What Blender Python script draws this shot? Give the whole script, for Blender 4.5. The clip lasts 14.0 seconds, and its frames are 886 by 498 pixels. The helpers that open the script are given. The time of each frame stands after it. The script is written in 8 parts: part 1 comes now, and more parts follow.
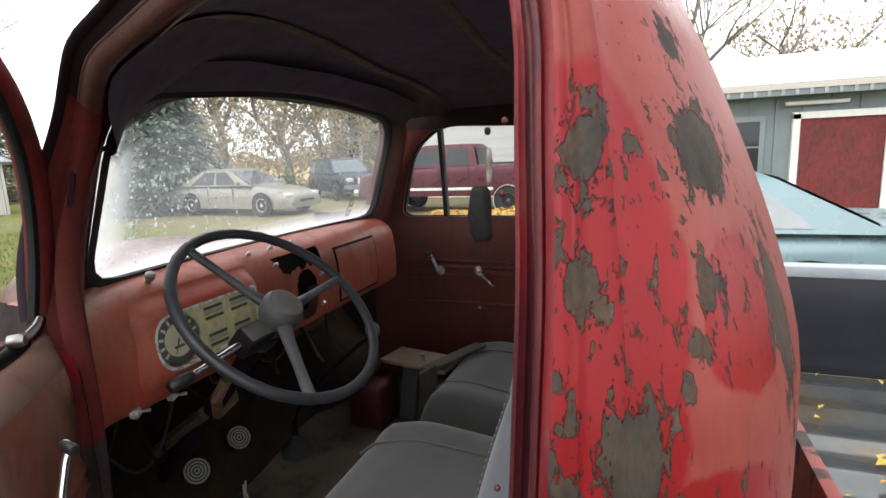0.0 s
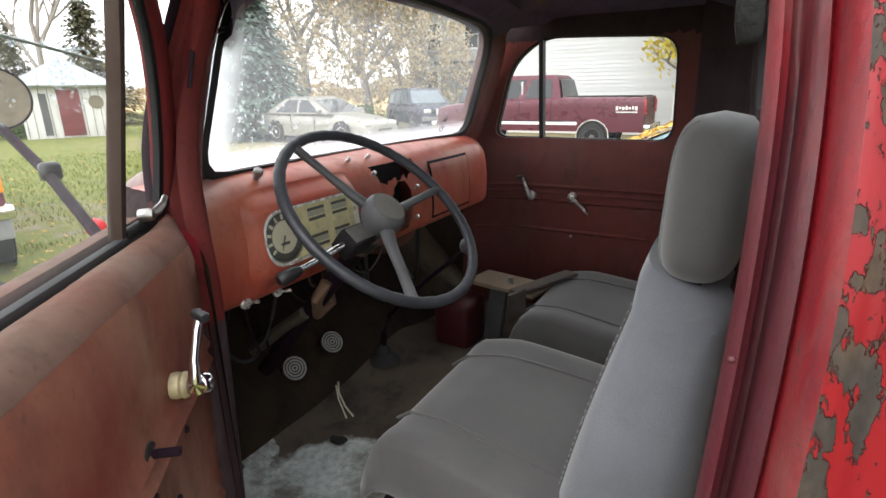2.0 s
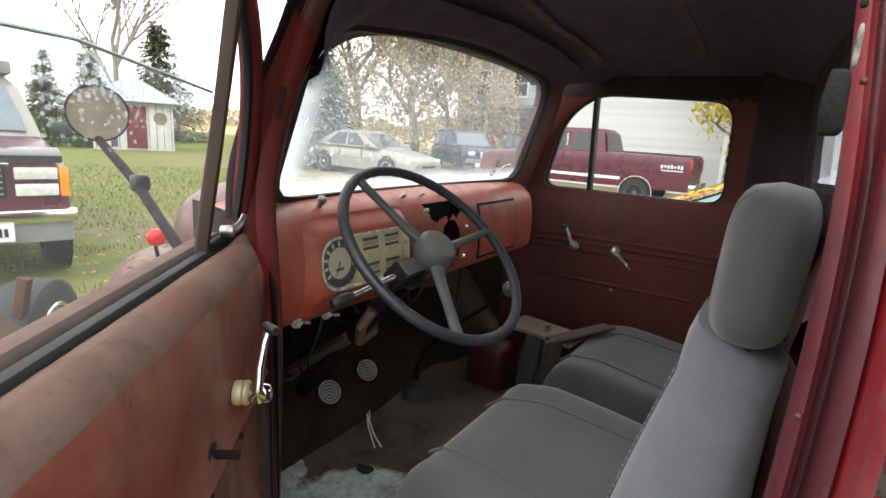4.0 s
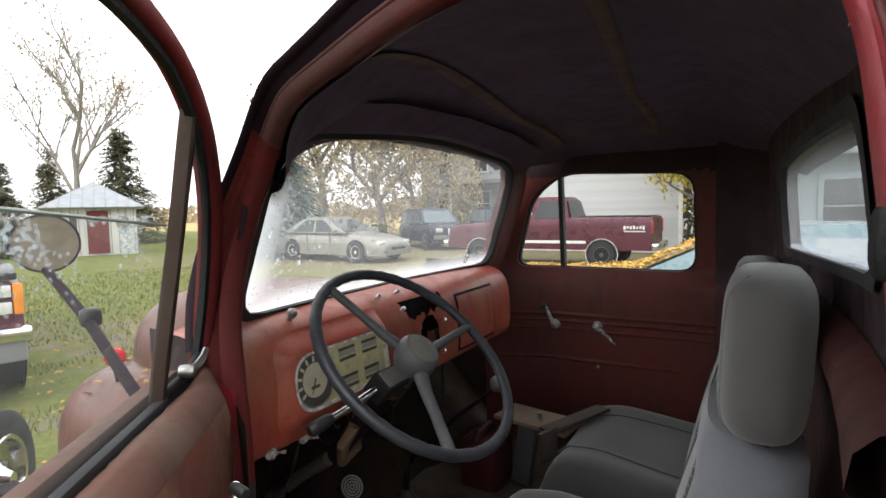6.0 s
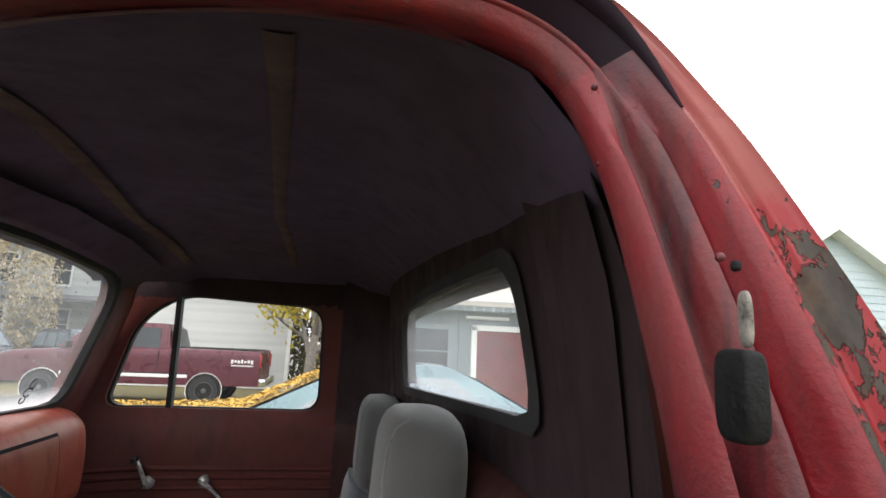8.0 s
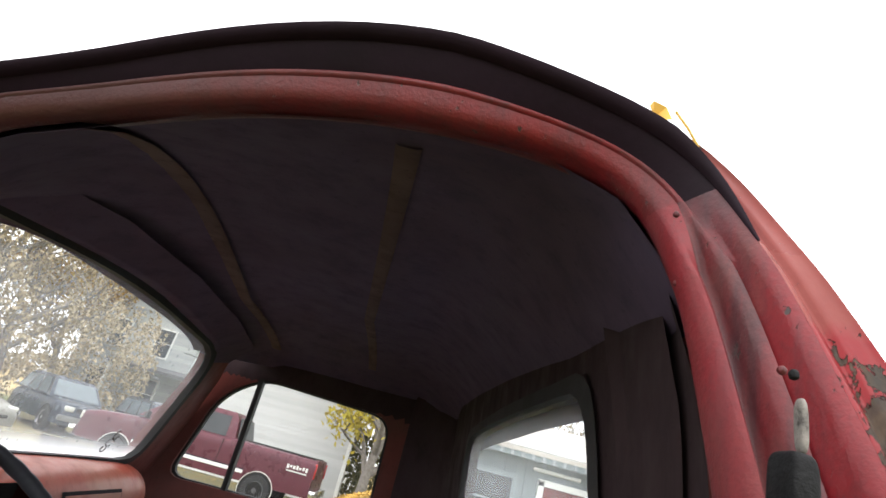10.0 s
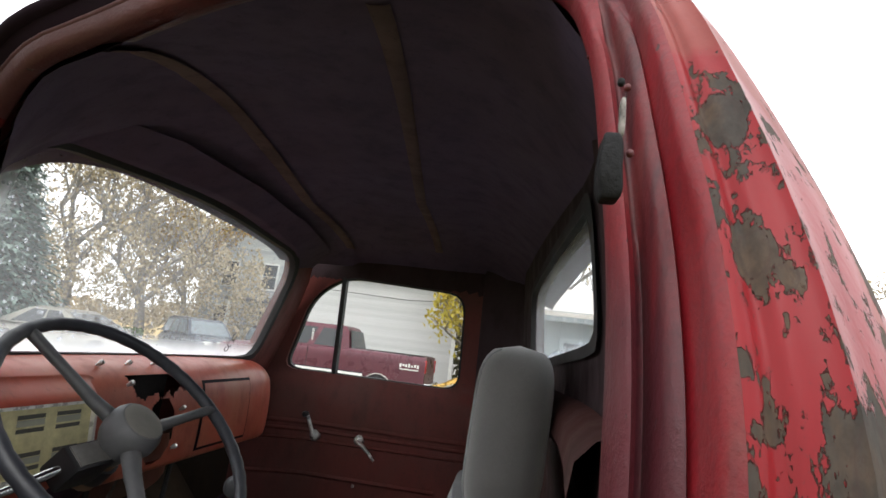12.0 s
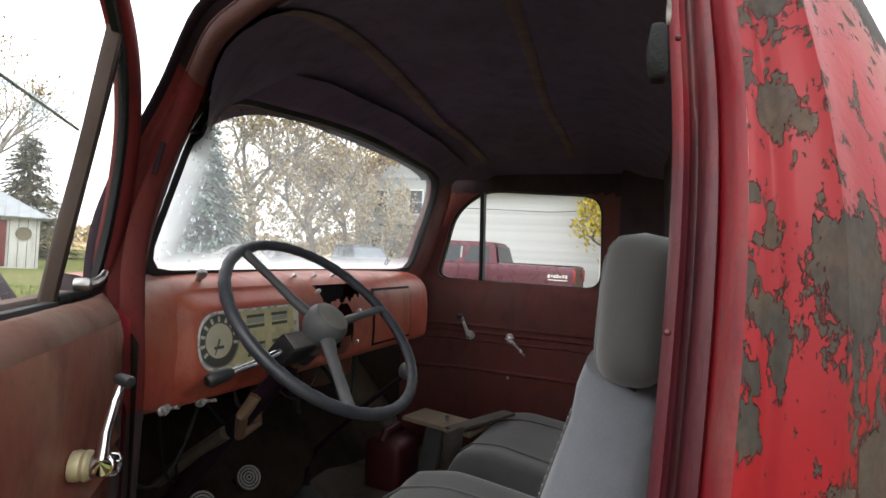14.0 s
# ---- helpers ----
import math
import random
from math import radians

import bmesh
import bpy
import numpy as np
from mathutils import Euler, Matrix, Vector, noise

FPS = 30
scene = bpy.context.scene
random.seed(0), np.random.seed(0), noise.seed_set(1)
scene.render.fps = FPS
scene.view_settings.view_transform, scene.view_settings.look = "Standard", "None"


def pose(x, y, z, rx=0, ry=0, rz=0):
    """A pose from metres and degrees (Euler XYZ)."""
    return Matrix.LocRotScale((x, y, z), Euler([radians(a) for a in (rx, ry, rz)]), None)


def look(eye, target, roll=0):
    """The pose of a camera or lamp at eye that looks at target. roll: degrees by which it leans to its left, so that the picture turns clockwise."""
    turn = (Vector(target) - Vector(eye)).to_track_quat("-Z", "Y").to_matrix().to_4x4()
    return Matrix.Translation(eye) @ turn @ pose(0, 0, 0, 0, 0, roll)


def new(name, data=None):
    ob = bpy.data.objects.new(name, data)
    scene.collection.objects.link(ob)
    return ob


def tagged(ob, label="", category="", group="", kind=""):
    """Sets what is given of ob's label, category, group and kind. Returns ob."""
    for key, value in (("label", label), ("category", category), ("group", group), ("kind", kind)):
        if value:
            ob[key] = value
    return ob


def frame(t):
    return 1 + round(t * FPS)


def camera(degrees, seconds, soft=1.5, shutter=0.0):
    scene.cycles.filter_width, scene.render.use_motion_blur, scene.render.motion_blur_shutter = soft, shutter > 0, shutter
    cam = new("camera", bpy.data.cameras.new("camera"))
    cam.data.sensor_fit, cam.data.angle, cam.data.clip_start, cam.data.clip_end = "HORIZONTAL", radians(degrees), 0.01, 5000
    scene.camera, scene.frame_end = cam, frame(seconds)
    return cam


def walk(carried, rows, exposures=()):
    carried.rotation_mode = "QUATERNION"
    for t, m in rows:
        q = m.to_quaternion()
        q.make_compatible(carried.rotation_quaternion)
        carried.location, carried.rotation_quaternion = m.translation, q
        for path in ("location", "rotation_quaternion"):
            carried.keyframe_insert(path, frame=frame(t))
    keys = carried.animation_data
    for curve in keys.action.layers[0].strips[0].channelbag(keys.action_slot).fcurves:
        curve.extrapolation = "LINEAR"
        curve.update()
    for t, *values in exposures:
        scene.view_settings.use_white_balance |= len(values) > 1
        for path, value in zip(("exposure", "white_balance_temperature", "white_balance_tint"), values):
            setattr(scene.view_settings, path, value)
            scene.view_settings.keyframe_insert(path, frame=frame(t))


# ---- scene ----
cam = camera(79.96, 14.0, soft=1.6)
ROWS = [
    (0, 0.6839, -1.2116, 1.5832, 79.913, 2.289, 20.540),
    (0.5, 0.6355, -1.2279, 1.5867, 80.228, 2.220, 21.112),
    (1, 0.6027, -1.2231, 1.5753, 80.402, 1.290, 17.906),
    (1.5, 0.6003, -1.1944, 1.5335, 78.066, 2.203, 23.057),
    (2, 0.6025, -1.2042, 1.5187, 73.322, 1.064, 28.737),
    (2.5, 0.6040, -1.2203, 1.5152, 73.486, -1.635, 30.928),
    (3, 0.6026, -1.2242, 1.5147, 73.575, -2.695, 31.283),
    (3.2, 0.6026, -1.2282, 1.5117, 74.218, -3.763, 32.144),
    (5.3, 0.5635, -1.2773, 1.5606, 81.450, -1.225, 36.073),
    (5.5, 0.5636, -1.2443, 1.5622, 82.547, -0.332, 34.851),
    (6, 0.5503, -1.2091, 1.5678, 85.790, 1.221, 29.816),
    (6.5, 0.5283, -1.1643, 1.5741, 89.027, 3.304, 20.552),
    (7, 0.4857, -1.1362, 1.5674, 92.012, 3.097, 6.362),
    (7.5, 0.4620, -1.1074, 1.5563, 96.130, -2.025, -5.569),
    (7.7, 0.4674, -1.0918, 1.5633, 97.987, -1.672, -10.203),
    (10, 0.4686, -1.1205, 1.5259, 114.000, -14.050, -4.500),
    (10.5, 0.4899, -1.1215, 1.5429, 115.282, -11.998, -0.027),
    (11, 0.5171, -1.1118, 1.5423, 110.458, -8.400, 1.358),
    (11.5, 0.5445, -1.1037, 1.5264, 105.038, -5.442, 2.814),
    (12, 0.5627, -1.1636, 1.4606, 101.142, -6.886, 6.671),
    (12.5, 0.5742, -1.1816, 1.4315, 95.156, -6.321, 10.792),
    (13, 0.5900, -1.2119, 1.4093, 93.631, -5.689, 14.551),
    (13.5, 0.5945, -1.2219, 1.4156, 89.924, -3.762, 21.060),
    (14, 0.6079, -1.2436, 1.4327, 90.627, -3.168, 22.512),
]
walk(cam, [(t, pose(x, y, z, rx, ry, rz)) for t, x, y, z, rx, ry, rz in ROWS], [(0.0, 0.98), (0.5, 1.22), (1.0, 1.22), (1.5, 1.47), (2.0, 1.52), (3.2, 1.52), (5.3, 1.0), (7.0, 0.98), (9.8, 1.22), (10.5, 1.22), (11.0, 1.04), (12.0, 0.98), (12.7, 1.12), (14.0, 1.17)])

# ---- world and light: bright overcast autumn day ----
world = bpy.data.worlds.new("overcast_sky")
scene.world = world
world.use_nodes = True
wn, wl = world.node_tree.nodes, world.node_tree.links
wn.clear()
sky = wn.new("ShaderNodeTexSky")
sky.sky_type, sky.sun_disc = "NISHITA", False
sky.sun_elevation, sky.sun_rotation = radians(38), radians(215)
sky.air_density, sky.dust_density = 1.0, 3.0
cloud = wn.new("ShaderNodeMix")
cloud.data_type = "RGBA"
cloud.inputs["Factor"].default_value = 0.9
cloud.inputs["B"].default_value = (13.0, 13.1, 13.2, 1)
back = wn.new("ShaderNodeBackground")
back.inputs["Strength"].default_value = 0.10
wout = wn.new("ShaderNodeOutputWorld")
wl.new(sky.outputs["Color"], cloud.inputs["A"])
wl.new(cloud.outputs["Result"], back.inputs["Color"])
wl.new(back.outputs["Background"], wout.inputs["Surface"])
sun = new("sun", bpy.data.lights.new("sun", "SUN"))
sun.data.energy, sun.data.angle, sun.data.color = 0.5, radians(30), (1.0, 0.97, 0.93)
sun.matrix_basis = look((2.0, -8.0, 9.0), (0, 0, 0))


# ---- materials ----
def shader(name):
    m = bpy.data.materials.new(name)
    m.use_nodes = True
    t = m.node_tree
    return m, t.nodes, t.links, t.nodes["Principled BSDF"]


def noise_of(n, l, coord, scale, detail=4.0, rough=0.55, stretch=(1, 1, 1), distortion=0.0):
    mp = n.new("ShaderNodeMapping")
    mp.inputs["Scale"].default_value = stretch
    l.new(coord, mp.inputs["Vector"])
    t = n.new("ShaderNodeTexNoise")
    t.inputs["Scale"].default_value, t.inputs["Detail"].default_value = scale, detail
    t.inputs["Roughness"].default_value, t.inputs["Distortion"].default_value = rough, distortion
    l.new(mp.outputs["Vector"], t.inputs["Vector"])
    return t.outputs["Fac"]


def steps(n, l, fac, stops, interp="LINEAR"):
    r = n.new("ShaderNodeValToRGB")
    r.color_ramp.interpolation = interp
    e = r.color_ramp.elements
    while len(e) < len(stops):
        e.new(0.5)
    for k, (p, c) in zip(e, stops):
        k.position = p
        k.color = (*c, 1) if len(c) == 3 else c
    l.new(fac, r.inputs["Fac"])
    return r.outputs["Color"]


def mixed(n, l, fac, a, b, blend="MIX"):
    m = n.new("ShaderNodeMix")
    m.data_type, m.blend_type = "RGBA", blend
    for key, v in (("Factor", fac), ("A", a), ("B", b)):
        s = m.inputs[key]
        if isinstance(v, (int, float)):
            s.default_value = v
        elif isinstance(v, tuple):
            s.default_value = (*v, 1)
        else:
            l.new(v, s)
    return m.outputs["Result"]


def bump(n, l, bsdf, height, strength=0.3, dist=0.002, under=None):
    b = n.new("ShaderNodeBump")
    b.inputs["Strength"].default_value, b.inputs["Distance"].default_value = strength, dist
    l.new(height, b.inputs["Height"])
    if under:
        l.new(under, b.inputs["Normal"])
    l.new(b.outputs["Normal"], bsdf.inputs["Normal"])
    return b.outputs["Normal"]


def scaled(c, k):
    return tuple(min(1.0, v * k) for v in c)


def plain(name, base, rough=0.6, metal=0.0, var=0.2, scale=6.0, relief=0.15, grain=120.0, spec=0.5, dist=0.001, stretch=(1, 1, 1), tint=None):
    """A surface with slow and fine variation of colour, gloss and relief."""
    m, n, l, b = shader(name)
    co = n.new("ShaderNodeTexCoord").outputs["Object"]
    slow = noise_of(n, l, co, scale, 5, 0.6, stretch)
    fine = noise_of(n, l, co, grain, 3, 0.6, stretch)
    col = steps(n, l, slow, [(0.3, scaled(base, 1 - var)), (0.5, base), (0.72, tint or scaled(base, 1 + var))])
    col = mixed(n, l, steps(n, l, fine, [(0.35, (0, 0, 0)), (0.7, (var, var, var))]), col, scaled(base, 0.6))
    l.new(col, b.inputs["Base Color"])
    rr = steps(n, l, slow, [(0.3, (rough * 0.8,) * 3), (0.7, (min(1, rough * 1.2),) * 3)])
    l.new(rr, b.inputs["Roughness"])
    b.inputs["Metallic"].default_value = metal
    b.inputs["Specular IOR Level"].default_value = spec
    if relief:
        bump(n, l, b, fine, relief, dist)
    return m


def random_shade(name, a, b2, rough=0.7, spec=0.3, source="object", translucent=0.0):
    """Pieces that differ from one another: by object, or by island in a joined mesh."""
    m, n, l, b = shader(name)
    if source == "object":
        r = n.new("ShaderNodeObjectInfo").outputs["Random"]
    else:
        r = n.new("ShaderNodeNewGeometry").outputs["Random Per Island"]
    co = n.new("ShaderNodeTexCoord").outputs["Object"]
    f = noise_of(n, l, co, 30, 3)
    col = steps(n, l, r, [(0.0, a), (1.0, b2)])
    col = mixed(n, l, steps(n, l, f, [(0.3, (0, 0, 0)), (0.75, (0.35,) * 3)]), col, scaled(a, 0.6))
    l.new(col, b.inputs["Base Color"])
    b.inputs["Roughness"].default_value, b.inputs["Specular IOR Level"].default_value = rough, spec
    if translucent:
        b.inputs["Transmission Weight"].default_value = 0.0
        b.inputs["Subsurface Weight"].default_value = translucent
        b.inputs["Subsurface Radius"].default_value = (0.02, 0.01, 0.005)
    return m


def worn_paint(name, red, faded, primer, chip=0.55, chip_small=0.545, gloss=0.36, fade=0.5):
    """Old brushed-on red paint: faded areas, large flakes off down to brown-grey primer, small chips and runs."""
    m, n, l, b = shader(name)
    co = n.new("ShaderNodeTexCoord").outputs["Object"]
    fade_n = noise_of(n, l, co, 3.2, 3, 0.5, (1.2, 1.2, 0.7), 0.6)
    paint = mixed(n, l, steps(n, l, fade_n, [(fade - 0.06, (0, 0, 0)), (fade + 0.07, (1, 1, 1))]), red, faded)
    runs = noise_of(n, l, co, 22, 4, 0.6, (1, 1, 0.25))
    paint = mixed(n, l, steps(n, l, runs, [(0.45, (0, 0, 0)), (0.8, (0.35,) * 3)]), paint, scaled(red, 0.55))
    big = noise_of(n, l, co, 7.0, 6, 0.55, (1.25, 1.25, 0.55), 0.3)
    small = noise_of(n, l, co, 30.0, 5, 0.65, (1, 1, 0.55))
    gate = noise_of(n, l, co, 5.0, 2, 0.5)
    cb = steps(n, l, big, [(chip, (0, 0, 0)), (chip + 0.012, (1, 1, 1))])
    cs = steps(n, l, small, [(chip_small, (0, 0, 0)), (chip_small + 0.015, (1, 1, 1))])
    cs = mixed(n, l, steps(n, l, gate, [(0.42, (0, 0, 0)), (0.50, (1, 1, 1))]), (0.0, 0.0, 0.0), cs)
    mask = mixed(n, l, 1.0, cb, cs, "LIGHTEN")
    soil = noise_of(n, l, co, 14, 5, 0.6, (1, 1, 0.35))
    under = steps(n, l, soil, [(0.35, scaled(primer, 0.55)), (0.52, primer), (0.7, scaled(primer, 1.5))])
    edge = steps(n, l, big, [(chip - 0.015, (0, 0, 0)), (chip + 0.004, (0.7,) * 3), (chip + 0.03, (0, 0, 0))])
    col = mixed(n, l, mask, paint, under)
    col = mixed(n, l, edge, col, (0.035, 0.03, 0.028))
    l.new(col, b.inputs["Base Color"])
    l.new(mixed(n, l, mask, (gloss,) * 3, (0.8,) * 3), b.inputs["Roughness"])
    b.inputs["Specular IOR Level"].default_value = 0.28
    inv = n.new("ShaderNodeInvert")
    l.new(mask, inv.inputs["Color"])
    first = bump(n, l, b, inv.outputs["Color"], 0.7, 0.0016)
    bump(n, l, b, noise_of(n, l, co, 45, 4, 0.6), 0.12, 0.003, first)
    return m


def dull_red(name, base, rust, dark, rough=0.55, amount=0.5, spec=0.35):
    """Oxidised interior paint with brown staining and grime in drifts."""
    m, n, l, b = shader(name)
    co = n.new("ShaderNodeTexCoord").outputs["Object"]
    a = noise_of(n, l, co, 4.0, 6, 0.6, (1, 1, 0.7), 0.4)
    c = noise_of(n, l, co, 19.0, 5, 0.65, (1, 1, 0.5))
    g = noise_of(n, l, co, 90.0, 3, 0.6)
    col = mixed(n, l, steps(n, l, a, [(amount - 0.1, (0, 0, 0)), (amount + 0.15, (1, 1, 1))]), base, rust)
    col = mixed(n, l, steps(n, l, c, [(0.5, (0, 0, 0)), (0.8, (0.7,) * 3)]), col, dark)
    col = mixed(n, l, steps(n, l, g, [(0.6, (0, 0, 0)), (0.72, (0.35,) * 3)]), col, scaled(dark, 0.7))
    l.new(col, b.inputs["Base Color"])
    l.new(steps(n, l, c, [(0.3, (rough * 0.8,) * 3), (0.7, (min(1, rough * 1.3),) * 3)]), b.inputs["Roughness"])
    b.inputs["Specular IOR Level"].default_value = spec
    bump(n, l, b, g, 0.15, 0.001)
    return m


def cloth(name, base, weave=900.0):
    """Knitted grey seat cloth with a fine weave, pressed areas and a few stains."""
    m, n, l, b = shader(name)
    co = n.new("ShaderNodeTexCoord").outputs["Object"]
    a = noise_of(n, l, co, 5.0, 5, 0.6)
    s = noise_of(n, l, co, 26.0, 4, 0.6)
    f = noise_of(n, l, co, weave, 2, 0.5, (1, 0.4, 1))
    col = steps(n, l, a, [(0.3, scaled(base, 0.8)), (0.5, base), (0.75, scaled(base, 1.15))])
    col = mixed(n, l, steps(n, l, s, [(0.62, (0, 0, 0)), (0.8, (0.35,) * 3)]), col, scaled(base, 0.55))
    col = mixed(n, l, steps(n, l, f, [(0.35, (0, 0, 0)), (0.65, (0.4,) * 3)]), col, scaled(base, 0.6))
    l.new(col, b.inputs["Base Color"])
    b.inputs["Roughness"].default_value, b.inputs["Specular IOR Level"].default_value = 0.95, 0.15
    b.inputs["Sheen Weight"].default_value, b.inputs["Sheen Roughness"].default_value = 0.35, 0.5
    bump(n, l, b, f, 0.35, 0.0008)
    return m


def glass(name, film=0.0, tint=(1, 1, 1), edge=None, rough=0.0):
    """A thin pane: clear, with a soft reflection and a pale film (dirt or mist on panes, painted brightness in drops)
    that may thicken towards its rim (edge: half width, half height).
    """
    m, n, l, b = shader(name)
    n.remove(b)
    out = n["Material Output"]
    clear = n.new("ShaderNodeBsdfTransparent")
    clear.inputs["Color"].default_value = (*tint, 1)
    gl = n.new("ShaderNodeBsdfGlossy")
    gl.inputs["Roughness"].default_value = 0.02
    fr = n.new("ShaderNodeLayerWeight")
    fr.inputs["Blend"].default_value = 0.25
    mx = n.new("ShaderNodeMixShader")
    l.new(steps(n, l, fr.outputs["Facing"], [(0.0, (0.03,) * 3), (0.6, (0.06,) * 3), (1.0, (0.6,) * 3)]), mx.inputs["Fac"])
    l.new(clear.outputs["BSDF"], mx.inputs[1])
    l.new(gl.outputs["BSDF"], mx.inputs[2])
    last = mx.outputs["Shader"]
    if film or edge:
        haze = n.new("ShaderNodeBsdfTranslucent")
        haze.inputs["Color"].default_value = (0.9, 0.93, 0.97, 1)
        co = n.new("ShaderNodeTexCoord")
        base = steps(n, l, noise_of(n, l, co.outputs["Object"], 4, 4, 0.6), [(0.3, (film * 0.75,) * 3), (0.75, (film * 1.3,) * 3)])
        if edge:
            sep = n.new("ShaderNodeSeparateXYZ")
            l.new(co.outputs["Generated"], sep.inputs["Vector"])

            def away(sock, lo, hi):
                r1 = n.new("ShaderNodeMapRange")
                for k, v in zip(("From Min", "From Max", "To Min", "To Max"), (lo, hi, 1.0, 0.0)):
                    r1.inputs[k].default_value = v
                r1.interpolation_type = "SMOOTHSTEP"
                l.new(sock, r1.inputs["Value"])
                return r1.outputs["Result"]
            ma = n.new("ShaderNodeMath")
            ma.operation = "MAXIMUM"
            l.new(away(sep.outputs["Z"], 0.0, edge[1]), ma.inputs[0])
            l.new(away(sep.outputs["Y"], 0.0, edge[0]), ma.inputs[1])
            wob = noise_of(n, l, co.outputs["Object"], 6, 4, 0.6)
            mu = n.new("ShaderNodeMath")
            mu.operation = "MULTIPLY"
            l.new(ma.outputs["Value"], mu.inputs[0])
            l.new(steps(n, l, wob, [(0.25, (0.55,) * 3), (0.7, (1, 1, 1))]), mu.inputs[1])
            base = mixed(n, l, mu.outputs["Value"], base, (0.92, 0.92, 0.92))
        m2 = n.new("ShaderNodeMixShader")
        l.new(base, m2.inputs["Fac"])
        l.new(last, m2.inputs[1])
        l.new(haze.outputs["BSDF"], m2.inputs[2])
        last = m2.outputs["Shader"]
    l.new(last, out.inputs["Surface"])
    return m


# flaked spots and still glossy areas of the rear cab corner: x, y, z, half width, half height
FLAKED = [(0.654, -0.917, 1.582, 0.012, 0.027), (0.716, -0.874, 1.582, 0.024, 0.034), (0.679, -0.911, 1.585, 0.005, 0.006), (0.656, -0.945, 1.513, 0.010, 0.014),
          (0.715, -0.914, 1.511, 0.008, 0.020), (0.710, -0.931, 1.485, 0.006, 0.007), (0.685, -0.968, 1.432, 0.015, 0.034), (0.707, -0.942, 1.465, 0.005, 0.010),
          (0.766, -0.845, 1.50, 0.016, 0.110), (0.700, -0.850, 1.655, 0.012, 0.024), (0.645, -0.962, 1.470, 0.003, 0.008), (0.641, -0.932, 1.531, 0.006, 0.014),
          (0.645, -0.971, 1.428, 0.0035, 0.014), (0.645, -0.977, 1.364, 0.005, 0.014), (0.656, -0.975, 1.395, 0.0026, 0.016), (0.646, -0.976, 1.385, 0.004, 0.010),
          (0.654, -0.971, 1.415, 0.004, 0.008), (0.652, -0.964, 1.450, 0.004, 0.008), (0.667, -0.950, 1.505, 0.004, 0.008), (0.700, -0.97, 1.35, 0.018, 0.03)]
GLOSSY = [(0.648, -0.940, 1.47, 0.062, 0.21), (0.735, -0.890, 1.49, 0.035, 0.05), (0.700, -0.970, 1.38, 0.10, 0.045)]


def nearest_spot(n, l, vec, spots):
    """Distance to the nearest of some upright ovals; 1 on their outline."""
    best = None
    for x, y, z, w, h in spots:
        a = n.new("ShaderNodeVectorMath")
        a.operation = "SUBTRACT"
        l.new(vec, a.inputs[0])
        a.inputs[1].default_value = (x, y, z)
        s = n.new("ShaderNodeVectorMath")
        s.operation = "MULTIPLY"
        l.new(a.outputs["Vector"], s.inputs[0])
        s.inputs[1].default_value = (1 / w, 0.7 / w, 1 / h)
        d = n.new("ShaderNodeVectorMath")
        d.operation = "LENGTH"
        l.new(s.outputs["Vector"], d.inputs[0])
        if best is None:
            best = d.outputs["Value"]
        else:
            mn_ = n.new("ShaderNodeMath")
            mn_.operation = "MINIMUM"
            l.new(best, mn_.inputs[0])
            l.new(d.outputs["Value"], mn_.inputs[1])
            best = mn_.outputs["Value"]
    return best


def wobbled(n, l, co, scale, amount, stretch=(1, 1, 1)):
    """Coordinates shifted by noise, for uneven outlines."""
    mp = n.new("ShaderNodeMapping")
    mp.inputs["Scale"].default_value = stretch
    l.new(co, mp.inputs["Vector"])
    t = n.new("ShaderNodeTexNoise")
    t.inputs["Scale"].default_value, t.inputs["Detail"].default_value, t.inputs["Roughness"].default_value = scale, 5, 0.62
    l.new(mp.outputs["Vector"], t.inputs["Vector"])
    a = n.new("ShaderNodeVectorMath")
    a.operation = "SUBTRACT"
    l.new(t.outputs["Color"], a.inputs[0])
    a.inputs[1].default_value = (0.5, 0.5, 0.5)
    s = n.new("ShaderNodeVectorMath")
    s.operation = "SCALE"
    l.new(a.outputs["Vector"], s.inputs[0])
    s.inputs["Scale"].default_value = amount
    u = n.new("ShaderNodeVectorMath")
    l.new(co, u.inputs[0])
    l.new(s.outputs["Vector"], u.inputs[1])
    return u.outputs["Vector"]


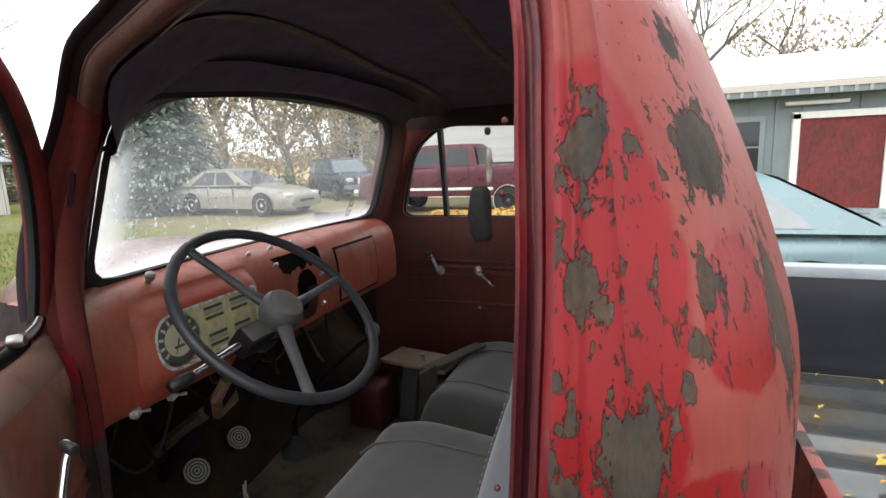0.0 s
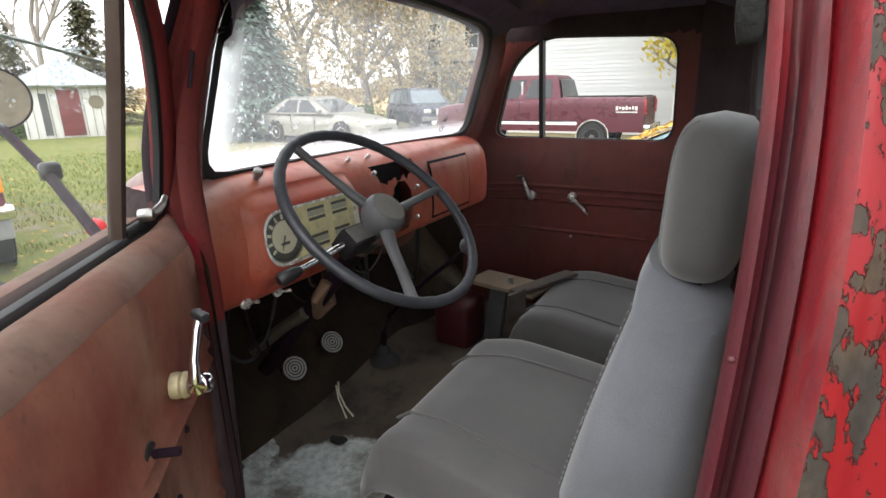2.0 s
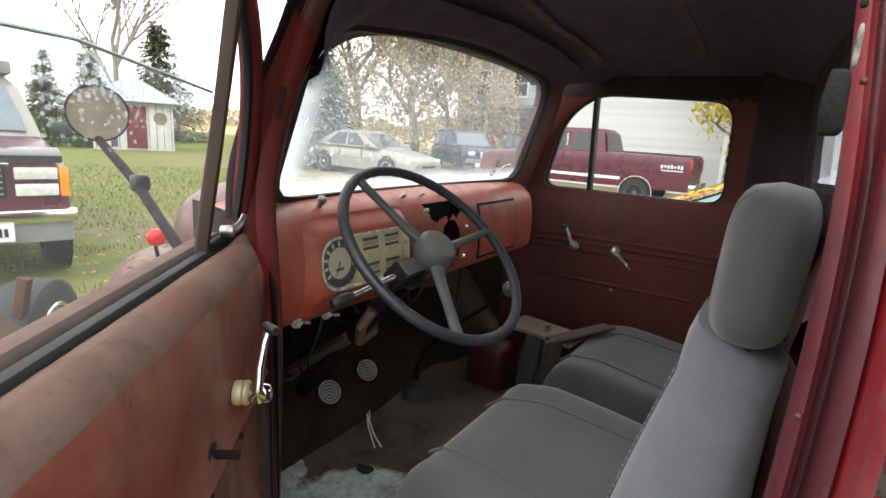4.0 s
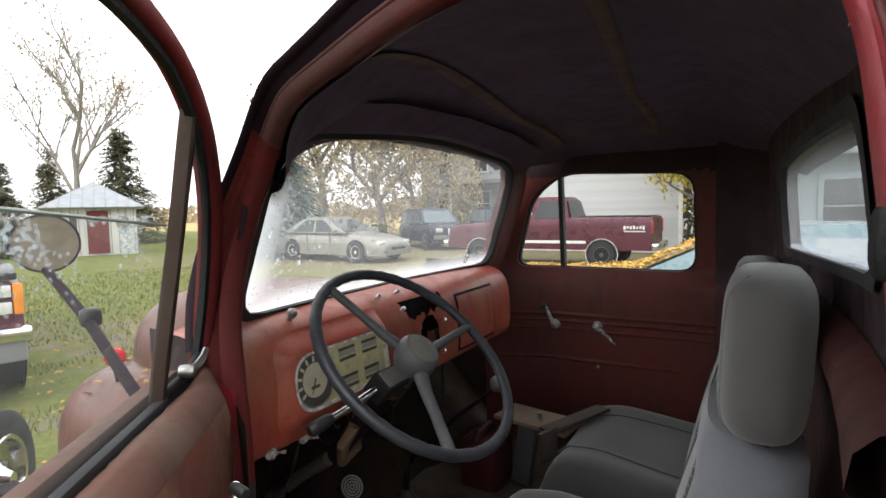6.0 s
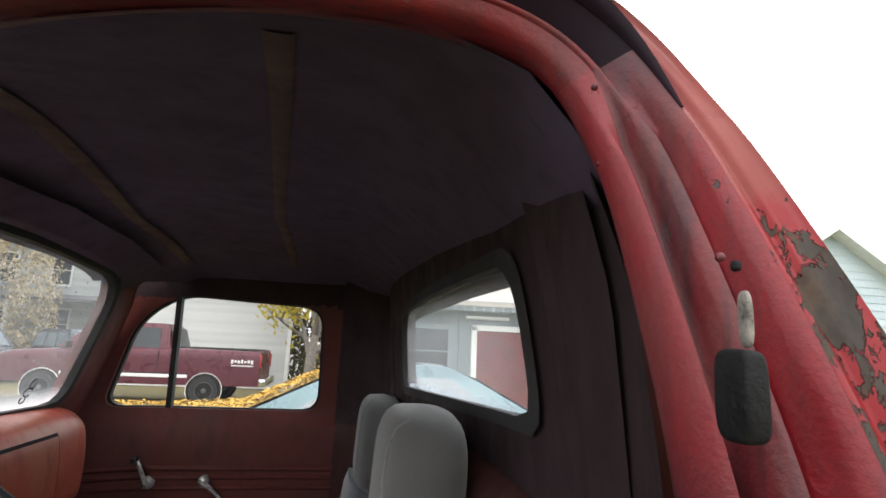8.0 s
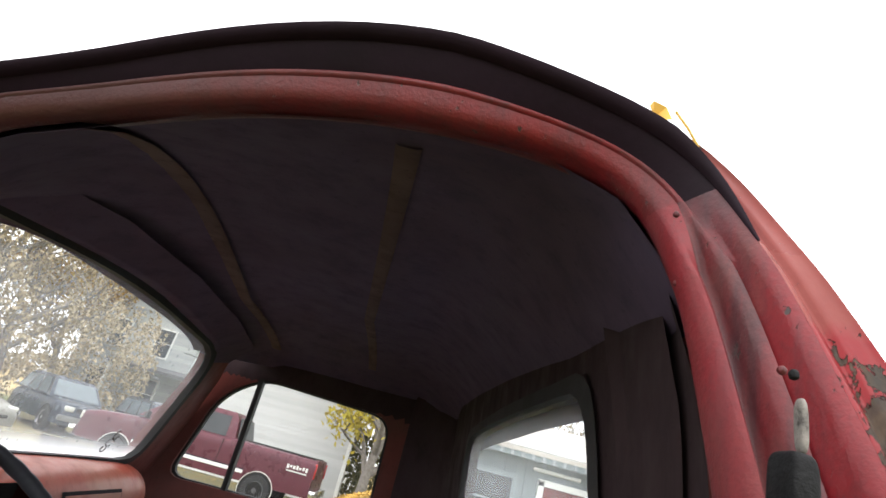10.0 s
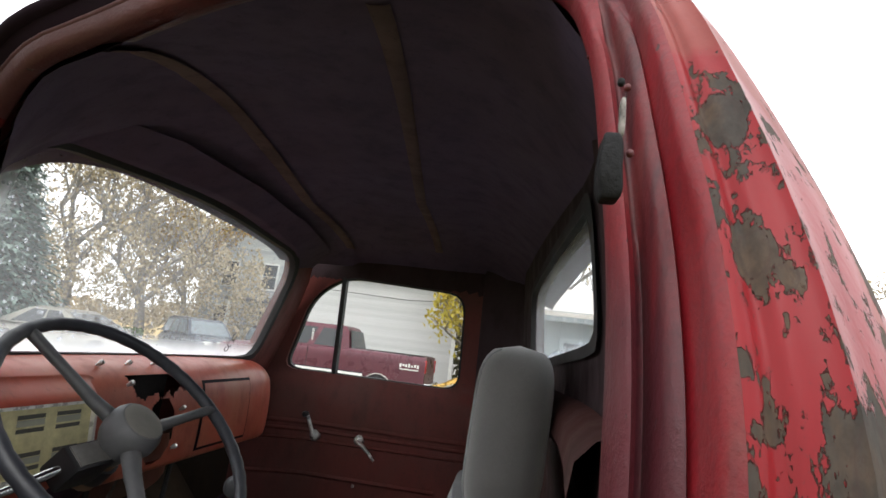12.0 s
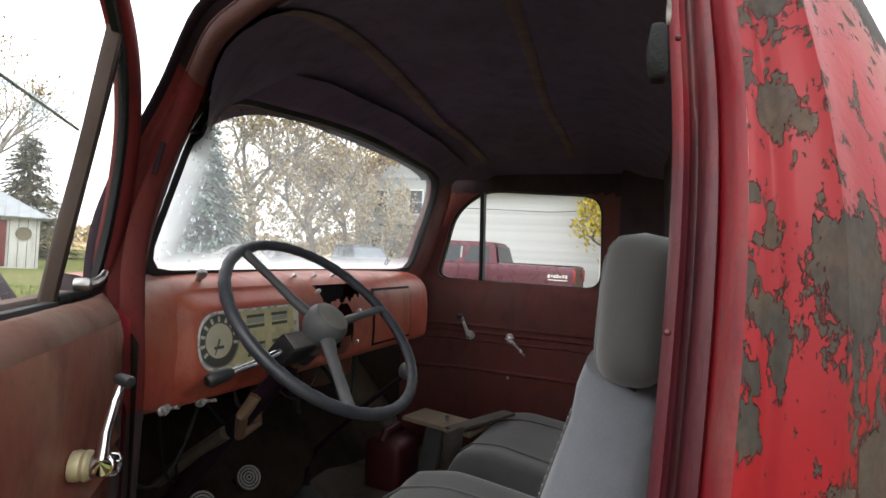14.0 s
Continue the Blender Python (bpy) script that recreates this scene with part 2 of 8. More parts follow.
def corner_paint(name, red, faded, primer):
    """Thick old red paint: glossy and chalked areas, oval flakes off to grey-brown primer with a belt of small chips round each."""
    m, n, l, b = shader(name)
    co = n.new("ShaderNodeTexCoord").outputs["Object"]
    glossy = nearest_spot(n, l, wobbled(n, l, co, 18, 0.035, (1, 1, 0.6)), GLOSSY)
    g = steps(n, l, glossy, [(0.90, (0, 0, 0)), (0.98, (1, 1, 1))])
    tone = noise_of(n, l, co, 9, 4, 0.6, (1, 1, 0.4))
    red_c = steps(n, l, tone, [(0.3, scaled(red, 0.8)), (0.7, scaled(red, 1.12))])
    fad_c = steps(n, l, tone, [(0.3, scaled(faded, 0.85)), (0.7, scaled(faded, 1.12))])
    paint = mixed(n, l, g, red_c, fad_c)
    mott = noise_of(n, l, co, 26, 6, 0.7)
    paint = mixed(n, l, steps(n, l, mott, [(0.42, (0, 0, 0)), (0.74, (0.32,) * 3)]), paint, scaled(red, 0.72))
    streak = noise_of(n, l, co, 40, 4, 0.6, (1, 1, 0.08))
    paint = mixed(n, l, steps(n, l, streak, [(0.5, (0, 0, 0)), (0.85, (0.35,) * 3)]), paint, scaled(red, 0.5))
    far = nearest_spot(n, l, wobbled(n, l, co, 60, 0.014, (1, 1, 0.45)), FLAKED)
    small = noise_of(n, l, co, 125.0, 6, 0.70, (1, 1, 0.35))
    fine = noise_of(n, l, co, 240.0, 3, 0.6, (1, 1, 0.6))
    half = n.new("ShaderNodeMath")
    half.operation = "MULTIPLY_ADD"
    half.inputs[1].default_value, half.inputs[2].default_value = 0.4, -0.102
    l.new(far, half.inputs[0])
    rag = n.new("ShaderNodeMath")
    rag.operation = "MULTIPLY_ADD"
    rag.inputs[1].default_value = 0.40
    l.new(small, rag.inputs[0])
    l.new(half.outputs["Value"], rag.inputs[2])
    half = rag
    cb = steps(n, l, half.outputs["Value"], [(0.388, (1, 1, 1)), (0.408, (0, 0, 0))])
    belt = steps(n, l, half.outputs["Value"], [(0.42, (1, 1, 1)), (0.95, (0, 0, 0))])
    lift = n.new("ShaderNodeMath")
    lift.operation = "MULTIPLY_ADD"
    lift.inputs[1].default_value = 0.15
    l.new(belt, lift.inputs[0])
    l.new(small, lift.inputs[2])
    dry = n.new("ShaderNodeMath")
    dry.operation = "MULTIPLY_ADD"
    dry.inputs[1].default_value = 0.045
    inv_g = n.new("ShaderNodeInvert")
    l.new(g, inv_g.inputs["Color"])
    l.new(inv_g.outputs["Color"], dry.inputs[0])
    l.new(lift.outputs["Value"], dry.inputs[2])
    lift = dry
    cs = steps(n, l, lift.outputs["Value"], [(0.655, (0, 0, 0)), (0.675, (1, 1, 1))])
    pin = steps(n, l, fine, [(0.70, (0, 0, 0)), (0.72, (0.8,) * 3)])
    mask = mixed(n, l, 1.0, cb, cs, "LIGHTEN")
    mask = mixed(n, l, 1.0, mask, pin, "LIGHTEN")
    soil = noise_of(n, l, co, 30, 5, 0.65, (1, 1, 0.3))
    under = steps(n, l, soil, [(0.30, scaled(primer, 0.45)), (0.45, primer), (0.58, (primer[0] * 1.5, primer[1] * 1.15, primer[2] * 0.9)), (0.72, scaled(primer, 2.0))])
    under = mixed(n, l, steps(n, l, fine, [(0.4, (0, 0, 0)), (0.75, (0.6,) * 3)]), under, scaled(primer, 0.4))
    rim = steps(n, l, lift.outputs["Value"], [(0.635, (0, 0, 0)), (0.655, (0.45,) * 3), (0.685, (0, 0, 0))])
    rim2 = steps(n, l, half.outputs["Value"], [(0.35, (0, 0, 0)), (0.40, (0.45,) * 3), (0.43, (0, 0, 0))])
    col = mixed(n, l, mask, paint, under)
    col = mixed(n, l, mixed(n, l, 1.0, rim, rim2, "LIGHTEN"), col, (0.04, 0.022, 0.02))
    l.new(col, b.inputs["Base Color"])
    gl = mixed(n, l, g, (0.34,) * 3, (0.48,) * 3)
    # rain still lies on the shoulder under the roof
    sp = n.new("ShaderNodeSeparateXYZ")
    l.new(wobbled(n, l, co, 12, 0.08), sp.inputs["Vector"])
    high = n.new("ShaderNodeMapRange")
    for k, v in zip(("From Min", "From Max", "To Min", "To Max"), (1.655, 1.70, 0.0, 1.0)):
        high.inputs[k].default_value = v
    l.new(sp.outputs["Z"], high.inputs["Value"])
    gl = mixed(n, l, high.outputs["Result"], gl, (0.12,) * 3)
    l.new(mixed(n, l, mask, gl, (0.75,) * 3), b.inputs["Roughness"])
    b.inputs["Specular IOR Level"].default_value = 0.18
    inv = n.new("ShaderNodeInvert")
    l.new(mask, inv.inputs["Color"])
    first = bump(n, l, b, inv.outputs["Color"], 1.0, 0.0020)
    bump(n, l, b, noise_of(n, l, co, 38, 5, 0.6, (1, 1, 0.5)), 0.16, 0.004, first)
    return m




def streaked(name, red, dark, pale, amount=0.5, rough=0.45, z0=None, ramp=None):
    """Door jamb paint rubbed and run down in long streaks, black with old rubber below z0; ramp: axis, from, to, dark
    colour.
    """
    m, n, l, b = shader(name)
    co = n.new("ShaderNodeTexCoord").outputs["Object"]
    long = noise_of(n, l, co, 55, 5, 0.65, (1, 1, 0.05))
    blot = noise_of(n, l, co, 16, 6, 0.65, (1, 1, 0.5))
    chips = noise_of(n, l, co, 95, 5, 0.65, (1, 1, 0.5))
    grain = noise_of(n, l, co, 260, 3, 0.6)
    col = mixed(n, l, steps(n, l, long, [(amount - 0.10, (0, 0, 0)), (amount + 0.12, (0.75,) * 3)]), red, dark)
    col = mixed(n, l, steps(n, l, blot, [(0.50, (0, 0, 0)), (0.68, (0.6,) * 3)]), col, pale)
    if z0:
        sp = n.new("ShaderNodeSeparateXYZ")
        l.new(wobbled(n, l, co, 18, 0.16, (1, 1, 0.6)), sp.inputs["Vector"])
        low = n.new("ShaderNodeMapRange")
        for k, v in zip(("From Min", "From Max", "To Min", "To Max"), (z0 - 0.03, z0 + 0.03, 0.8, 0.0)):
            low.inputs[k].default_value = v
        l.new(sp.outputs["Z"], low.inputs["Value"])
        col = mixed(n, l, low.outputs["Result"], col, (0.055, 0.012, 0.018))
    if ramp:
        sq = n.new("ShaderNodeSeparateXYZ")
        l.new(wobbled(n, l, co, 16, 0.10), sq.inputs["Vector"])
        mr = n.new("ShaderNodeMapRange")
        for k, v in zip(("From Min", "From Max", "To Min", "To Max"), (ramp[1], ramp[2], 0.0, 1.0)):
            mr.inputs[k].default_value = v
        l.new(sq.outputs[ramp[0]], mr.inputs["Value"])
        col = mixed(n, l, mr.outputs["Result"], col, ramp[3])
    cm = steps(n, l, chips, [(0.66, (0, 0, 0)), (0.69, (1, 1, 1))])
    col = mixed(n, l, cm, col, (0.035, 0.025, 0.024))
    col = mixed(n, l, steps(n, l, grain, [(0.45, (0, 0, 0)), (0.8, (0.4,) * 3)]), col, scaled(dark, 0.6))
    l.new(col, b.inputs["Base Color"])
    l.new(steps(n, l, blot, [(0.3, (rough * 0.75,) * 3), (0.7, (min(1, rough * 1.4),) * 3)]), b.inputs["Roughness"])
    b.inputs["Specular IOR Level"].default_value = 0.4
    inv = n.new("ShaderNodeInvert")
    l.new(cm, inv.inputs["Color"])
    first = bump(n, l, b, inv.outputs["Color"], 0.6, 0.001)
    bump(n, l, b, mixed(n, l, 0.4, blot, grain), 0.35, 0.004, first)
    return m


M = {}
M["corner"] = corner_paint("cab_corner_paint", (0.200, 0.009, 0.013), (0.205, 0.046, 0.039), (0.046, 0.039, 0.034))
M["paint"] = worn_paint("worn_red_paint", (0.215, 0.004, 0.010), (0.225, 0.046, 0.038), (0.062, 0.053, 0.047), fade=0.53)
# ramp darkens the lip towards the roof: shade of the overhang painted in
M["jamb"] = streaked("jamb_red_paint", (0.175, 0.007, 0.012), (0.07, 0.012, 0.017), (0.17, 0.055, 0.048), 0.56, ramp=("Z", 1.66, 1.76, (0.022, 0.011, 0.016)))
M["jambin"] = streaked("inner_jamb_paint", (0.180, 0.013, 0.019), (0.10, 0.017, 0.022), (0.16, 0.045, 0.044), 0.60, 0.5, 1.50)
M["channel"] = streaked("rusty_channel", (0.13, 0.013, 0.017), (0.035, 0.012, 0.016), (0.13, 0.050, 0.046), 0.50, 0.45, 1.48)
M["pillar"] = dull_red("pillar_red_paint", (0.105, 0.014, 0.014), (0.080, 0.019, 0.017), (0.035, 0.012, 0.012), 0.7, 0.5, 0.08)
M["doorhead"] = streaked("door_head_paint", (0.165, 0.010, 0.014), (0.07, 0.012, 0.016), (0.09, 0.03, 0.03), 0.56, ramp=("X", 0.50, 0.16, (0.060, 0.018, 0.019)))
M["inner"] = dull_red("inner_red_paint", (0.125, 0.024, 0.020), (0.095, 0.030, 0.025), (0.05, 0.024, 0.020))
M["doorred"] = dull_red("door_red_paint", (0.150, 0.033, 0.023), (0.21, 0.105, 0.070), (0.060, 0.026, 0.020), 0.55, 0.47)
M["dash"] = dull_red("dash_orange_red", (0.36, 0.068, 0.042), (0.36, 0.115, 0.070), (0.15, 0.035, 0.026), 0.40, 0.5)
M["ceiling"] = dull_red("dark_headlining", (0.112, 0.086, 0.140), (0.095, 0.070, 0.112), (0.066, 0.053, 0.084), 0.85, 0.5, 0.1)
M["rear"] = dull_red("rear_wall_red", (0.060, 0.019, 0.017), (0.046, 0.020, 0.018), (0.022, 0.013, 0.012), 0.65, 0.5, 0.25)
# darker than rear_wall_red, for the walls above their split heights
M["darkrear"] = dull_red("dark_rear_wall", (0.036, 0.022, 0.026), (0.030, 0.018, 0.020), (0.016, 0.011, 0.013), 0.75, 0.5, 0.2)
M["bow"] = dull_red("dusty_roof_bow", (0.15, 0.105, 0.10), (0.11, 0.075, 0.075), (0.06, 0.045, 0.05), 0.85, 0.5, 0.1)
M["rubber"] = plain("black_rubber", (0.02, 0.02, 0.022), 0.75, relief=0.3, grain=150)
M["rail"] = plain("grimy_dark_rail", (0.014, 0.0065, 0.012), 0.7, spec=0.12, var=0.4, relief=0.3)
M["postbrown"] = dull_red("weathered_post_brown", (0.036, 0.022, 0.016), (0.070, 0.052, 0.036), (0.016, 0.010, 0.008), 0.6, 0.6, 0.2)
M["striker"] = plain("black_striker_rubber", (0.008, 0.008, 0.009), 0.7, spec=0.2, var=0.4, scale=60, relief=0.6, grain=220, dist=0.002)
M["chrome"] = plain("chrome", (0.75, 0.75, 0.76), 0.12, 1.0, 0.05, relief=0.02)
M["bezel"] = plain("bright_trim", (0.78, 0.77, 0.74), 0.28, 0.35, 0.12, 40, 0.1, 200)
M["dialgrey"] = plain("gauge_window", (0.34, 0.34, 0.28), 0.5, var=0.15, relief=0)
M["polished"] = plain("worn_chrome", (0.60, 0.60, 0.59), 0.28, 0.6, 0.1, 30, 0.05, 200)
M["oldchrome"] = plain("pitted_chrome", (0.36, 0.35, 0.34), 0.36, 1.0, 0.2, 30, 0.2, 250)
M["brass"] = plain("yellowed_collar", (0.42, 0.36, 0.22), 0.45, 0.3, 0.25, 40, 0.2)
M["steel"] = plain("bare_steel", (0.30, 0.29, 0.28), 0.45, 0.8, 0.3, 20, 0.3)
M["wheelblack"] = plain("aged_wheel_rim", (0.030, 0.032, 0.040), 0.5, var=0.35, scale=10, relief=0.2)
M["hub"] = plain("grey_hub", (0.075, 0.075, 0.080), 0.55, var=0.25, scale=16, relief=0.15)
M["black"] = plain("black_plastic", (0.012, 0.012, 0.014), 0.45, var=0.3)
M["void"] = plain("dark_inside", (0.006, 0.005, 0.005), 0.9, var=0.2, relief=0)
M["seat"] = cloth("grey_seat_cloth", (0.104, 0.101, 0.101))
M["seatside"] = cloth("light_grey_seat_cloth", (0.185, 0.193, 0.218), 700)
M["sillcap"] = dull_red("dusty_door_top", (0.125, 0.085, 0.066), (0.115, 0.052, 0.038), (0.055, 0.033, 0.027), 0.8, 0.46, 0.2)
M["stitch"] = plain("pale_stitching", (0.20, 0.205, 0.215), 0.9)
def worn_floor(name, base, dark, pale):
    """Dusty floor mat, worn through to pale paint in ragged areas, wet and dark in others."""
    m, n, l, b = shader(name)
    co = n.new("ShaderNodeTexCoord").outputs["Object"]
    slow = noise_of(n, l, co, 7, 6, 0.65)
    fine = noise_of(n, l, co, 60, 4, 0.6)
    col = steps(n, l, slow, [(0.30, dark), (0.45, base), (0.62, scaled(base, 1.35)), (0.72, scaled(dark, 1.6))])
    spots = nearest_spot(n, l, wobbled(n, l, co, 9, 0.16), [(-0.08, -0.56, 0.665, 0.23, 3.0), (-0.33, -0.53, 0.68, 0.07, 3.0), (0.0, -0.68, 0.665, 0.17, 3.0), (0.05, -0.50, 0.665, 0.14, 3.0)])
    worn = steps(n, l, spots, [(0.86, (1, 1, 1)), (0.96, (0, 0, 0))])
    shade = steps(n, l, fine, [(0.3, scaled(pale, 0.6)), (0.6, pale)])
    col = mixed(n, l, worn, col, mixed(n, l, steps(n, l, slow, [(0.48, (0, 0, 0)), (0.62, (0.8,) * 3)]), shade, scaled(base, 1.6)))
    l.new(col, b.inputs["Base Color"])
    l.new(mixed(n, l, worn, (0.9,) * 3, (0.45,) * 3), b.inputs["Roughness"])
    bump(n, l, b, mixed(n, l, 0.5, fine, slow), 0.4, 0.004)
    return m


# near-black browns: the shade under the dash is put into the colour
M["gloom"] = dull_red("shaded_footwell", (0.018, 0.0145, 0.0115), (0.032, 0.022, 0.014), (0.009, 0.0075, 0.006), 0.9, 0.5, 0.1)
M["dustfloor"] = worn_floor("dusty_floor", (0.060, 0.046, 0.033), (0.016, 0.012, 0.010), (0.50, 0.55, 0.54))
M["pedalring"] = plain("dusty_rubber", (0.30, 0.29, 0.27), 0.8)
M["cream"] = plain("yellowed_gauge_face", (0.58, 0.53, 0.30), 0.5, var=0.22, scale=40, relief=0.0)
M["dial"] = plain("dial_face", (0.52, 0.49, 0.36), 0.45, var=0.1, scale=30, relief=0)
M["dialdark"] = plain("dial_ring", (0.075, 0.075, 0.065), 0.5, var=0.1, relief=0)
M["dialpale"] = plain("dial_mark", (0.55, 0.53, 0.42), 0.5, var=0.05, relief=0)
M["board"] = plain("brown_board", (0.24, 0.18, 0.125), 0.85, var=0.25, scale=14, stretch=(1, 0.2, 1))
M["tape"] = plain("dusty_brown_cloth", (0.085, 0.07, 0.06), 0.95, var=0.25, scale=20)
M["canred"] = plain("red_plastic", (0.05, 0.006, 0.008), 0.5, var=0.3)
M["lamp_red"] = plain("red_lens", (0.55, 0.01, 0.015), 0.12, var=0.1, relief=0)
M["mirrorback"] = plain("weathered_mirror_back", (0.20, 0.17, 0.12), 0.7, 0.2, 0.35, 24, 0.3)
M["fender"] = dull_red("fender_paint", (0.115, 0.034, 0.022), (0.10, 0.042, 0.030), (0.055, 0.026, 0.02), 0.35, 0.5, 0.4)
M["windshield"] = glass("misted_windscreen", 0.11, (0.93, 0.95, 0.95), (0.11, 0.17))
M["sidepane"] = glass("side_glass", 0.012, (0.96, 0.97, 0.97))
M["rearpane"] = glass("dusty_rear_glass", 0.20, (0.90, 0.93, 0.95))
M["doorpane"] = glass("wet_door_glass", 0.03, (0.94, 0.96, 0.96))
# whitish film paints the drops' highlights into both drop materials
M["drop"] = glass("water_drop", 0.22, (0.95, 0.97, 1.0))
M["paledrop"] = glass("door_water_drop", 0.10, (0.90, 0.93, 0.95))


# ---- mesh tools ----
class Mesh:
    """Collects vertices and faces for one mesh object."""

    def __init__(self):
        self.v, self.f = [], []

    def add(self, verts, faces):
        k = len(self.v)
        self.v += [tuple(p) for p in verts]
        self.f += [tuple(i + k for i in q) for q in faces]
        return self

    def grid(self, rows, close_u=False, close_v=False, cap=False):
        nu, nv = len(rows), len(rows[0])
        verts = [p for r in rows for p in r]
        faces = []
        for i in range(nu - (0 if close_u else 1)):
            for j in range(nv - (0 if close_v else 1)):
                a, b = i * nv + j, i * nv + (j + 1) % nv
                c, d = ((i + 1) % nu) * nv + (j + 1) % nv, ((i + 1) % nu) * nv + j
                faces.append((a, b, c, d))
        if cap:
            faces.append(tuple(range(nv))[::-1])
            faces.append(tuple((nu - 1) * nv + j for j in range(nv)))
        return self.add(verts, faces)

    def tube(self, pts, r, n=10, cap=True, flat=1.0):
        pts = [Vector(p) for p in pts]
        rows = []
        up = Vector((0, 0, 1))
        for i, p in enumerate(pts):
            d = (pts[min(i + 1, len(pts) - 1)] - pts[max(i - 1, 0)]).normalized()
            ref = up if abs(d.dot(up)) < 0.95 else Vector((1, 0, 0))
            a = d.cross(ref).normalized()
            b = a.cross(d).normalized()
            q = r[i] if isinstance(r, (list, tuple)) else r
            rows.append([p + a * math.cos(2 * math.pi * k / n) * q + b * math.sin(2 * math.pi * k / n) * q * flat for k in range(n)])
        return self.grid(rows, close_v=True, cap=cap)

    def box(self, c, s, m=None):
        x, y, z = (v / 2 for v in s)
        vs = [Vector((a * x, b * y, d * z)) for a in (-1, 1) for b in (-1, 1) for d in (-1, 1)]
        m = m or Matrix.Identity(4)
        vs = [Vector(c) + (m.to_3x3() @ v) for v in vs]
        return self.add(vs, [(0, 1, 3, 2), (4, 6, 7, 5), (0, 4, 5, 1), (2, 3, 7, 6), (0, 2, 6, 4), (1, 5, 7, 3)])

    def lathe(self, prof, origin, axis, n=24, cap=True):
        """prof: (distance along axis, radius)."""
        ax = Vector(axis).normalized()
        ref = Vector((0, 0, 1)) if abs(ax.z) < 0.9 else Vector((1, 0, 0))
        a = ax.cross(ref).normalized()
        b = ax.cross(a).normalized()
        rows = [[Vector(origin) + ax * h + (a * math.cos(2 * math.pi * k / n) + b * math.sin(2 * math.pi * k / n)) * r for k in range(n)] for h, r in prof]
        return self.grid(rows, close_v=True, cap=cap)

    def blob(self, c, s, e=2.6, nu=14, nv=20, m=None):
        """A rounded block: superellipsoid with half sizes s."""
        def pw(v):
            return math.copysign(abs(v) ** (2 / e), v)
        rows = []
        for i in range(nu + 1):
            th = -math.pi / 2 + math.pi * i / nu
            rr = []
            for j in range(nv):
                ph = 2 * math.pi * j / nv
                v = Vector((s[0] * pw(math.cos(th)) * pw(math.cos(ph)), s[1] * pw(math.cos(th)) * pw(math.sin(ph)), s[2] * pw(math.sin(th))))
                rr.append(Vector(c) + (m.to_3x3() @ v if m else v))
            rows.append(rr)
        return self.grid(rows, close_v=True)


def mesh_of(name, b, mat, smooth=40, bevel=0.0, weld=True):
    me = bpy.data.meshes.new(name)
    me.from_pydata(b.v, [], b.f)
    if weld or bevel:
        bm = bmesh.new()
        bm.from_mesh(me)
        if weld:
            bmesh.ops.remove_doubles(bm, verts=bm.verts, dist=1e-5)
            bmesh.ops.recalc_face_normals(bm, faces=bm.faces)
        if bevel:
            es = [e for e in bm.edges if len(e.link_faces) == 2 and e.calc_face_angle(0) > 0.6]
            bmesh.ops.bevel(bm, geom=es, offset=bevel, segments=2, affect="EDGES", profile=0.6)
        bm.to_mesh(me)
        bm.free()
    me.materials.append(M[mat] if isinstance(mat, str) else mat)
    if smooth:
        me.shade_smooth()
        me.set_sharp_from_angle(angle=radians(smooth))
    me.update()
    return me


def part(name, b, mat, parent, label="", smooth=40, bevel=0.0, weld=True):
    ob = new(name, mesh_of(name, b, mat, smooth, bevel, weld))
    ob.parent = parent
    if label:
        ob["label"] = label
    return ob


def split_at(b, z):
    """The faces of a mesh below and above a height."""
    up = [sum(b.v[i][2] for i in q) / len(q) > z for q in b.f]
    out = []
    for k in (False, True):
        faces = [q for q, u in zip(b.f, up) if u == k]
        used = sorted({i for q in faces for i in q})
        at = {i: n_ for n_, i in enumerate(used)}
        out.append(Mesh().add([b.v[i] for i in used], [tuple(at[i] for i in q) for q in faces]))
    return out


def thing(name, label, category, group="", m=None):
    ob = new(name)
    ob.empty_display_size = 0.1
    if m:
        ob.matrix_basis = m
    return tagged(ob, label, category, group)


def spline(pts, k=8, closed=False):
    """Catmull-Rom through points of any size."""
    p = [np.array(q, float) for q in pts]
    n = len(p)
    out = []
    for i in range(n if closed else n - 1):
        a, b = p[i], p[(i + 1) % n]
        z = p[(i - 1) % n] if closed or i else 2 * a - b
        c = p[(i + 2) % n] if closed or i < n - 2 else 2 * b - a
        for j in range(k):
            t = j / k
            out.append(0.5 * (2 * a + (b - z) * t + (2 * z - 5 * a + 4 * b - c) * t * t + (3 * a - z - 3 * b + c) * t ** 3))
    if not closed:
        out.append(p[-1])
    return out


def rounded(poly, radius, k=6):
    """Polygon with rounded corners; radius: one, or one a corner."""
    out = []
    n = len(poly)
    for i, q in enumerate(poly):
        r = radius[i] if isinstance(radius, (list, tuple)) else radius
        q = np.array(q, float)
        a, b = np.array(poly[i - 1], float) - q, np.array(poly[(i + 1) % n], float) - q
        la, lb = np.linalg.norm(a), np.linalg.norm(b)
        r2 = min(r, la * 0.48, lb * 0.48)
        p0, p1 = q + a / la * r2, q + b / lb * r2
        for j in range(k + 1):
            t = j / k
            out.append((1 - t) ** 2 * p0 + 2 * t * (1 - t) * q + t * t * p1)
    return out


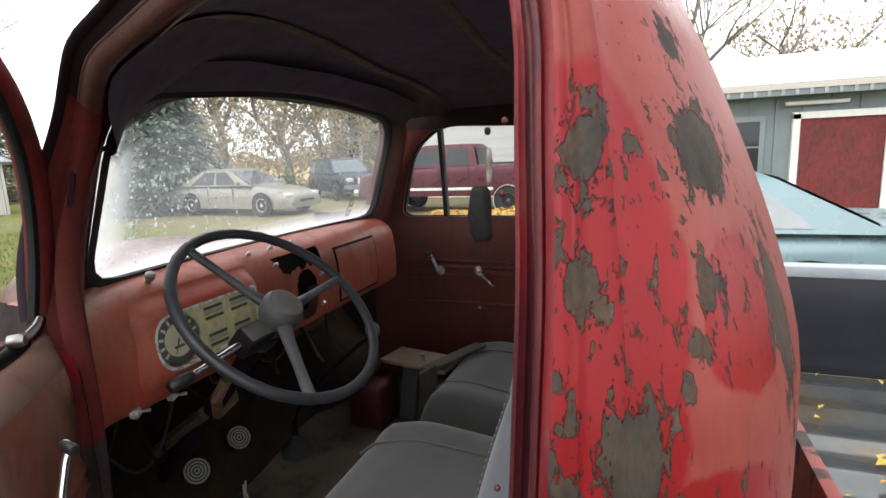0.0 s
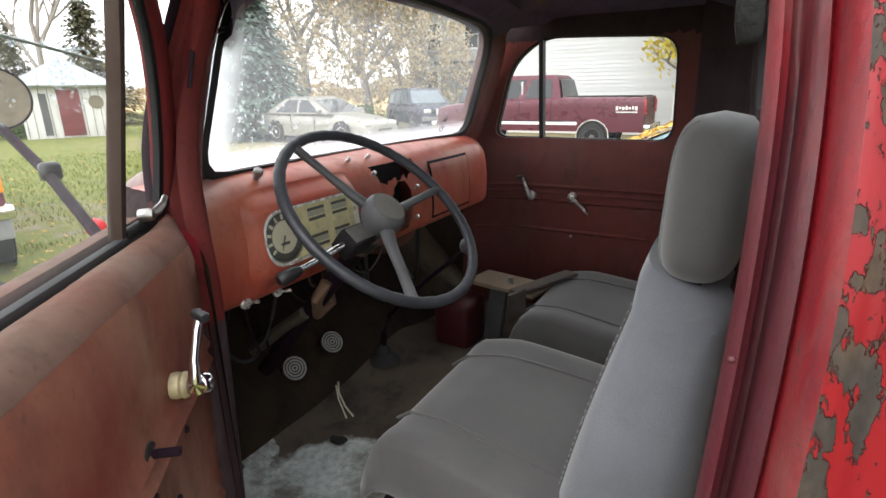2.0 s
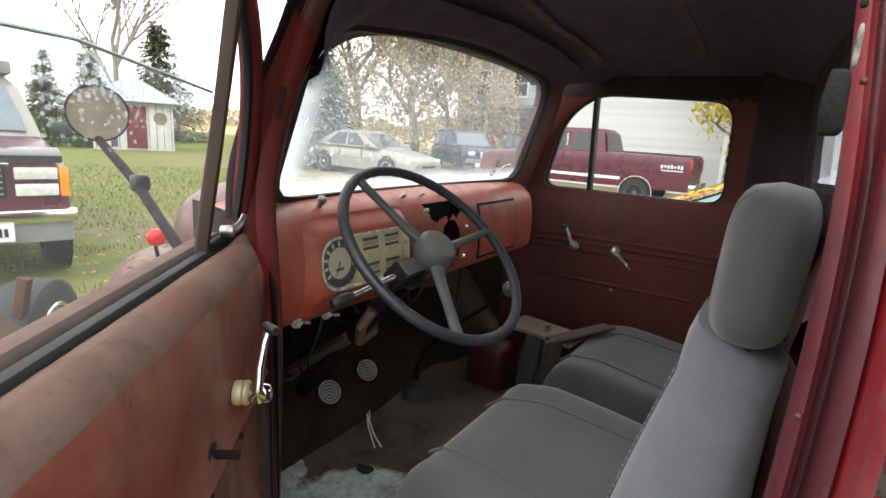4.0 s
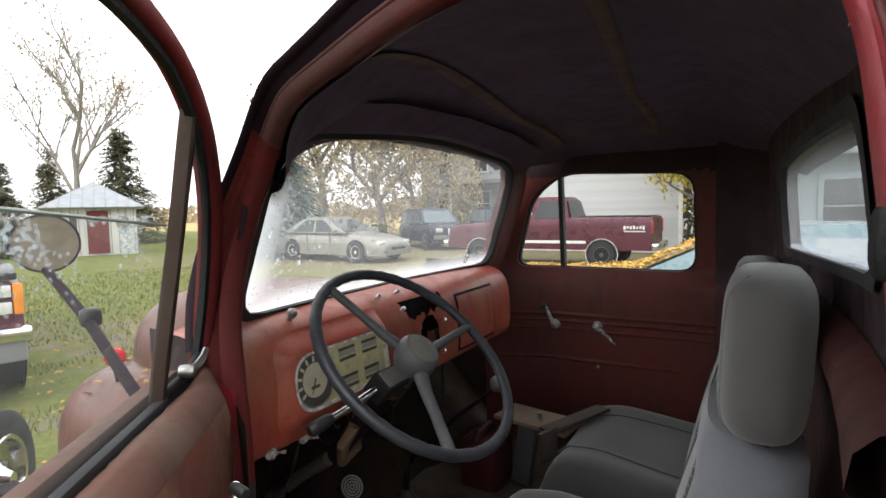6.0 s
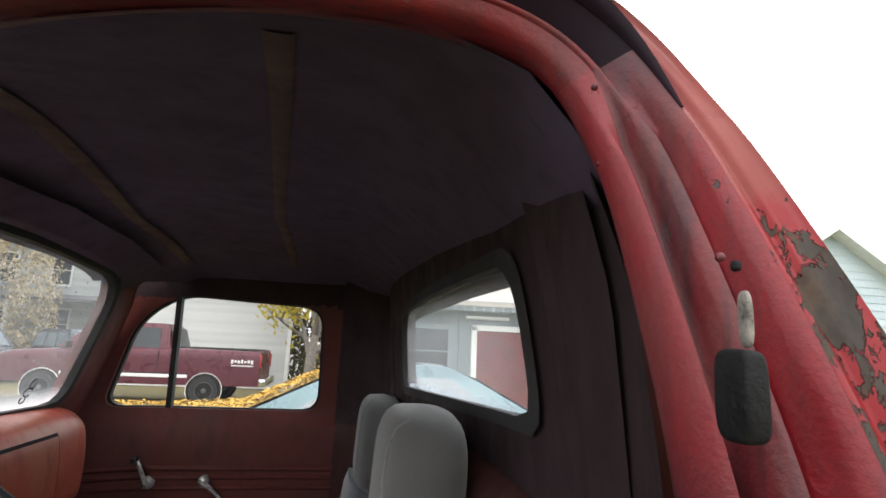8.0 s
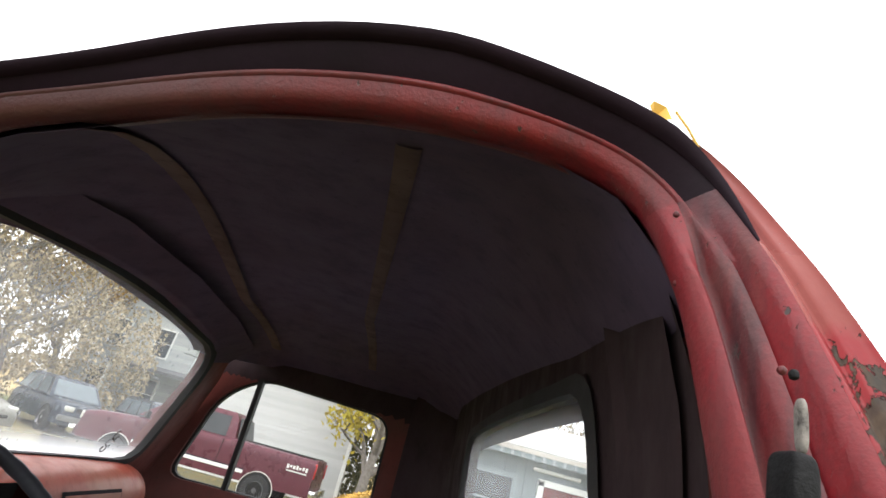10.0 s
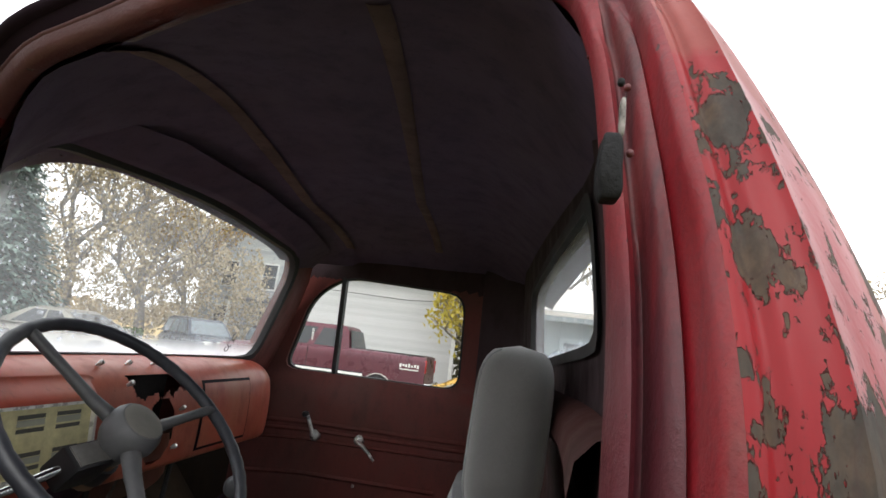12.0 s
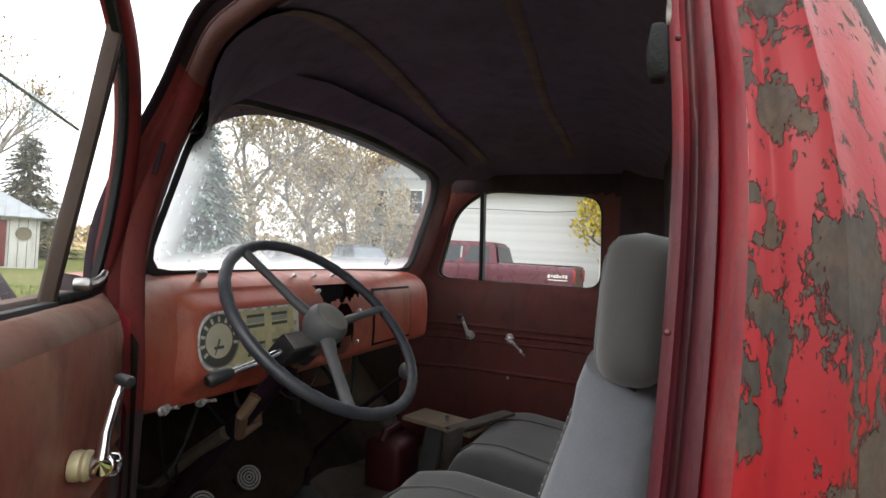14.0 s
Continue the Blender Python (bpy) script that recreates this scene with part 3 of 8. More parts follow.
def radial(poly, c, ang):
    """Distance from c to the polygon in each direction."""
    p = np.array(poly, float) - np.array(c, float)
    q = np.roll(p, -1, axis=0)
    out = []
    for a in ang:
        d = np.array((math.cos(a), math.sin(a)))
        e = q - p
        den = d[0] * e[:, 1] - d[1] * e[:, 0]
        den = np.where(np.abs(den) < 1e-12, 1e-12, den)
        s = (p[:, 0] * e[:, 1] - p[:, 1] * e[:, 0]) / den
        t = (p[:, 0] * d[1] - p[:, 1] * d[0]) / den
        ok = (s > 0) & (t >= -1e-6) & (t <= 1 + 1e-6)
        out.append(s[ok].min() if ok.any() else 0.1)
    return np.array(out)


def ring(inner, outer, to3, n=120, m=10, lip=0.0, power=1.0, c=None):
    """A panel with an opening: rows from the opening's rim to the outline; lip turns the rim back by that depth."""
    c = np.mean(np.array(inner), axis=0) if c is None else np.array(c)
    ang = [2 * math.pi * i / n for i in range(n)]
    ri, ro = radial(inner, c, ang), radial(outer, c, ang)
    rows = []
    if lip:
        rows.append([to3(*(c + np.array((math.cos(a), math.sin(a))) * r), lip) for a, r in zip(ang, ri)])
    for j in range(m + 1):
        t = (j / m) ** power
        rows.append([to3(*(c + np.array((math.cos(a), math.sin(a))) * (r0 + (r1 - r0) * t)), 0.0) for a, r0, r1 in zip(ang, ri, ro)])
    return Mesh().grid(rows, close_v=True)


def plate(poly, to3, depth=0.004):
    """A flat piece cut to a polygon, with thickness."""
    n = len(poly)
    a, b = [to3(*p, 0.0) for p in poly], [to3(*p, depth) for p in poly]
    return Mesh().add(a + b, [tuple(range(n))[::-1], tuple(range(n, 2 * n))] + [(i, (i + 1) % n, n + (i + 1) % n, n + i) for i in range(n)])


# ---- the old red pickup: cab shell ----
truck = thing("pickup_truck", "old red pickup truck with flaking paint, its driver door standing open", "pickup truck")

# opening of the driver's door in the side view (x to the rear, z up)
OPEN = [(0.03, 0.62), (0.005, 0.80), (-0.005, 1.0), (-0.035, 1.20), (-0.110, 1.38), (-0.112, 1.52), (-0.060, 1.622), (0.055, 1.698), (0.24, 1.748),
        (0.41, 1.764), (0.520, 1.762), (0.577, 1.732), (0.598, 1.67), (0.606, 1.59), (0.612, 1.48), (0.608, 1.32), (0.594, 1.10), (0.575, 0.85), (0.55, 0.62)]
CURVE = spline(OPEN, 7)


def side_y(x, z):
    """Inner face of the driver's side."""
    w = min(1, max(0, x / 0.45))
    w = w * w * (3 - 2 * w)
    k = min(z, 1.8) - 1.3
    lean = 0.19 * k * (1 if z > 1.3 else 0.25)
    f = min(1, max(0, (0.08 - x) / 0.19))
    return -(0.79 + 0.12 * w - 0.088 * f * f * (3 - 2 * f)) + lean * (1 - w) + w * (0.12 * (k / 0.47) ** 2 if k > 0 else lean)


def along(curve):
    """Points with outward normals in the plane."""
    p = np.array(curve)
    d = np.gradient(p, axis=0)
    d /= np.linalg.norm(d, axis=1)[:, None]
    return [(q, np.array((-e[1], e[0]))) for q, e in zip(p, d)]


def depth_of(z):
    """The jamb is shallower along the roof than down the pillars."""
    return 1.0 - 0.58 * min(1, max(0, (z - 1.45) / 0.28))


def slim(x, v):
    """The rim thins out towards the front pillar."""
    k = min(1, max(0, (x - 0.02) / 0.40))
    return v if v < 0.03 else 0.03 + (v - 0.03) * (0.48 + 0.52 * k * k * (3 - 2 * k))


def jamb_width(x):
    """The rear pillar's jamb is narrower than the door head."""
    k = min(1, max(0, (x - 0.42) / 0.14))
    return 0.70 - 0.22 * k * k * (3 - 2 * k)


def lip_at(q, nrm):
    o, d = slim(q[0], 0.066) * jamb_width(q[0]), slim(q[0], 0.071)
    return (q[0] + nrm[0] * o, side_y(q[0], q[1]) - d * depth_of(q[1]), q[1] + nrm[1] * o)


# profile (outward, depth) down the pillars, and the plainer one along the door head: inner band, channel, lip
PILLAR = [(0.035, -0.05), (0.004, -0.045), (0.0, -0.03), (-0.002, 0.0), (0.003, 0.022), (0.010, 0.026), (0.013, 0.022), (0.017, 0.020),
          (0.020, 0.012), (0.027, 0.012), (0.030, 0.022), (0.032, 0.034), (0.037, 0.042), (0.044, 0.044),
          (0.047, 0.040), (0.050, 0.046), (0.053, 0.060), (0.058, 0.068), (0.066, 0.071)]
HEAD = [(0.035, -0.05), (0.004, -0.045), (0.0, -0.03), (-0.002, 0.0), (0.002, 0.016), (0.006, 0.024), (0.013, 0.030), (0.026, 0.036),
        (0.027, 0.039), (0.0285, 0.042), (0.0305, 0.043), (0.0325, 0.0425), (0.034, 0.040), (0.035, 0.037),
        (0.040, 0.044), (0.046, 0.051), (0.052, 0.058), (0.059, 0.065), (0.066, 0.071)]
FRONT, REAR = 6 * 7 + 3, 11 * 7 + 2


def jamb_part(k0, k1, i0, i1):
    rows = []
    for i, (q, nrm) in enumerate(along(CURVE)):
        if not i0 <= i <= i1:
            continue
        w = min(1, max(0, (i - FRONT + 9) / 9)) * min(1, max(0, (REAR + 5 - i) / 5))
        k = depth_of(q[1])
        row = []
        for (o1, d1), (o2, d2) in list(zip(PILLAR, HEAD))[k0:k1]:
            o, d = o1 + (o2 - o1) * w, d1 + (d2 - d1) * w
            o, d = slim(q[0], o), slim(q[0], d)
            if d < 0:
                d *= 0.25 if i < FRONT + 8 else 1 - 0.6 * min(1, max(0, (i - REAR + 8) / 14))
            jw = jamb_width(q[0])
            row.append((q[0] + nrm[0] * o * jw, side_y(q[0], q[1]) - d * k, q[1] + nrm[1] * o * jw))
        rows.append(row)
    return Mesh().grid(rows)


LAST = len(CURVE) - 1
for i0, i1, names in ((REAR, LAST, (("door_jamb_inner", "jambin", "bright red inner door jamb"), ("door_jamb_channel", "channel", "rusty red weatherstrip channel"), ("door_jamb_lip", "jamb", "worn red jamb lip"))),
                      # pillar foot cut off and coloured dark to carry the footwell shade
                      (0, 21, (("pillar_foot_inner", "darkrear", "foot of the windscreen pillar darkened for the footwell shade"), ("pillar_foot_channel", "darkrear", ""), ("pillar_foot_lip", "darkrear", ""))),
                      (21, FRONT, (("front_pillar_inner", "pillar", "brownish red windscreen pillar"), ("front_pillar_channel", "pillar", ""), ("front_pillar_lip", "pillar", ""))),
                      # brow: grime plus the overhang's shade, both in its dark colour
                      (FRONT, REAR, (("door_head_inner", "doorhead", "dull brownish red door head"), ("door_head_bead", "doorhead", ""), ("door_head_brow", "rail", "grimy purplish band under the drip rail, with painted shade")))):
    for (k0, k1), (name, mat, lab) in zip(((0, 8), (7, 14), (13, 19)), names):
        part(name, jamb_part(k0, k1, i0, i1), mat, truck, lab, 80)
# skin of the rear cab corner: from the jamb lip round to the back
IB = 10 * 7 + 3
rows = []
for q, nrm in along(CURVE)[IB:]:
    lx, ly, lz = lip_at(q, nrm)
    back = 0.822 - 0.55 * max(0, (lz - 1.42)) ** 1.35
    row = []
    for k in range(91):
        s = (k / 90) ** 1.3
        a = s * math.pi / 2
        x = lx + (back - lx) * math.sin(a) ** 0.95
        y = ly + (-0.50 - ly) * (1 - math.cos(a)) ** 1.15
        ridge = 0.0075 * math.exp(-abs((s - 0.125) / 0.030)) - 0.004 * math.exp(-((s - 0.035) / 0.015) ** 2)
        row.append((x, y - ridge, lz))
    rows.append(row)
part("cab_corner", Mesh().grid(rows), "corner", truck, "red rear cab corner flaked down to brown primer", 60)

# roof: edge heights along the door opening, crown between
EX = [(-0.24, 1.60), (-0.112, 1.605), (-0.060, 1.622), (0.055, 1.698), (0.24, 1.748), (0.41, 1.764), (0.520, 1.762), (0.577, 1.732), (0.60, 1.675), (0.64, 1.61), (0.72, 1.55)]


def edge_z(x):
    return float(np.interp(x, [p[0] for p in EX], [p[1] for p in EX]))


def edge_y(x, v):
    if v < 0:
        return -(side_y(x, edge_z(x)) + 0.008) - 0.12 * max(0, (0.02 - x) / 0.24) ** 1.5
    return 0.735 - 0.20 * max(0, (0.0 - x) / 0.24) ** 1.5 - 0.10 * max(0, (x - 0.48) / 0.22) ** 1.5


def ceiling_z(x, y):
    v = y / edge_y(x, y)
    top = 1.845 - 0.105 * max(0, (0.12 - x) / 0.36) ** 1.6 - 0.19 * max(0, (x - 0.44) / 0.26) ** 1.8
    e = edge_z(x) if v < 0 else float(np.interp(x, (-0.24, 0.0, 0.48, 0.71), (1.705, 1.742, 1.742, 1.64)))
    return e + max(0, top - e) * (1 - min(1, abs(v)) ** 3.5) ** 0.7


def ceiling_rows(rise, wide):
    rws = []
    for i in range(37):
        x = -0.235 + 0.935 * i / 36
        row = []
        for j in range(41):
            v = -1 + 2 * j / 40
            v = math.copysign(abs(v) ** 0.75, v)
            y = v * edge_y(x, v)
            row.append((x, y * wide, ceiling_z(x, y) + rise + 0.002 * noise.noise((x * 5, v * 4, 0))))
        rws.append(row)
    return rws


part("headlining", Mesh().grid(ceiling_rows(0.0, 1.0)), "ceiling", truck, "bare dark metal inside of the roof", 60)
rows = [[(x, y * (1 - 0.12 * max(0, (x - 0.56) / 0.14) ** 1.5), z - 0.05 * max(0, (x - 0.58) / 0.12) ** 1.5 * min(1, max(0, (-y - 0.5) / 0.2))) for x, y, z in row] for row in ceiling_rows(0.030, 1.02)]
part("roof", Mesh().grid(rows), "paint", truck, "faded red pickup roof with a wet drip edge", 60)
top = along(CURVE)[4 * 7:11 * 7 + 7]
rows = []
for i, (q, nrm) in enumerate(top):
    lx, ly, lz = lip_at(q, nrm)
    k = min(1.0, (len(top) - 1 - i) / 9 + 0.12)
    rows.append([(lx + nrm[0] * o * k, ly - d * k, lz + nrm[1] * o * k) for o, d in
                 [(-0.002, 0.0), (-0.001, 0.005), (0.002, 0.009), (0.006, 0.010), (0.008, 0.007), (0.007, 0.0), (0.009, -0.03), (0.007, -0.08)]])
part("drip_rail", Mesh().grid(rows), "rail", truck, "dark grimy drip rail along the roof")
for x0, x1, w in ((0.10, -0.02, 0.020), (0.40, 0.30, 0.013)):
    rows = []
    for i in range(25):
        y = -0.70 + 1.32 * i / 24
        x = x0 + (x1 - x0) * min(1, i / 16)
        z = ceiling_z(x, y)
        rows.append([(x - w, y, z - 0.001), (x - w * 0.7, y, z - 0.003), (x + w * 0.7, y, z - 0.003), (x + w, y, z - 0.001)])
    part("roof_bow", Mesh().grid(rows), "bow", truck, "dusty metal roof bow")

# windscreen: opening in the sloping front, set between cowl, pillars and header
WS_IN = rounded([(-0.565, 1.362), (0.565, 1.362), (0.545, 1.722), (0.0, 1.766), (-0.54, 1.708)], [0.06, 0.06, 0.11, 0.6, 0.11])


def ws3(y, z, d=0.0):
    s = min(1.6, (z - 1.378) / 0.30)
    x = -0.310 + 0.105 * s + 0.06 * (y / 0.53) ** 2 * 0.5
    return (x - d, y, z)


def ws_frame(y, z, d=0.0):
    """Inside surround: draws back towards the pillars and the header."""
    x0 = ws3(min(0.55, max(-0.55, y)), min(z, 1.72))[0]
    side = max(0, abs(y) - 0.55) / 0.21
    up = max(0, z - 1.70) / 0.08
    back = 0.235 if y < 0 else 0.0
    return (x0 + back * min(1.15, side) ** 1.25 + 0.11 * min(1.2, up) ** 1.3 - d, y, z)


WS_OUT = [(-0.715, 1.16), (0.755, 1.16), (0.752, 1.45), (0.70, 1.66), (0.61, 1.762), (0.3, 1.788), (0.0, 1.795), (-0.3, 1.785), (-0.56, 1.75), (-0.63, 1.68), (-0.650, 1.60), (-0.668, 1.45)]
whole = ring(WS_IN, WS_OUT, ws_frame, 160, 12, 0.035)
low, high = split_at(whole, 1.695)
part("windscreen_surround", low, "inner", truck, "faded red metal round the windscreen", 50)
fill = []
for i in range(22):
    z = 1.17 + 0.47 * i / 21
    j = int(np.argmin([abs(p[1] - z) + (10 if p[0] > 0.2 else 0) for p in CURVE]))
    q, nrm = along(CURVE)[j]
    a = Vector((q[0] + nrm[0] * 0.002, side_y(q[0], z) + 0.008, z))
    yo = float(np.interp(z, (1.16, 1.45, 1.60, 1.68), (-0.715, -0.668, -0.650, -0.63))) + 0.03
    c = Vector(ws_frame(yo, z)) + Vector((0.005, 0, 0))
    fill.append([a.lerp(c, k / 5) + Vector((0, 0.012 * math.sin(k / 5 * math.pi), 0)) for k in range(6)])
part("pillar_inner", Mesh().grid(fill), "pillar", truck, "brownish red inside of the windscreen pillar", 60)
part("windscreen_header", high, "ceiling", truck, "dark metal strip over the windscreen", 50)
inset = [(p[0] * 0.982, 1.54 + (p[1] - 1.54) * 0.945) for p in WS_IN]
part("windscreen_rubber", ring(inset, [(p[0] * 1.012, 1.53 + (p[1] - 1.53) * 1.03) for p in WS_IN], lambda y, z, d: (ws3(y, z)[0] + 0.012 - d, y, z), 160, 3, 0.02), "rubber", truck, "black windscreen rubber")
glass_rows = []
ang = [2 * math.pi * i / 96 for i in range(96)]
rr = radial(WS_IN, (0, 1.53), ang)
for k in range(0, 13):
    glass_rows.append([ws3(math.cos(a) * r * k / 12, 1.53 + math.sin(a) * r * k / 12, 0.008) for a, r in zip(ang, rr)])
wsg = part("windscreen_glass", Mesh().grid(glass_rows, close_v=True), "windshield", truck, "wet windscreen misted white along its lower edge", 60)
wsg.visible_shadow = False
# rain on the windscreen
b = Mesh()
rng = random.Random(9)
for i in range(900):
    y, z = rng.uniform(-0.52, 0.50), rng.uniform(1.39, 1.70)
    if rng.random() > 0.30 + 0.7 * math.exp(-((y + 0.40) / 0.16) ** 2):
        continue
    q = rng.uniform(0.0012, 0.0034)
    p = ws3(y, z, 0.006)
    b.blob(p, (0.0014, q, q * rng.uniform(1, 1.6)), 2, 4, 6)
ob = part("rain", b, "drop", wsg, "rain drops on the glass", 60)
ob.visible_shadow, ob["kind"] = False, "stuff"

# passenger door seen from inside, with its window and vent
PW_IN = rounded([(-0.250, 1.337), (0.407, 1.333), (0.402, 1.678), (-0.06, 1.697), (-0.175, 1.61)], [0.05, 0.06, 0.07, 0.12, 0.16])
PD_OUT = [(-0.345, 0.62), (0.49, 0.62), (0.50, 1.0), (0.50, 1.45), (0.50, 1.765), (0.30, 1.765), (0.0, 1.765), (-0.20, 1.735), (-0.30, 1.55), (-0.345, 1.30)]


def pass_y(x, z):
    y = 0.800 - 0.19 * (z - 1.333) if z > 1.333 else 0.800 - 0.030 * min(1, (1.333 - z) / 0.05)
    return y - 0.10 * max(0, (-0.10 - x) / 0.25) ** 1.6


def pw3(x, z, d=0.0):
    return (x, pass_y(x, z) + d, z)


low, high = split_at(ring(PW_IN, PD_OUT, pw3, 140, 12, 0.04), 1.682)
pdoor = part("passenger_door", low, "inner", truck, "dull red inside of the passenger door", 50)
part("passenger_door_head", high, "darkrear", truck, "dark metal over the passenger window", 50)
part("window_rubber", ring([(0.08 + (p[0] - 0.08) * 0.975, 1.505 + (p[1] - 1.505) * 0.975) for p in PW_IN], [(0.08 + (p[0] - 0.08) * 1.006, 1.505 + (p[1] - 1.505) * 1.025) for p in PW_IN],
                           lambda x, z, d: (x, pass_y(x, z) + 0.012 + d, z), 140, 2, 0.02), "rubber", pdoor, "black window rubber")
g = Mesh()
g.add([(p[0], pass_y(p[0], p[1]) + 0.026, p[1]) for p in PW_IN], [tuple(range(len(PW_IN)))])
pg = part("window_glass", g, "sidepane", pdoor, "clear side window glass", 0, weld=False)
pg.visible_shadow = False
b = Mesh()
b.grid([[(-0.068 + dx + 0.010 * k, pass_y(-0.06, 1.333 + 0.360 * k) + dy, 1.333 + 0.360 * k) for dx, dy in ((-0.008, 0.0), (0.008, 0.0), (0.008, 0.03), (-0.008, 0.03))] for k in (0, 0.25, 0.5, 0.75, 1)], close_v=True, cap=True)
part("vent_post", b, "rubber", pdoor, "thin black vent window post")
for z, h, x0, x1 in ((1.158, 0.010, -0.33, 0.50), (1.132, 0.008, -0.33, 0.50), (1.100, 0.006, -0.33, 0.50), (0.985, 0.009, -0.30, 0.36)):
    rows = []
    for i in range(22):
        x = x0 + (x1 - x0) * i / 21
        y = pass_y(x, z)
        rows.append([(x, y + 0.002, z - h), (x, y - 0.006, z - h * 0.5), (x, y - 0.008, z), (x, y - 0.006, z + h * 0.5), (x, y + 0.002, z + h)])
    part("trim_bead", Mesh().grid(rows), "inner", pdoor)
# window crank and door handle on the passenger door
b = Mesh().lathe([(0, 0.020), (0.012, 0.019), (0.018, 0.013), (0.022, 0.0)], (-0.088, 0.772, 1.118), (0, -1, 0), 16)
b.tube([(-0.088, 0.748, 1.118), (-0.098, 0.740, 1.145), (-0.112, 0.738, 1.178), (-0.120, 0.738, 1.192)], [0.009, 0.007, 0.006, 0.006], 8)
crank = part("window_crank", b, "polished", pdoor, "chrome window crank")
part("crank_knob", Mesh().lathe([(0, 0.008), (0.02, 0.011), (0.03, 0.008), (0.032, 0.0)], (-0.120, 0.738, 1.192), (0, -1, 0), 12), "black", crank)
b = Mesh().lathe([(0, 0.019), (0.012, 0.018), (0.02, 0.012), (0.024, 0.0)], (0.075, 0.772, 1.122), (0, -1, 0), 16)
b.tube([(0.075, 0.745, 1.122), (0.10, 0.738, 1.108), (0.125, 0.738, 1.086), (0.142, 0.742, 1.066)], [0.011, 0.010, 0.009, 0.006], 8, flat=0.6)
part("door_handle", b, "polished", pdoor, "chrome inside door handle")
b = Mesh()
b.lathe([(0, 0.006), (0.006, 0.005), (0.008, 0.0)], (0.075, 0.770, 0.968), (0, -1, 0), 10)
part("trim_screw", b, "steel", pdoor)

# passenger pillar and quarter behind that door, up to the back wall
rows = []
for i in range(32):
    z = 0.62 + 1.24 * i / 31
    y = pass_y(0.5, z)
    rows.append([(0.455, y + 0.012, z), (0.468, y - 0.012, z), (0.50, y - 0.016, z), (0.545, y - 0.035, z), (0.60, y - 0.09, z), (0.632, y - 0.17, z), (0.645, y - 0.26, z)])
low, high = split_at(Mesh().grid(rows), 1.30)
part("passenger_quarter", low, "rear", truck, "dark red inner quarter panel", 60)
part("passenger_quarter_top", high, "darkrear", truck, "dark upper quarter panel", 60)

# back wall with its window
RW_IN = rounded([(-0.60, 1.492), (0.325, 1.455), (0.315, 1.650), (-0.05, 1.670), (-0.545, 1.668)], [0.05, 0.05, 0.07, 0.4, 0.10])
RW_OUT = [(-0.80, 0.62), (0.56, 0.62), (0.56, 1.55), (0.54, 1.74), (0.0, 1.80), (-0.72, 1.74), (-0.78, 1.6)]


def rear_x(y, z):
    return 0.650 - 0.040 * y - 0.02 * max(0, (z - 1.45)) / 0.25 - 0.035 * max(0, (abs(y) - 0.42) / 0.36) ** 1.5 - (0.012 if 1.30 < z < 1.40 else 0)


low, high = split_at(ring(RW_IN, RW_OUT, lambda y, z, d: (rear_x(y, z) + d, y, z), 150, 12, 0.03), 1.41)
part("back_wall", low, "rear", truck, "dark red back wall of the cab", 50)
part("back_wall_top", high, "darkrear", truck, "dark wall round the back window", 50)
part("back_window_rubber", ring([(p[0] * 0.985, 1.56 + (p[1] - 1.56) * 0.95) for p in RW_IN], [(p[0] * 1.045, 1.56 + (p[1] - 1.56) * 1.14) for p in RW_IN],
                                lambda y, z, d: (rear_x(y, z) - 0.006 + d, y, z), 150, 3, 0.012), "rubber", truck, "thick black back window rubber")
g = Mesh()
g.add([(rear_x(p[0], p[1]) + 0.008, p[0], p[1]) for p in RW_IN], [tuple(range(len(RW_IN)))])
rg = part("back_window_glass", g, "rearpane", truck, "dusty, hazed back window", 0, weld=False)
rg.visible_shadow = False
# water beads along its lower edge
b = Mesh()
rng = random.Random(4)
for i in range(46):
    y = -0.48 + 0.76 * i / 45
    z = 1.477 - 0.038 * y + 0.004 * math.sin(i * 2.2) + rng.uniform(-0.003, 0.003)
    b.blob((rear_x(y, z) + 0.005, y, z), (0.003, 0.0075, 0.005), 2, 5, 8)
ob = part("condensation", b, "drop", truck, "row of water beads", 60)
ob.visible_shadow, ob["kind"] = False, "stuff"
# shelf step of the back wall and the driver's rear corner inside
b = Mesh()
rows = []
for i in range(12):
    y = -0.78 + 1.30 * i / 11
    x = rear_x(y, 1.35)
    rows.append([(x + 0.01, y, 1.42), (x - 0.006, y, 1.415), (x - 0.020, y, 1.40), (x - 0.024, y, 1.375), (x - 0.010, y, 1.355), (x + 0.01, y, 1.35)])
part("back_wall_ledge", Mesh().grid(rows), "rear", truck, "pressed ledge below the back window")
rows = []
for i in range(31):
    z = 0.62 + 1.13 * i / 30
    y = side_y(0.60, z) + 0.045
    xq = float(np.interp(z, (0.62, 0.85, 1.10, 1.30, 1.60, 1.70), (0.568, 0.592, 0.608, 0.612, 0.618, 0.604)))
    rows.append([(xq + 0.010, y, z), (xq + 0.016, y + 0.012, z), (0.640, y + 0.04, z), (0.652, y + 0.09, z), (rear_x(-0.7, z), y + 0.17, z)])
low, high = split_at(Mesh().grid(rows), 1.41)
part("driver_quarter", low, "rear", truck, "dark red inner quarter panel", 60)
part("driver_quarter_top", high, "darkrear", truck, "dark upper quarter panel", 60)

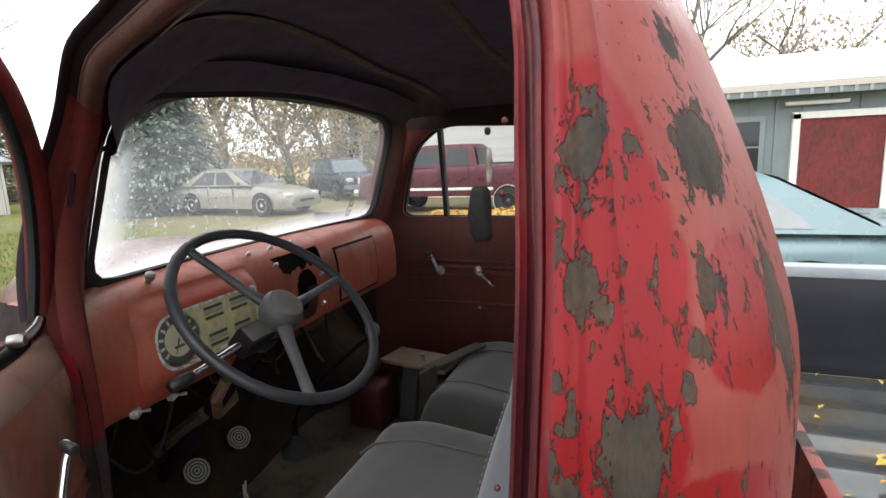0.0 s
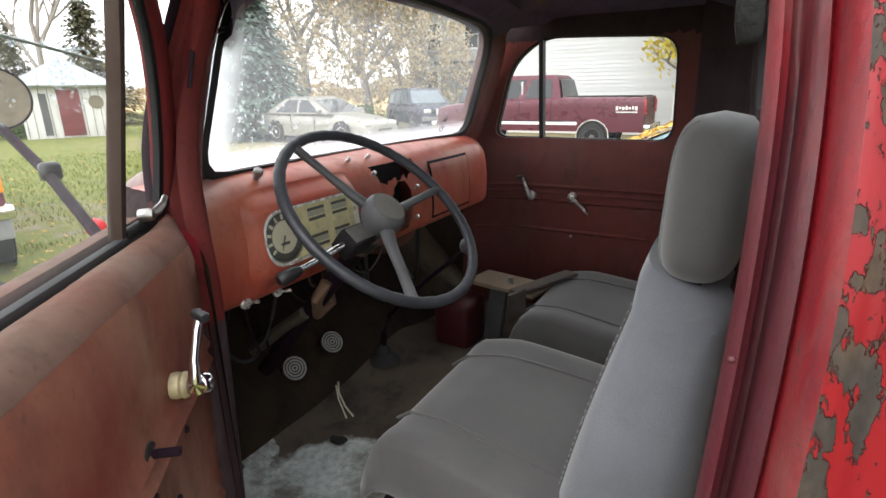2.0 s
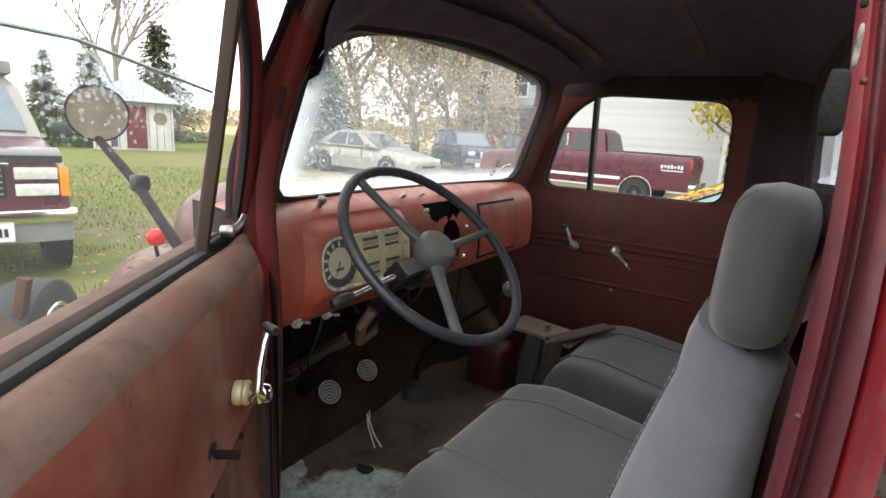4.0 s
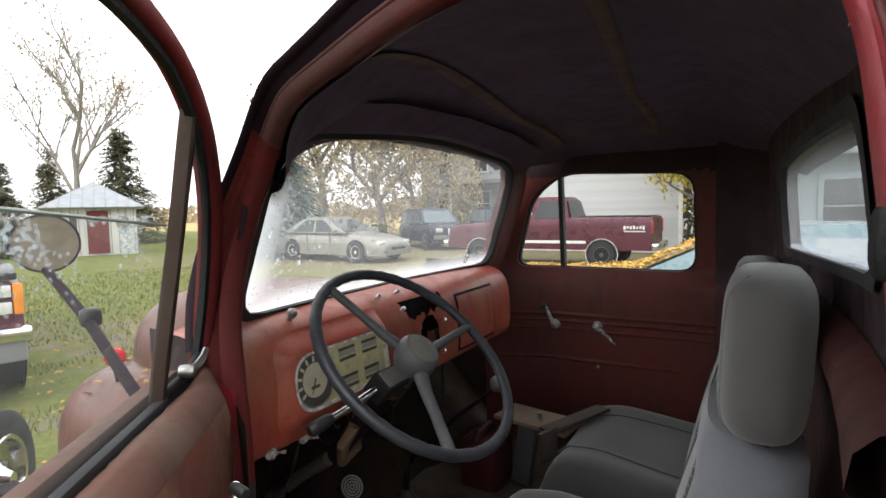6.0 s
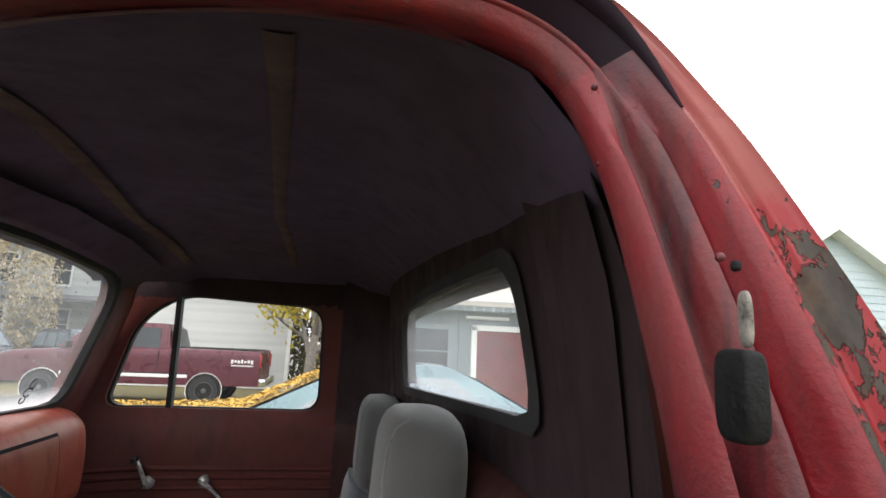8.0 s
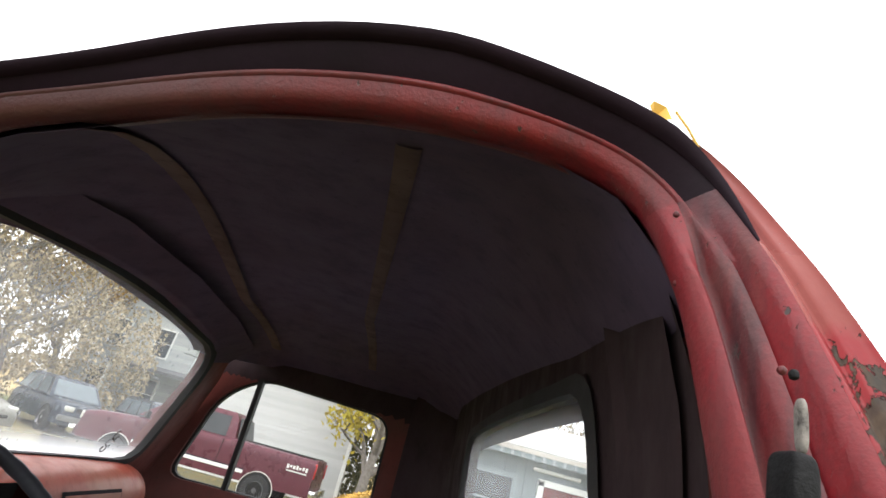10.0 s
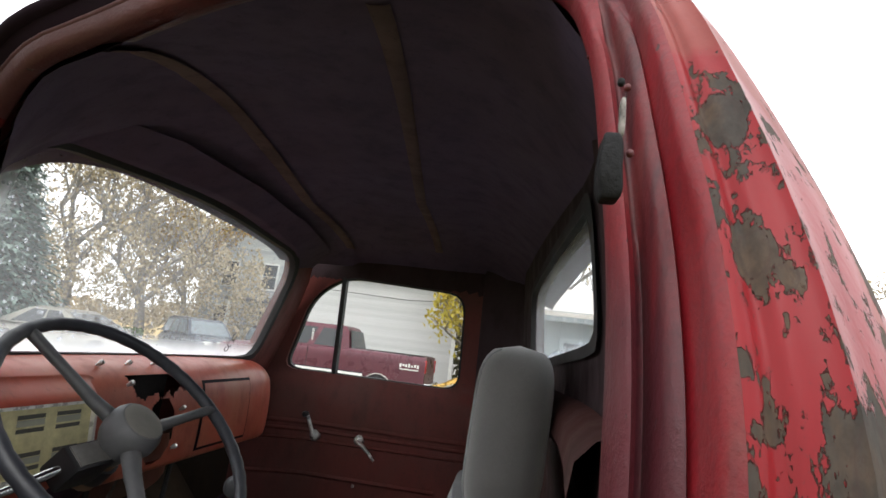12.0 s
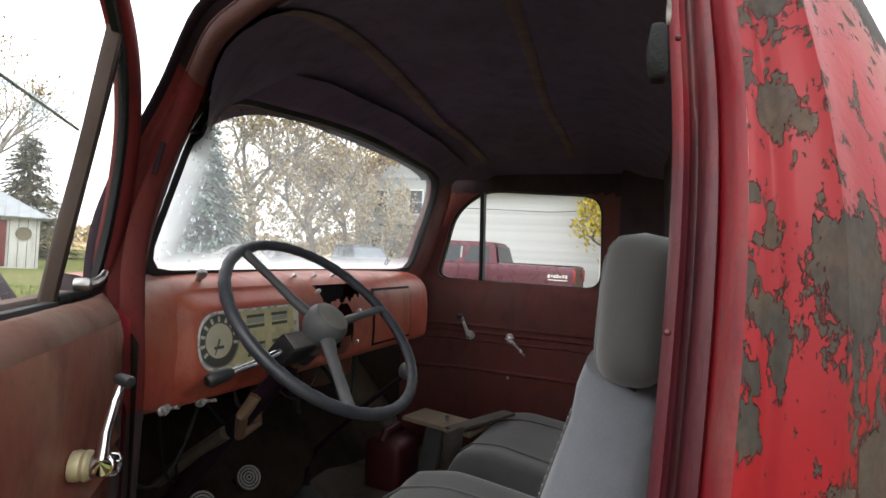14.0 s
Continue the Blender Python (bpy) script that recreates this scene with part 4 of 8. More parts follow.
# cab floor, toe board, firewall and rocker
def cab_floor_rows(x0, x1, n):
    rws = []
    for i in range(n + 1):
        x = x0 + (x1 - x0) * i / n
        z = 0.66 + max(0, (-0.30 - x)) * 1.05
        lo = -0.80 + 0.33 * min(1, max(0, -x / 0.66)) ** 0.9
        rws.append([(x, lo + (0.78 - lo) * j / 30, z + 0.004 * noise.noise((x * 6, j * 0.5, 1)) + (0.05 * math.exp(-((j - 16) / 4.0) ** 2))) for j in range(31)])
    return rws


floor_ob = part("cab_floor", Mesh().grid(cab_floor_rows(-0.33, 0.68, 18)), "dustfloor", truck, "dusty brown cab floor with worn patches", 50)
# toe board, firewall and kick panels hold the footwell shade in their colour
part("toe_board", Mesh().grid(cab_floor_rows(-0.66, -0.33, 6)), "gloom", truck, "toe board darkened for the footwell shade", 50)
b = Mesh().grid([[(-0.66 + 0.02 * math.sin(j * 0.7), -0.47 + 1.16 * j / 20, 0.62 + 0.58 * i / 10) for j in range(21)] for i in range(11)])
part("firewall", b, "gloom", truck, "firewall darkened for the shade under the dash", 50)
b = Mesh().box((0.29, -0.86, 0.635), (0.60, 0.12, 0.05))
part("door_sill", b, "jamb", truck, "worn red door sill", bevel=0.008)
for off, name, mat, lab in ((0.0, "kick_panel", "gloom", "kick panel darkened for the footwell shade"), (-0.012, "cowl_side", "pillar", "dull dark red cowl side")):
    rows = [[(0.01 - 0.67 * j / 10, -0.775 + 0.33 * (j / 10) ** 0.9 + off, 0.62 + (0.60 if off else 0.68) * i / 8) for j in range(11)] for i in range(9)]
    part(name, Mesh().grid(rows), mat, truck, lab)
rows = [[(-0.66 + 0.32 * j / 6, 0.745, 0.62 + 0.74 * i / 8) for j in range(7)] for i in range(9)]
part("kick_panel", Mesh().grid(rows), "gloom", truck, "kick panel darkened for the footwell shade")
# holes in the floor, with an uneven outline
def blot(cx, cy, rx, ry, seed, z, n=60):
    r = random.Random(seed)
    ph = [r.uniform(0, 6.28) for _ in range(6)]
    pts = []
    for i in range(n):
        a = 2 * math.pi * i / n
        k = 1 + sum(0.22 / (j + 1) * math.sin((j + 2) * a + ph[j]) for j in range(6))
        pts.append((cx + rx * k * math.cos(a), cy + ry * k * math.sin(a)))
    return plate(pts, lambda x, y, d: (x, y, z(x, y) + d), 0.002)


def floor_z(x, y):
    j = (y + 0.80) / 1.58 * 30
    return 0.66 + max(0, (-0.30 - x)) * 1.05 + 0.05 * math.exp(-((j - 16) / 4.0) ** 2) + 0.0035


part("floor_hole", blot(-0.04, -0.36, 0.022, 0.03, 5, lambda x, y: floor_z(x, y) + 0.003, 24), "void", floor_ob, "dark drain hole", 0)
part("floor_tear", blot(-0.20, -0.33, 0.03, 0.012, 6, lambda x, y: floor_z(x, y) + 0.003, 24), "void", floor_ob, "torn dark hole in the mat", 0)

# dashboard: rolled profile along the cab, with a torn radio opening
DY0, DY1 = -0.675, 0.62
PROF = spline([(-0.325, 1.372), (-0.285, 1.366), (-0.235, 1.350), (-0.202, 1.318), (-0.190, 1.275), (-0.186, 1.225), (-0.186, 1.17), (-0.192, 1.135), (-0.215, 1.122), (-0.25, 1.125)], 10)
NY = 330
rows = []
for i in range(NY + 1):
    y = DY0 + (DY1 - DY0) * i / NY
    endl = max(0, (-0.545 - y) / 0.22)
    endr = max(0, (y - 0.46) / 0.195)
    rows.append([(px + 0.11 * endl ** 2 * (1 if k > 12 else 0.6) - 0.05 * min(1, endr) ** 2.5 , y,
                  pz - 0.012 * endl ** 2 - 0.03 * (1 - math.cos(min(1, endr))) + 0.030 * endl * min(1, k / 50)) for k, (px, pz) in enumerate(PROF)])


def dash_pt(y, k):
    i = min(NY, max(0, round((y - DY0) / (DY1 - DY0) * NY)))
    return Vector(rows[i][2 * k])


dash_rows = rows
b = Mesh().grid(rows)
r = random.Random(11)
keep = []
for q in b.f:
    c = sum((Vector(b.v[i]) for i in q), Vector()) / 4
    edge_n = 0.016 * noise.noise((c.y * 38, 0.3, 0)) + 0.008 * noise.noise((c.y * 120, 2.3, 0)) + 0.012 * (c.y > 0.03)
    slot = -0.118 + (1.338 - c.z) * 0.5 < c.y < 0.078 + (c.z - 1.30) * 0.3 and 1.290 + edge_n < c.z < 1.337
    stem = -0.055 < c.y < 0.045 and 1.14 < c.z <= 1.30 and (c.y + 0.005) ** 2 / 0.0024 + (c.z - 1.215) ** 2 / 0.0052 < 1 + 0.25 * noise.noise((c.y * 50, c.z * 50, 5))
    if not (slot or stem):
        keep.append(q)
b.f = keep
dash = part("dashboard", b, "dash", truck, "faded orange-red metal dashboard with a torn radio opening", 55, weld=False)
part("radio_cavity", Mesh().box((-0.29, -0.04, 1.245), (0.08, 0.24, 0.20)), "void", dash, "dark empty radio cavity")
for y in (DY0 + 0.004, DY1 - 0.004):
    i = 0 if y < 0 else NY
    cap = [(p[0], y, p[2]) for p in dash_rows[i]] + [(-0.36, y, 1.125), (-0.36, y, 1.372)]
    # end caps coloured dark for the shade behind the dash
    part("dash_end", Mesh().add(cap, [tuple(range(len(cap)))]), "darkrear", dash, smooth=0, weld=False)
# glove box lid with its gap


def dash_patch(y0, y1, k0, k1, off, n=8):
    rws = []
    for i in range(n + 1):
        y = y0 + (y1 - y0) * i / n
        rws.append([dash_pt(y, k) + Vector((off, 0, off * 0.35)) for k in range(k0, k1 + 1)])
    return rws
part("glove_box_lid", Mesh().grid(dash_patch(0.155, 0.40, 16, 32, 0.004)), "dash", dash, "dented glove box lid", 60)
part("glove_box_gap", Mesh().grid(dash_patch(0.148, 0.407, 15, 33, 0.0015)), "rail", dash, "", 60)

# toggles, knobs and screws on the dash
def stud(name, at, d, r0, length, mat, label=""):
    b2 = Mesh().lathe([(0, r0 * 0.6), (length * 0.4, r0 * 0.6), (length * 0.45, r0), (length * 0.85, r0), (length, r0 * 0.6), (length, 0.0)], at, d, 12)
    return part(name, b2, mat, dash, label)


def toggle(at, d):
    b2 = Mesh().lathe([(0, 0.012), (0.005, 0.012), (0.007, 0.008), (0.012, 0.006)], at, d, 10)
    e = Vector(at) + Vector(d).normalized() * 0.008
    b2.tube([e, e + Vector(d).normalized() * 0.012 + Vector((0.0, 0.004, 0.002)), e + Vector(d).normalized() * 0.024 + Vector((0, 0.01, 0.004))], [0.0025, 0.003, 0.004], 8)
    return part("toggle_switch", b2, "polished", dash, "small chrome toggle switch")


stud("choke_knob", dash_pt(-0.455, 9), (0.6, 0, 0.9), 0.010, 0.026, "steel", "worn metal pull knob")
for y, k in ((-0.17, 9), (-0.12, 15), (-0.085, 9), (-0.20, 30), (0.00, 9), (0.05, 30), (0.06, 22)):
    stud("dash_screw", dash_pt(y, k), (0.8, 0, 0.5), 0.0055, 0.016, "polished")
toggle(dash_pt(-0.56, 36), (1, -0.1, 0.1))
toggle(dash_pt(-0.47, 38), (1, 0, 0))

# instrument cluster, set on the dash face
GC = Vector((-0.176, -0.375, 1.243))
gn = Vector((0.99, 0.0, 0.12)).normalized()
gu = Vector((0.0, 1.0, 0.0)).normalized()
gu = (gu - gn * gu.dot(gn)).normalized()
gv = gn.cross(gu)
if gv.z < 0:
    gv = -gv


def g3(u, v, d=0.0):
    return tuple(GC + gu * u + gv * v + gn * d)


HW, HH = 0.140, 0.052
shape = rounded([(-HW, -HH), (HW, -HH), (HW, HH), (-HW, HH)], [0.055, 0.010, 0.010, 0.055], 8)
cluster = part("gauge_panel", plate(shape, lambda u, v, d: g3(u, v, d - 0.004), 0.006), "cream", truck, "yellowed instrument panel with a round speedometer", 0)
part("bezel", ring(shape, [(p[0] * 1.038, p[1] * 1.10) for p in shape], lambda u, v, d: g3(u, v, 0.011 - d), 120, 2, 0.012), "bezel", cluster, "chrome bezel")


def swell(u, v):
    """The dash swells round the instruments and sinks back smoothly."""
    dx, dy = max(abs(u) - HW * 0.96, 0), max(abs(v) - HH * 0.92, 0)
    k = min(1, max(0, (math.hypot(dx, dy) - 0.008) / 0.050))
    return 0.0095 - 0.036 * k * k * (3 - 2 * k)


big = rounded([(-HW - 0.06, -HH - 0.050), (HW + 0.05, -HH - 0.050), (HW + 0.05, HH + 0.050), (-HW - 0.06, HH + 0.050)], [0.10, 0.05, 0.05, 0.10], 8)
part("housing", ring([(p[0] * 1.03, p[1] * 1.08) for p in shape], big, lambda u, v, d: g3(u, v, swell(u, v) - d), 140, 14), "dash", cluster, "", 80)
SP = (-0.087, 0.0)


def disc(cx, cy, r0, r1, d, n=40):
    rws = [[g3(cx + r * math.cos(2 * math.pi * i / n), cy + r * math.sin(2 * math.pi * i / n), d) for i in range(n)] for r in (r0, r1)]
    return Mesh().grid(rws, close_v=True)


part("speedometer_ring", disc(*SP, 0.033, 0.050, 0.0035), "dialdark", cluster, "", 0)
part("speedometer_rim", disc(*SP, 0.0495, 0.0525, 0.0045), "oldchrome", cluster, "", 0)
part("speedometer_dial", disc(*SP, 0.0005, 0.0335, 0.0040), "dial", cluster, "", 0)
for i in range(10):
    a = radians(215 - 25 * i)
    ca, sa = math.cos(a), math.sin(a)
    q = [g3(SP[0] + ca * rr_ - sa * w, SP[1] + sa * rr_ + ca * w, 0.0048) for rr_, w in ((0.036, -0.003), (0.047, -0.003), (0.047, 0.003), (0.036, 0.003))]
    part("speed_mark", Mesh().add(q, [(0, 1, 2, 3)]), "dialpale", cluster, "", 0)
q = [g3(SP[0] + u, SP[1] + v, 0.0055) for u, v in ((0.002, 0.002), (-0.012, -0.026), (-0.014, -0.025), (-0.002, 0.004))]
part("needle", Mesh().add(q, [(0, 1, 2, 3)]), "dialdark", cluster, "", 0)
q = [g3(SP[0] + u, SP[1] + v, 0.0050) for u, v in ((-0.014, -0.016), (0.010, -0.016), (0.010, -0.010), (-0.014, -0.010))]
part("odometer", Mesh().add(q, [(0, 1, 2, 3)]), "dialdark", cluster, "", 0)
for u0, v0 in ((0.010, 0.028), (0.085, 0.028), (0.010, -0.030), (0.085, -0.030)):
    for dv, h, mt in ((0.012, 0.0042, "dialdark"), (-0.009, 0.0042, "dialdark"), (0.003, 0.0062, "dialgrey")):
        q = [g3(u0 + u, v0 + dv + v, 0.0032) for u, v in ((-0.022, -h), (0.030, -h), (0.030, h * 0.6), (-0.022, h * 0.6))]
        part("gauge_bar", Mesh().add(q, [(0, 1, 2, 3)]), mt, cluster, "", 0)

# steering wheel, column and signal switch
WC = Vector((-0.010, -0.342, 1.284))
wn_ = Vector((0.67, -0.03, 0.74)).normalized()
wu = (Vector((0, 1, 0)) - wn_ * Vector((0, 1, 0)).dot(wn_)).normalized()
wv = wn_.cross(wu)
if wv.z < 0:
    wv = -wv
WR = 0.221


def w3(a, r_, d=0.0):
    return WC + (wu * math.cos(a) + wv * math.sin(a)) * r_ + wn_ * d


wheel = thing("steering_wheel", "dark three-spoke steering wheel with a worn grey hub", "steering wheel")
rows = []
for i in range(120):
    a = 2 * math.pi * i / 120
    knob = 0.0114 - 0.0009 * (i % 3 == 0)
    c = w3(a, WR)
    rad = (c - WC).normalized()
    rows.append([c + (rad * math.cos(2 * math.pi * k / 12) + wn_ * math.sin(2 * math.pi * k / 12)) * knob for k in range(12)])
part("rim", Mesh().grid(rows, close_u=True, close_v=True), "wheelblack", wheel, "", 70)
for a in (radians(112), radians(2), radians(238)):
    b = Mesh().tube([w3(a, 0.035, -0.012), w3(a, 0.08, -0.012), w3(a, 0.14, -0.006), w3(a, WR - 0.004, 0.0)], [0.016, 0.013, 0.011, 0.012], 10, flat=0.75)
    part("spoke", b, "hub", wheel, "", 60)
part("hub", Mesh().lathe([(-0.060, 0.024), (-0.045, 0.030), (-0.030, 0.040), (-0.012, 0.046), (0.006, 0.044), (0.016, 0.038), (0.018, 0.036)], WC, wn_, 28), "hub", wheel)
part("horn_button", Mesh().lathe([(0.014, 0.035), (0.019, 0.034), (0.022, 0.026), (0.022, 0.008), (0.021, 0.0)], WC, wn_, 28), plain("dusty_horn_button", (0.14, 0.135, 0.12), 0.6), wheel, "dusty grey horn button")
col = thing("steering_column", "grimy dark steering column with a brown collar", "steering column")
e = WC - wn_ * 0.055
part("collar", Mesh().lathe([(0, 0.022), (0.02, 0.026), (0.06, 0.026), (0.065, 0.021)], e, -wn_, 18), plain("brown_collar", (0.16, 0.09, 0.05), 0.6), col)
part("shaft", Mesh().tube([e - wn_ * 0.05, e - wn_ * 0.78], 0.021, 14), "rail", col)
b = Mesh().tube([e - wn_ * 0.17 + Vector((0, -0.03, 0)), e - wn_ * 0.20 + Vector((0, -0.045, -0.02)), e - wn_ * 0.24 + Vector((0, -0.02, -0.04)), e - wn_ * 0.24 + Vector((0, 0.03, -0.03)), e - wn_ * 0.19 + Vector((-0.05, 0.04, 0.02))], 0.013, 8)
part("column_clamp", b, plain("rusty_clamp", (0.13, 0.075, 0.045), 0.7), col)
b = Mesh().tube([e - wn_ * 0.30 + Vector((0, -0.02, 0)), (-0.35, -0.34, 0.95), (-0.47, -0.33, 0.86)], 0.016, 8)
part("pedal_linkage", b, "dustfloor", col)
sw = thing("turn_signal_switch", "black clamp-on turn signal switch with a chrome lever", "turn signal")
sc = WC - wn_ * 0.075 + Vector((0.01, -0.055, 0.005))
rot = Matrix(((wn_.x, wu.x, wv.x), (wn_.y, wu.y, wv.y), (wn_.z, wu.z, wv.z))).to_4x4()
part("housing", Mesh().box(sc, (0.05, 0.075, 0.045), rot), "black", sw, bevel=0.006)
part("clamp", Mesh().lathe([(-0.015, 0.030), (0.015, 0.030)], WC - wn_ * 0.085, wn_, 16), "black", sw)
tip = Vector((-0.085, -0.560, 1.200))
b = Mesh().tube([sc + Vector((0, -0.03, 0)), sc.lerp(tip, 0.5), sc.lerp(tip, 0.8)], [0.008, 0.0065, 0.0055], 10)
part("lever", b, "chrome", sw, "chrome lever")
part("lever_tip", Mesh().tube([sc.lerp(tip, 0.78), sc.lerp(tip, 0.84), sc.lerp(tip, 1.03), sc.lerp(tip, 1.06)], [0.008, 0.012, 0.013, 0.009], 12), "black", sw, "black plastic lever tip")
part("cap_plate", Mesh().box(sc + wn_ * 0.026, (0.004, 0.06, 0.035), rot), "steel", sw)

# pedals, hand brake, gear lever, wires
for px, py, pz in ((-0.376, -0.284, 0.806), (-0.380, -0.125, 0.812)):
    ped = thing("foot_pedal", "round rubber foot pedal with raised rings on a grimy arm", "pedal", "foot pedals")
    nrm = Vector((0.75, -0.25, 0.62)).normalized()
    o = Vector((px, py, pz))
    part("pad", Mesh().lathe([(-0.012, 0.030), (0, 0.034), (0.004, 0.033), (0.004, 0.0)], o, nrm, 24), "black", ped)
    for rr_ in (0.006, 0.014, 0.022, 0.030):
        part("ring", Mesh().lathe([(0.004, rr_ - 0.0022), (0.007, rr_ - 0.0018), (0.007, rr_ + 0.0018), (0.004, rr_ + 0.0022)], o, nrm, 24, False), M["pedalring"], ped)
    part("arm", Mesh().tube([o - nrm * 0.01, o + Vector((-0.08, 0, -0.03)), o + Vector((-0.20, 0.0, -0.02)), o + Vector((-0.27, 0, 0.05))], 0.010, 8), "rail", ped)
cab = thing("hanging_cables", "dark cables hanging loose below the dashboard", "cables")
rc = random.Random(77)
for k in range(9):
    y0 = -0.58 + 0.09 * k + rc.uniform(-0.03, 0.03)
    y1, dz = y0 + rc.uniform(-0.16, 0.16), rc.uniform(0.06, 0.20)
    x0 = rc.uniform(-0.30, -0.22)
    pts = spline([(x0, y0, 1.13), (x0 - 0.02, y0 * 0.7 + y1 * 0.3, 1.13 - dz * 0.8), (x0 - 0.05, y0 * 0.3 + y1 * 0.7, 1.13 - dz), (x0 - 0.16, y1, 1.13 - dz * 0.35), (-0.64, y1, 1.10 - dz * 0.2)], 6)
    part("cable", Mesh().tube(pts, rc.choice((0.003, 0.004, 0.006, 0.009)), 7), ("black", "rail", "rubber", "tape")[k % 4], cab)
shift = thing("gear_lever", "bent floor gear lever with a worn grey ball knob", "gear lever")
fx = (-0.30, 0.02)
part("rod", Mesh().tube([(fx[0], fx[1], floor_z(*fx)), (fx[0] + 0.005, fx[1], 0.80), (-0.27, 0.015, 0.86), (-0.12, 0.0, 1.01), (0.010, -0.016, 1.118)], [0.010, 0.009, 0.008, 0.007, 0.006], 10), "rail", shift)
part("knob", Mesh().blob((0.016, -0.018, 1.130), (0.020, 0.020, 0.022), 2), "hub", shift)
part("boot", Mesh().lathe([(0, 0.055), (0.02, 0.040), (0.03, 0.026), (0.04, 0.024), (0.05, 0.014), (0.055, 0.011)], (fx[0], fx[1], floor_z(*fx) - 0.01), (0, 0, 1), 20), "rubber", shift, "black rubber boot")
hb = thing("parking_brake_lever", "black parking brake lever beside the door pillar", "brake lever")
part("lever", Mesh().tube([(-0.22, -0.70, 1.08), (-0.21, -0.69, 0.98), (-0.20, -0.665, 0.88), (-0.17, -0.65, 0.82)], [0.011, 0.012, 0.012, 0.016], 10), "black", hb)
wire = thing("loose_wires", "two loose pale wires hanging over the floor", "wire")
part("wire", Mesh().tube([(-0.30, -0.20, 0.74), (-0.27, -0.235, 0.735), (-0.23, -0.26, 0.72), (-0.20, -0.265, 0.70)], 0.0025, 6), "dialpale", wire)
part("wire", Mesh().tube([(-0.30, -0.21, 0.735), (-0.26, -0.25, 0.728), (-0.21, -0.28, 0.70)], 0.0022, 6), "dialpale", wire)
stk = thing("peeling_sticker", "small dark squiggle of a peeled sticker on the windscreen", "sticker")
b = Mesh()
for k, (dy, dz, ry_, rz_) in enumerate(((0, 0, 0.014, 0.010), (0.004, 0.020, 0.010, 0.012), (-0.006, -0.018, 0.009, 0.008))):
    b.tube([Vector(ws3(0.405 + dy + ry_ * math.cos(a), 1.412 + dz + rz_ * math.sin(a), -0.001)) for a in [0.3 + k + 5.2 * i / 14 for i in range(15)]], 0.0014, 5)
part("scrap", b, "rubber", stk)
hk = thing("wiper_hook", "dark metal arm clipped to the windscreen pillar", "hook")
part("arm", Mesh().tube([(-0.128, -0.580, 1.618), (-0.118, -0.610, 1.612), (-0.104, -0.648, 1.602), (-0.100, -0.668, 1.580), (-0.100, -0.682, 1.53)], [0.007, 0.0065, 0.006, 0.005, 0.004], 8, flat=0.6), "rail", hk)

# heater can, board and strap in front of the passenger seat
can = thing("fuel_can", "red plastic fuel can standing on the cab floor", "fuel can")
zc = floor_z(-0.16, 0.30)
part("body", Mesh().blob((-0.17, 0.30, zc + 0.085), (0.065, 0.080, 0.085), 7, 12, 24), "canred", can)
part("handle", Mesh().tube([(-0.17, 0.22, zc + 0.165), (-0.17, 0.24, zc + 0.190), (-0.17, 0.33, zc + 0.190), (-0.17, 0.36, zc + 0.165)], 0.012, 8), "canred", can)
brd = thing("wooden_board", "worn brown board with a bolt standing in it", "board")
part("plank", Mesh().box((-0.03, 0.40, 0.878), (0.25, 0.15, 0.014), pose(0, 0, 0, -3, 2, -6)), "board", brd, bevel=0.003)
b = Mesh().lathe([(0, 0.012), (0.006, 0.012), (0.0061, 0.008), (0.026, 0.008), (0.026, 0)], (-0.02, 0.385, 0.882), (0, 0, 1), 8)
part("bolt", b, "steel", brd, "steel bolt")
part("leg", Mesh().box((-0.06, 0.355, 0.775), (0.060, 0.022, 0.20), pose(0, 0, 0, 0, 8, -6)), "hub", brd, "grey metal leg", bevel=0.003)

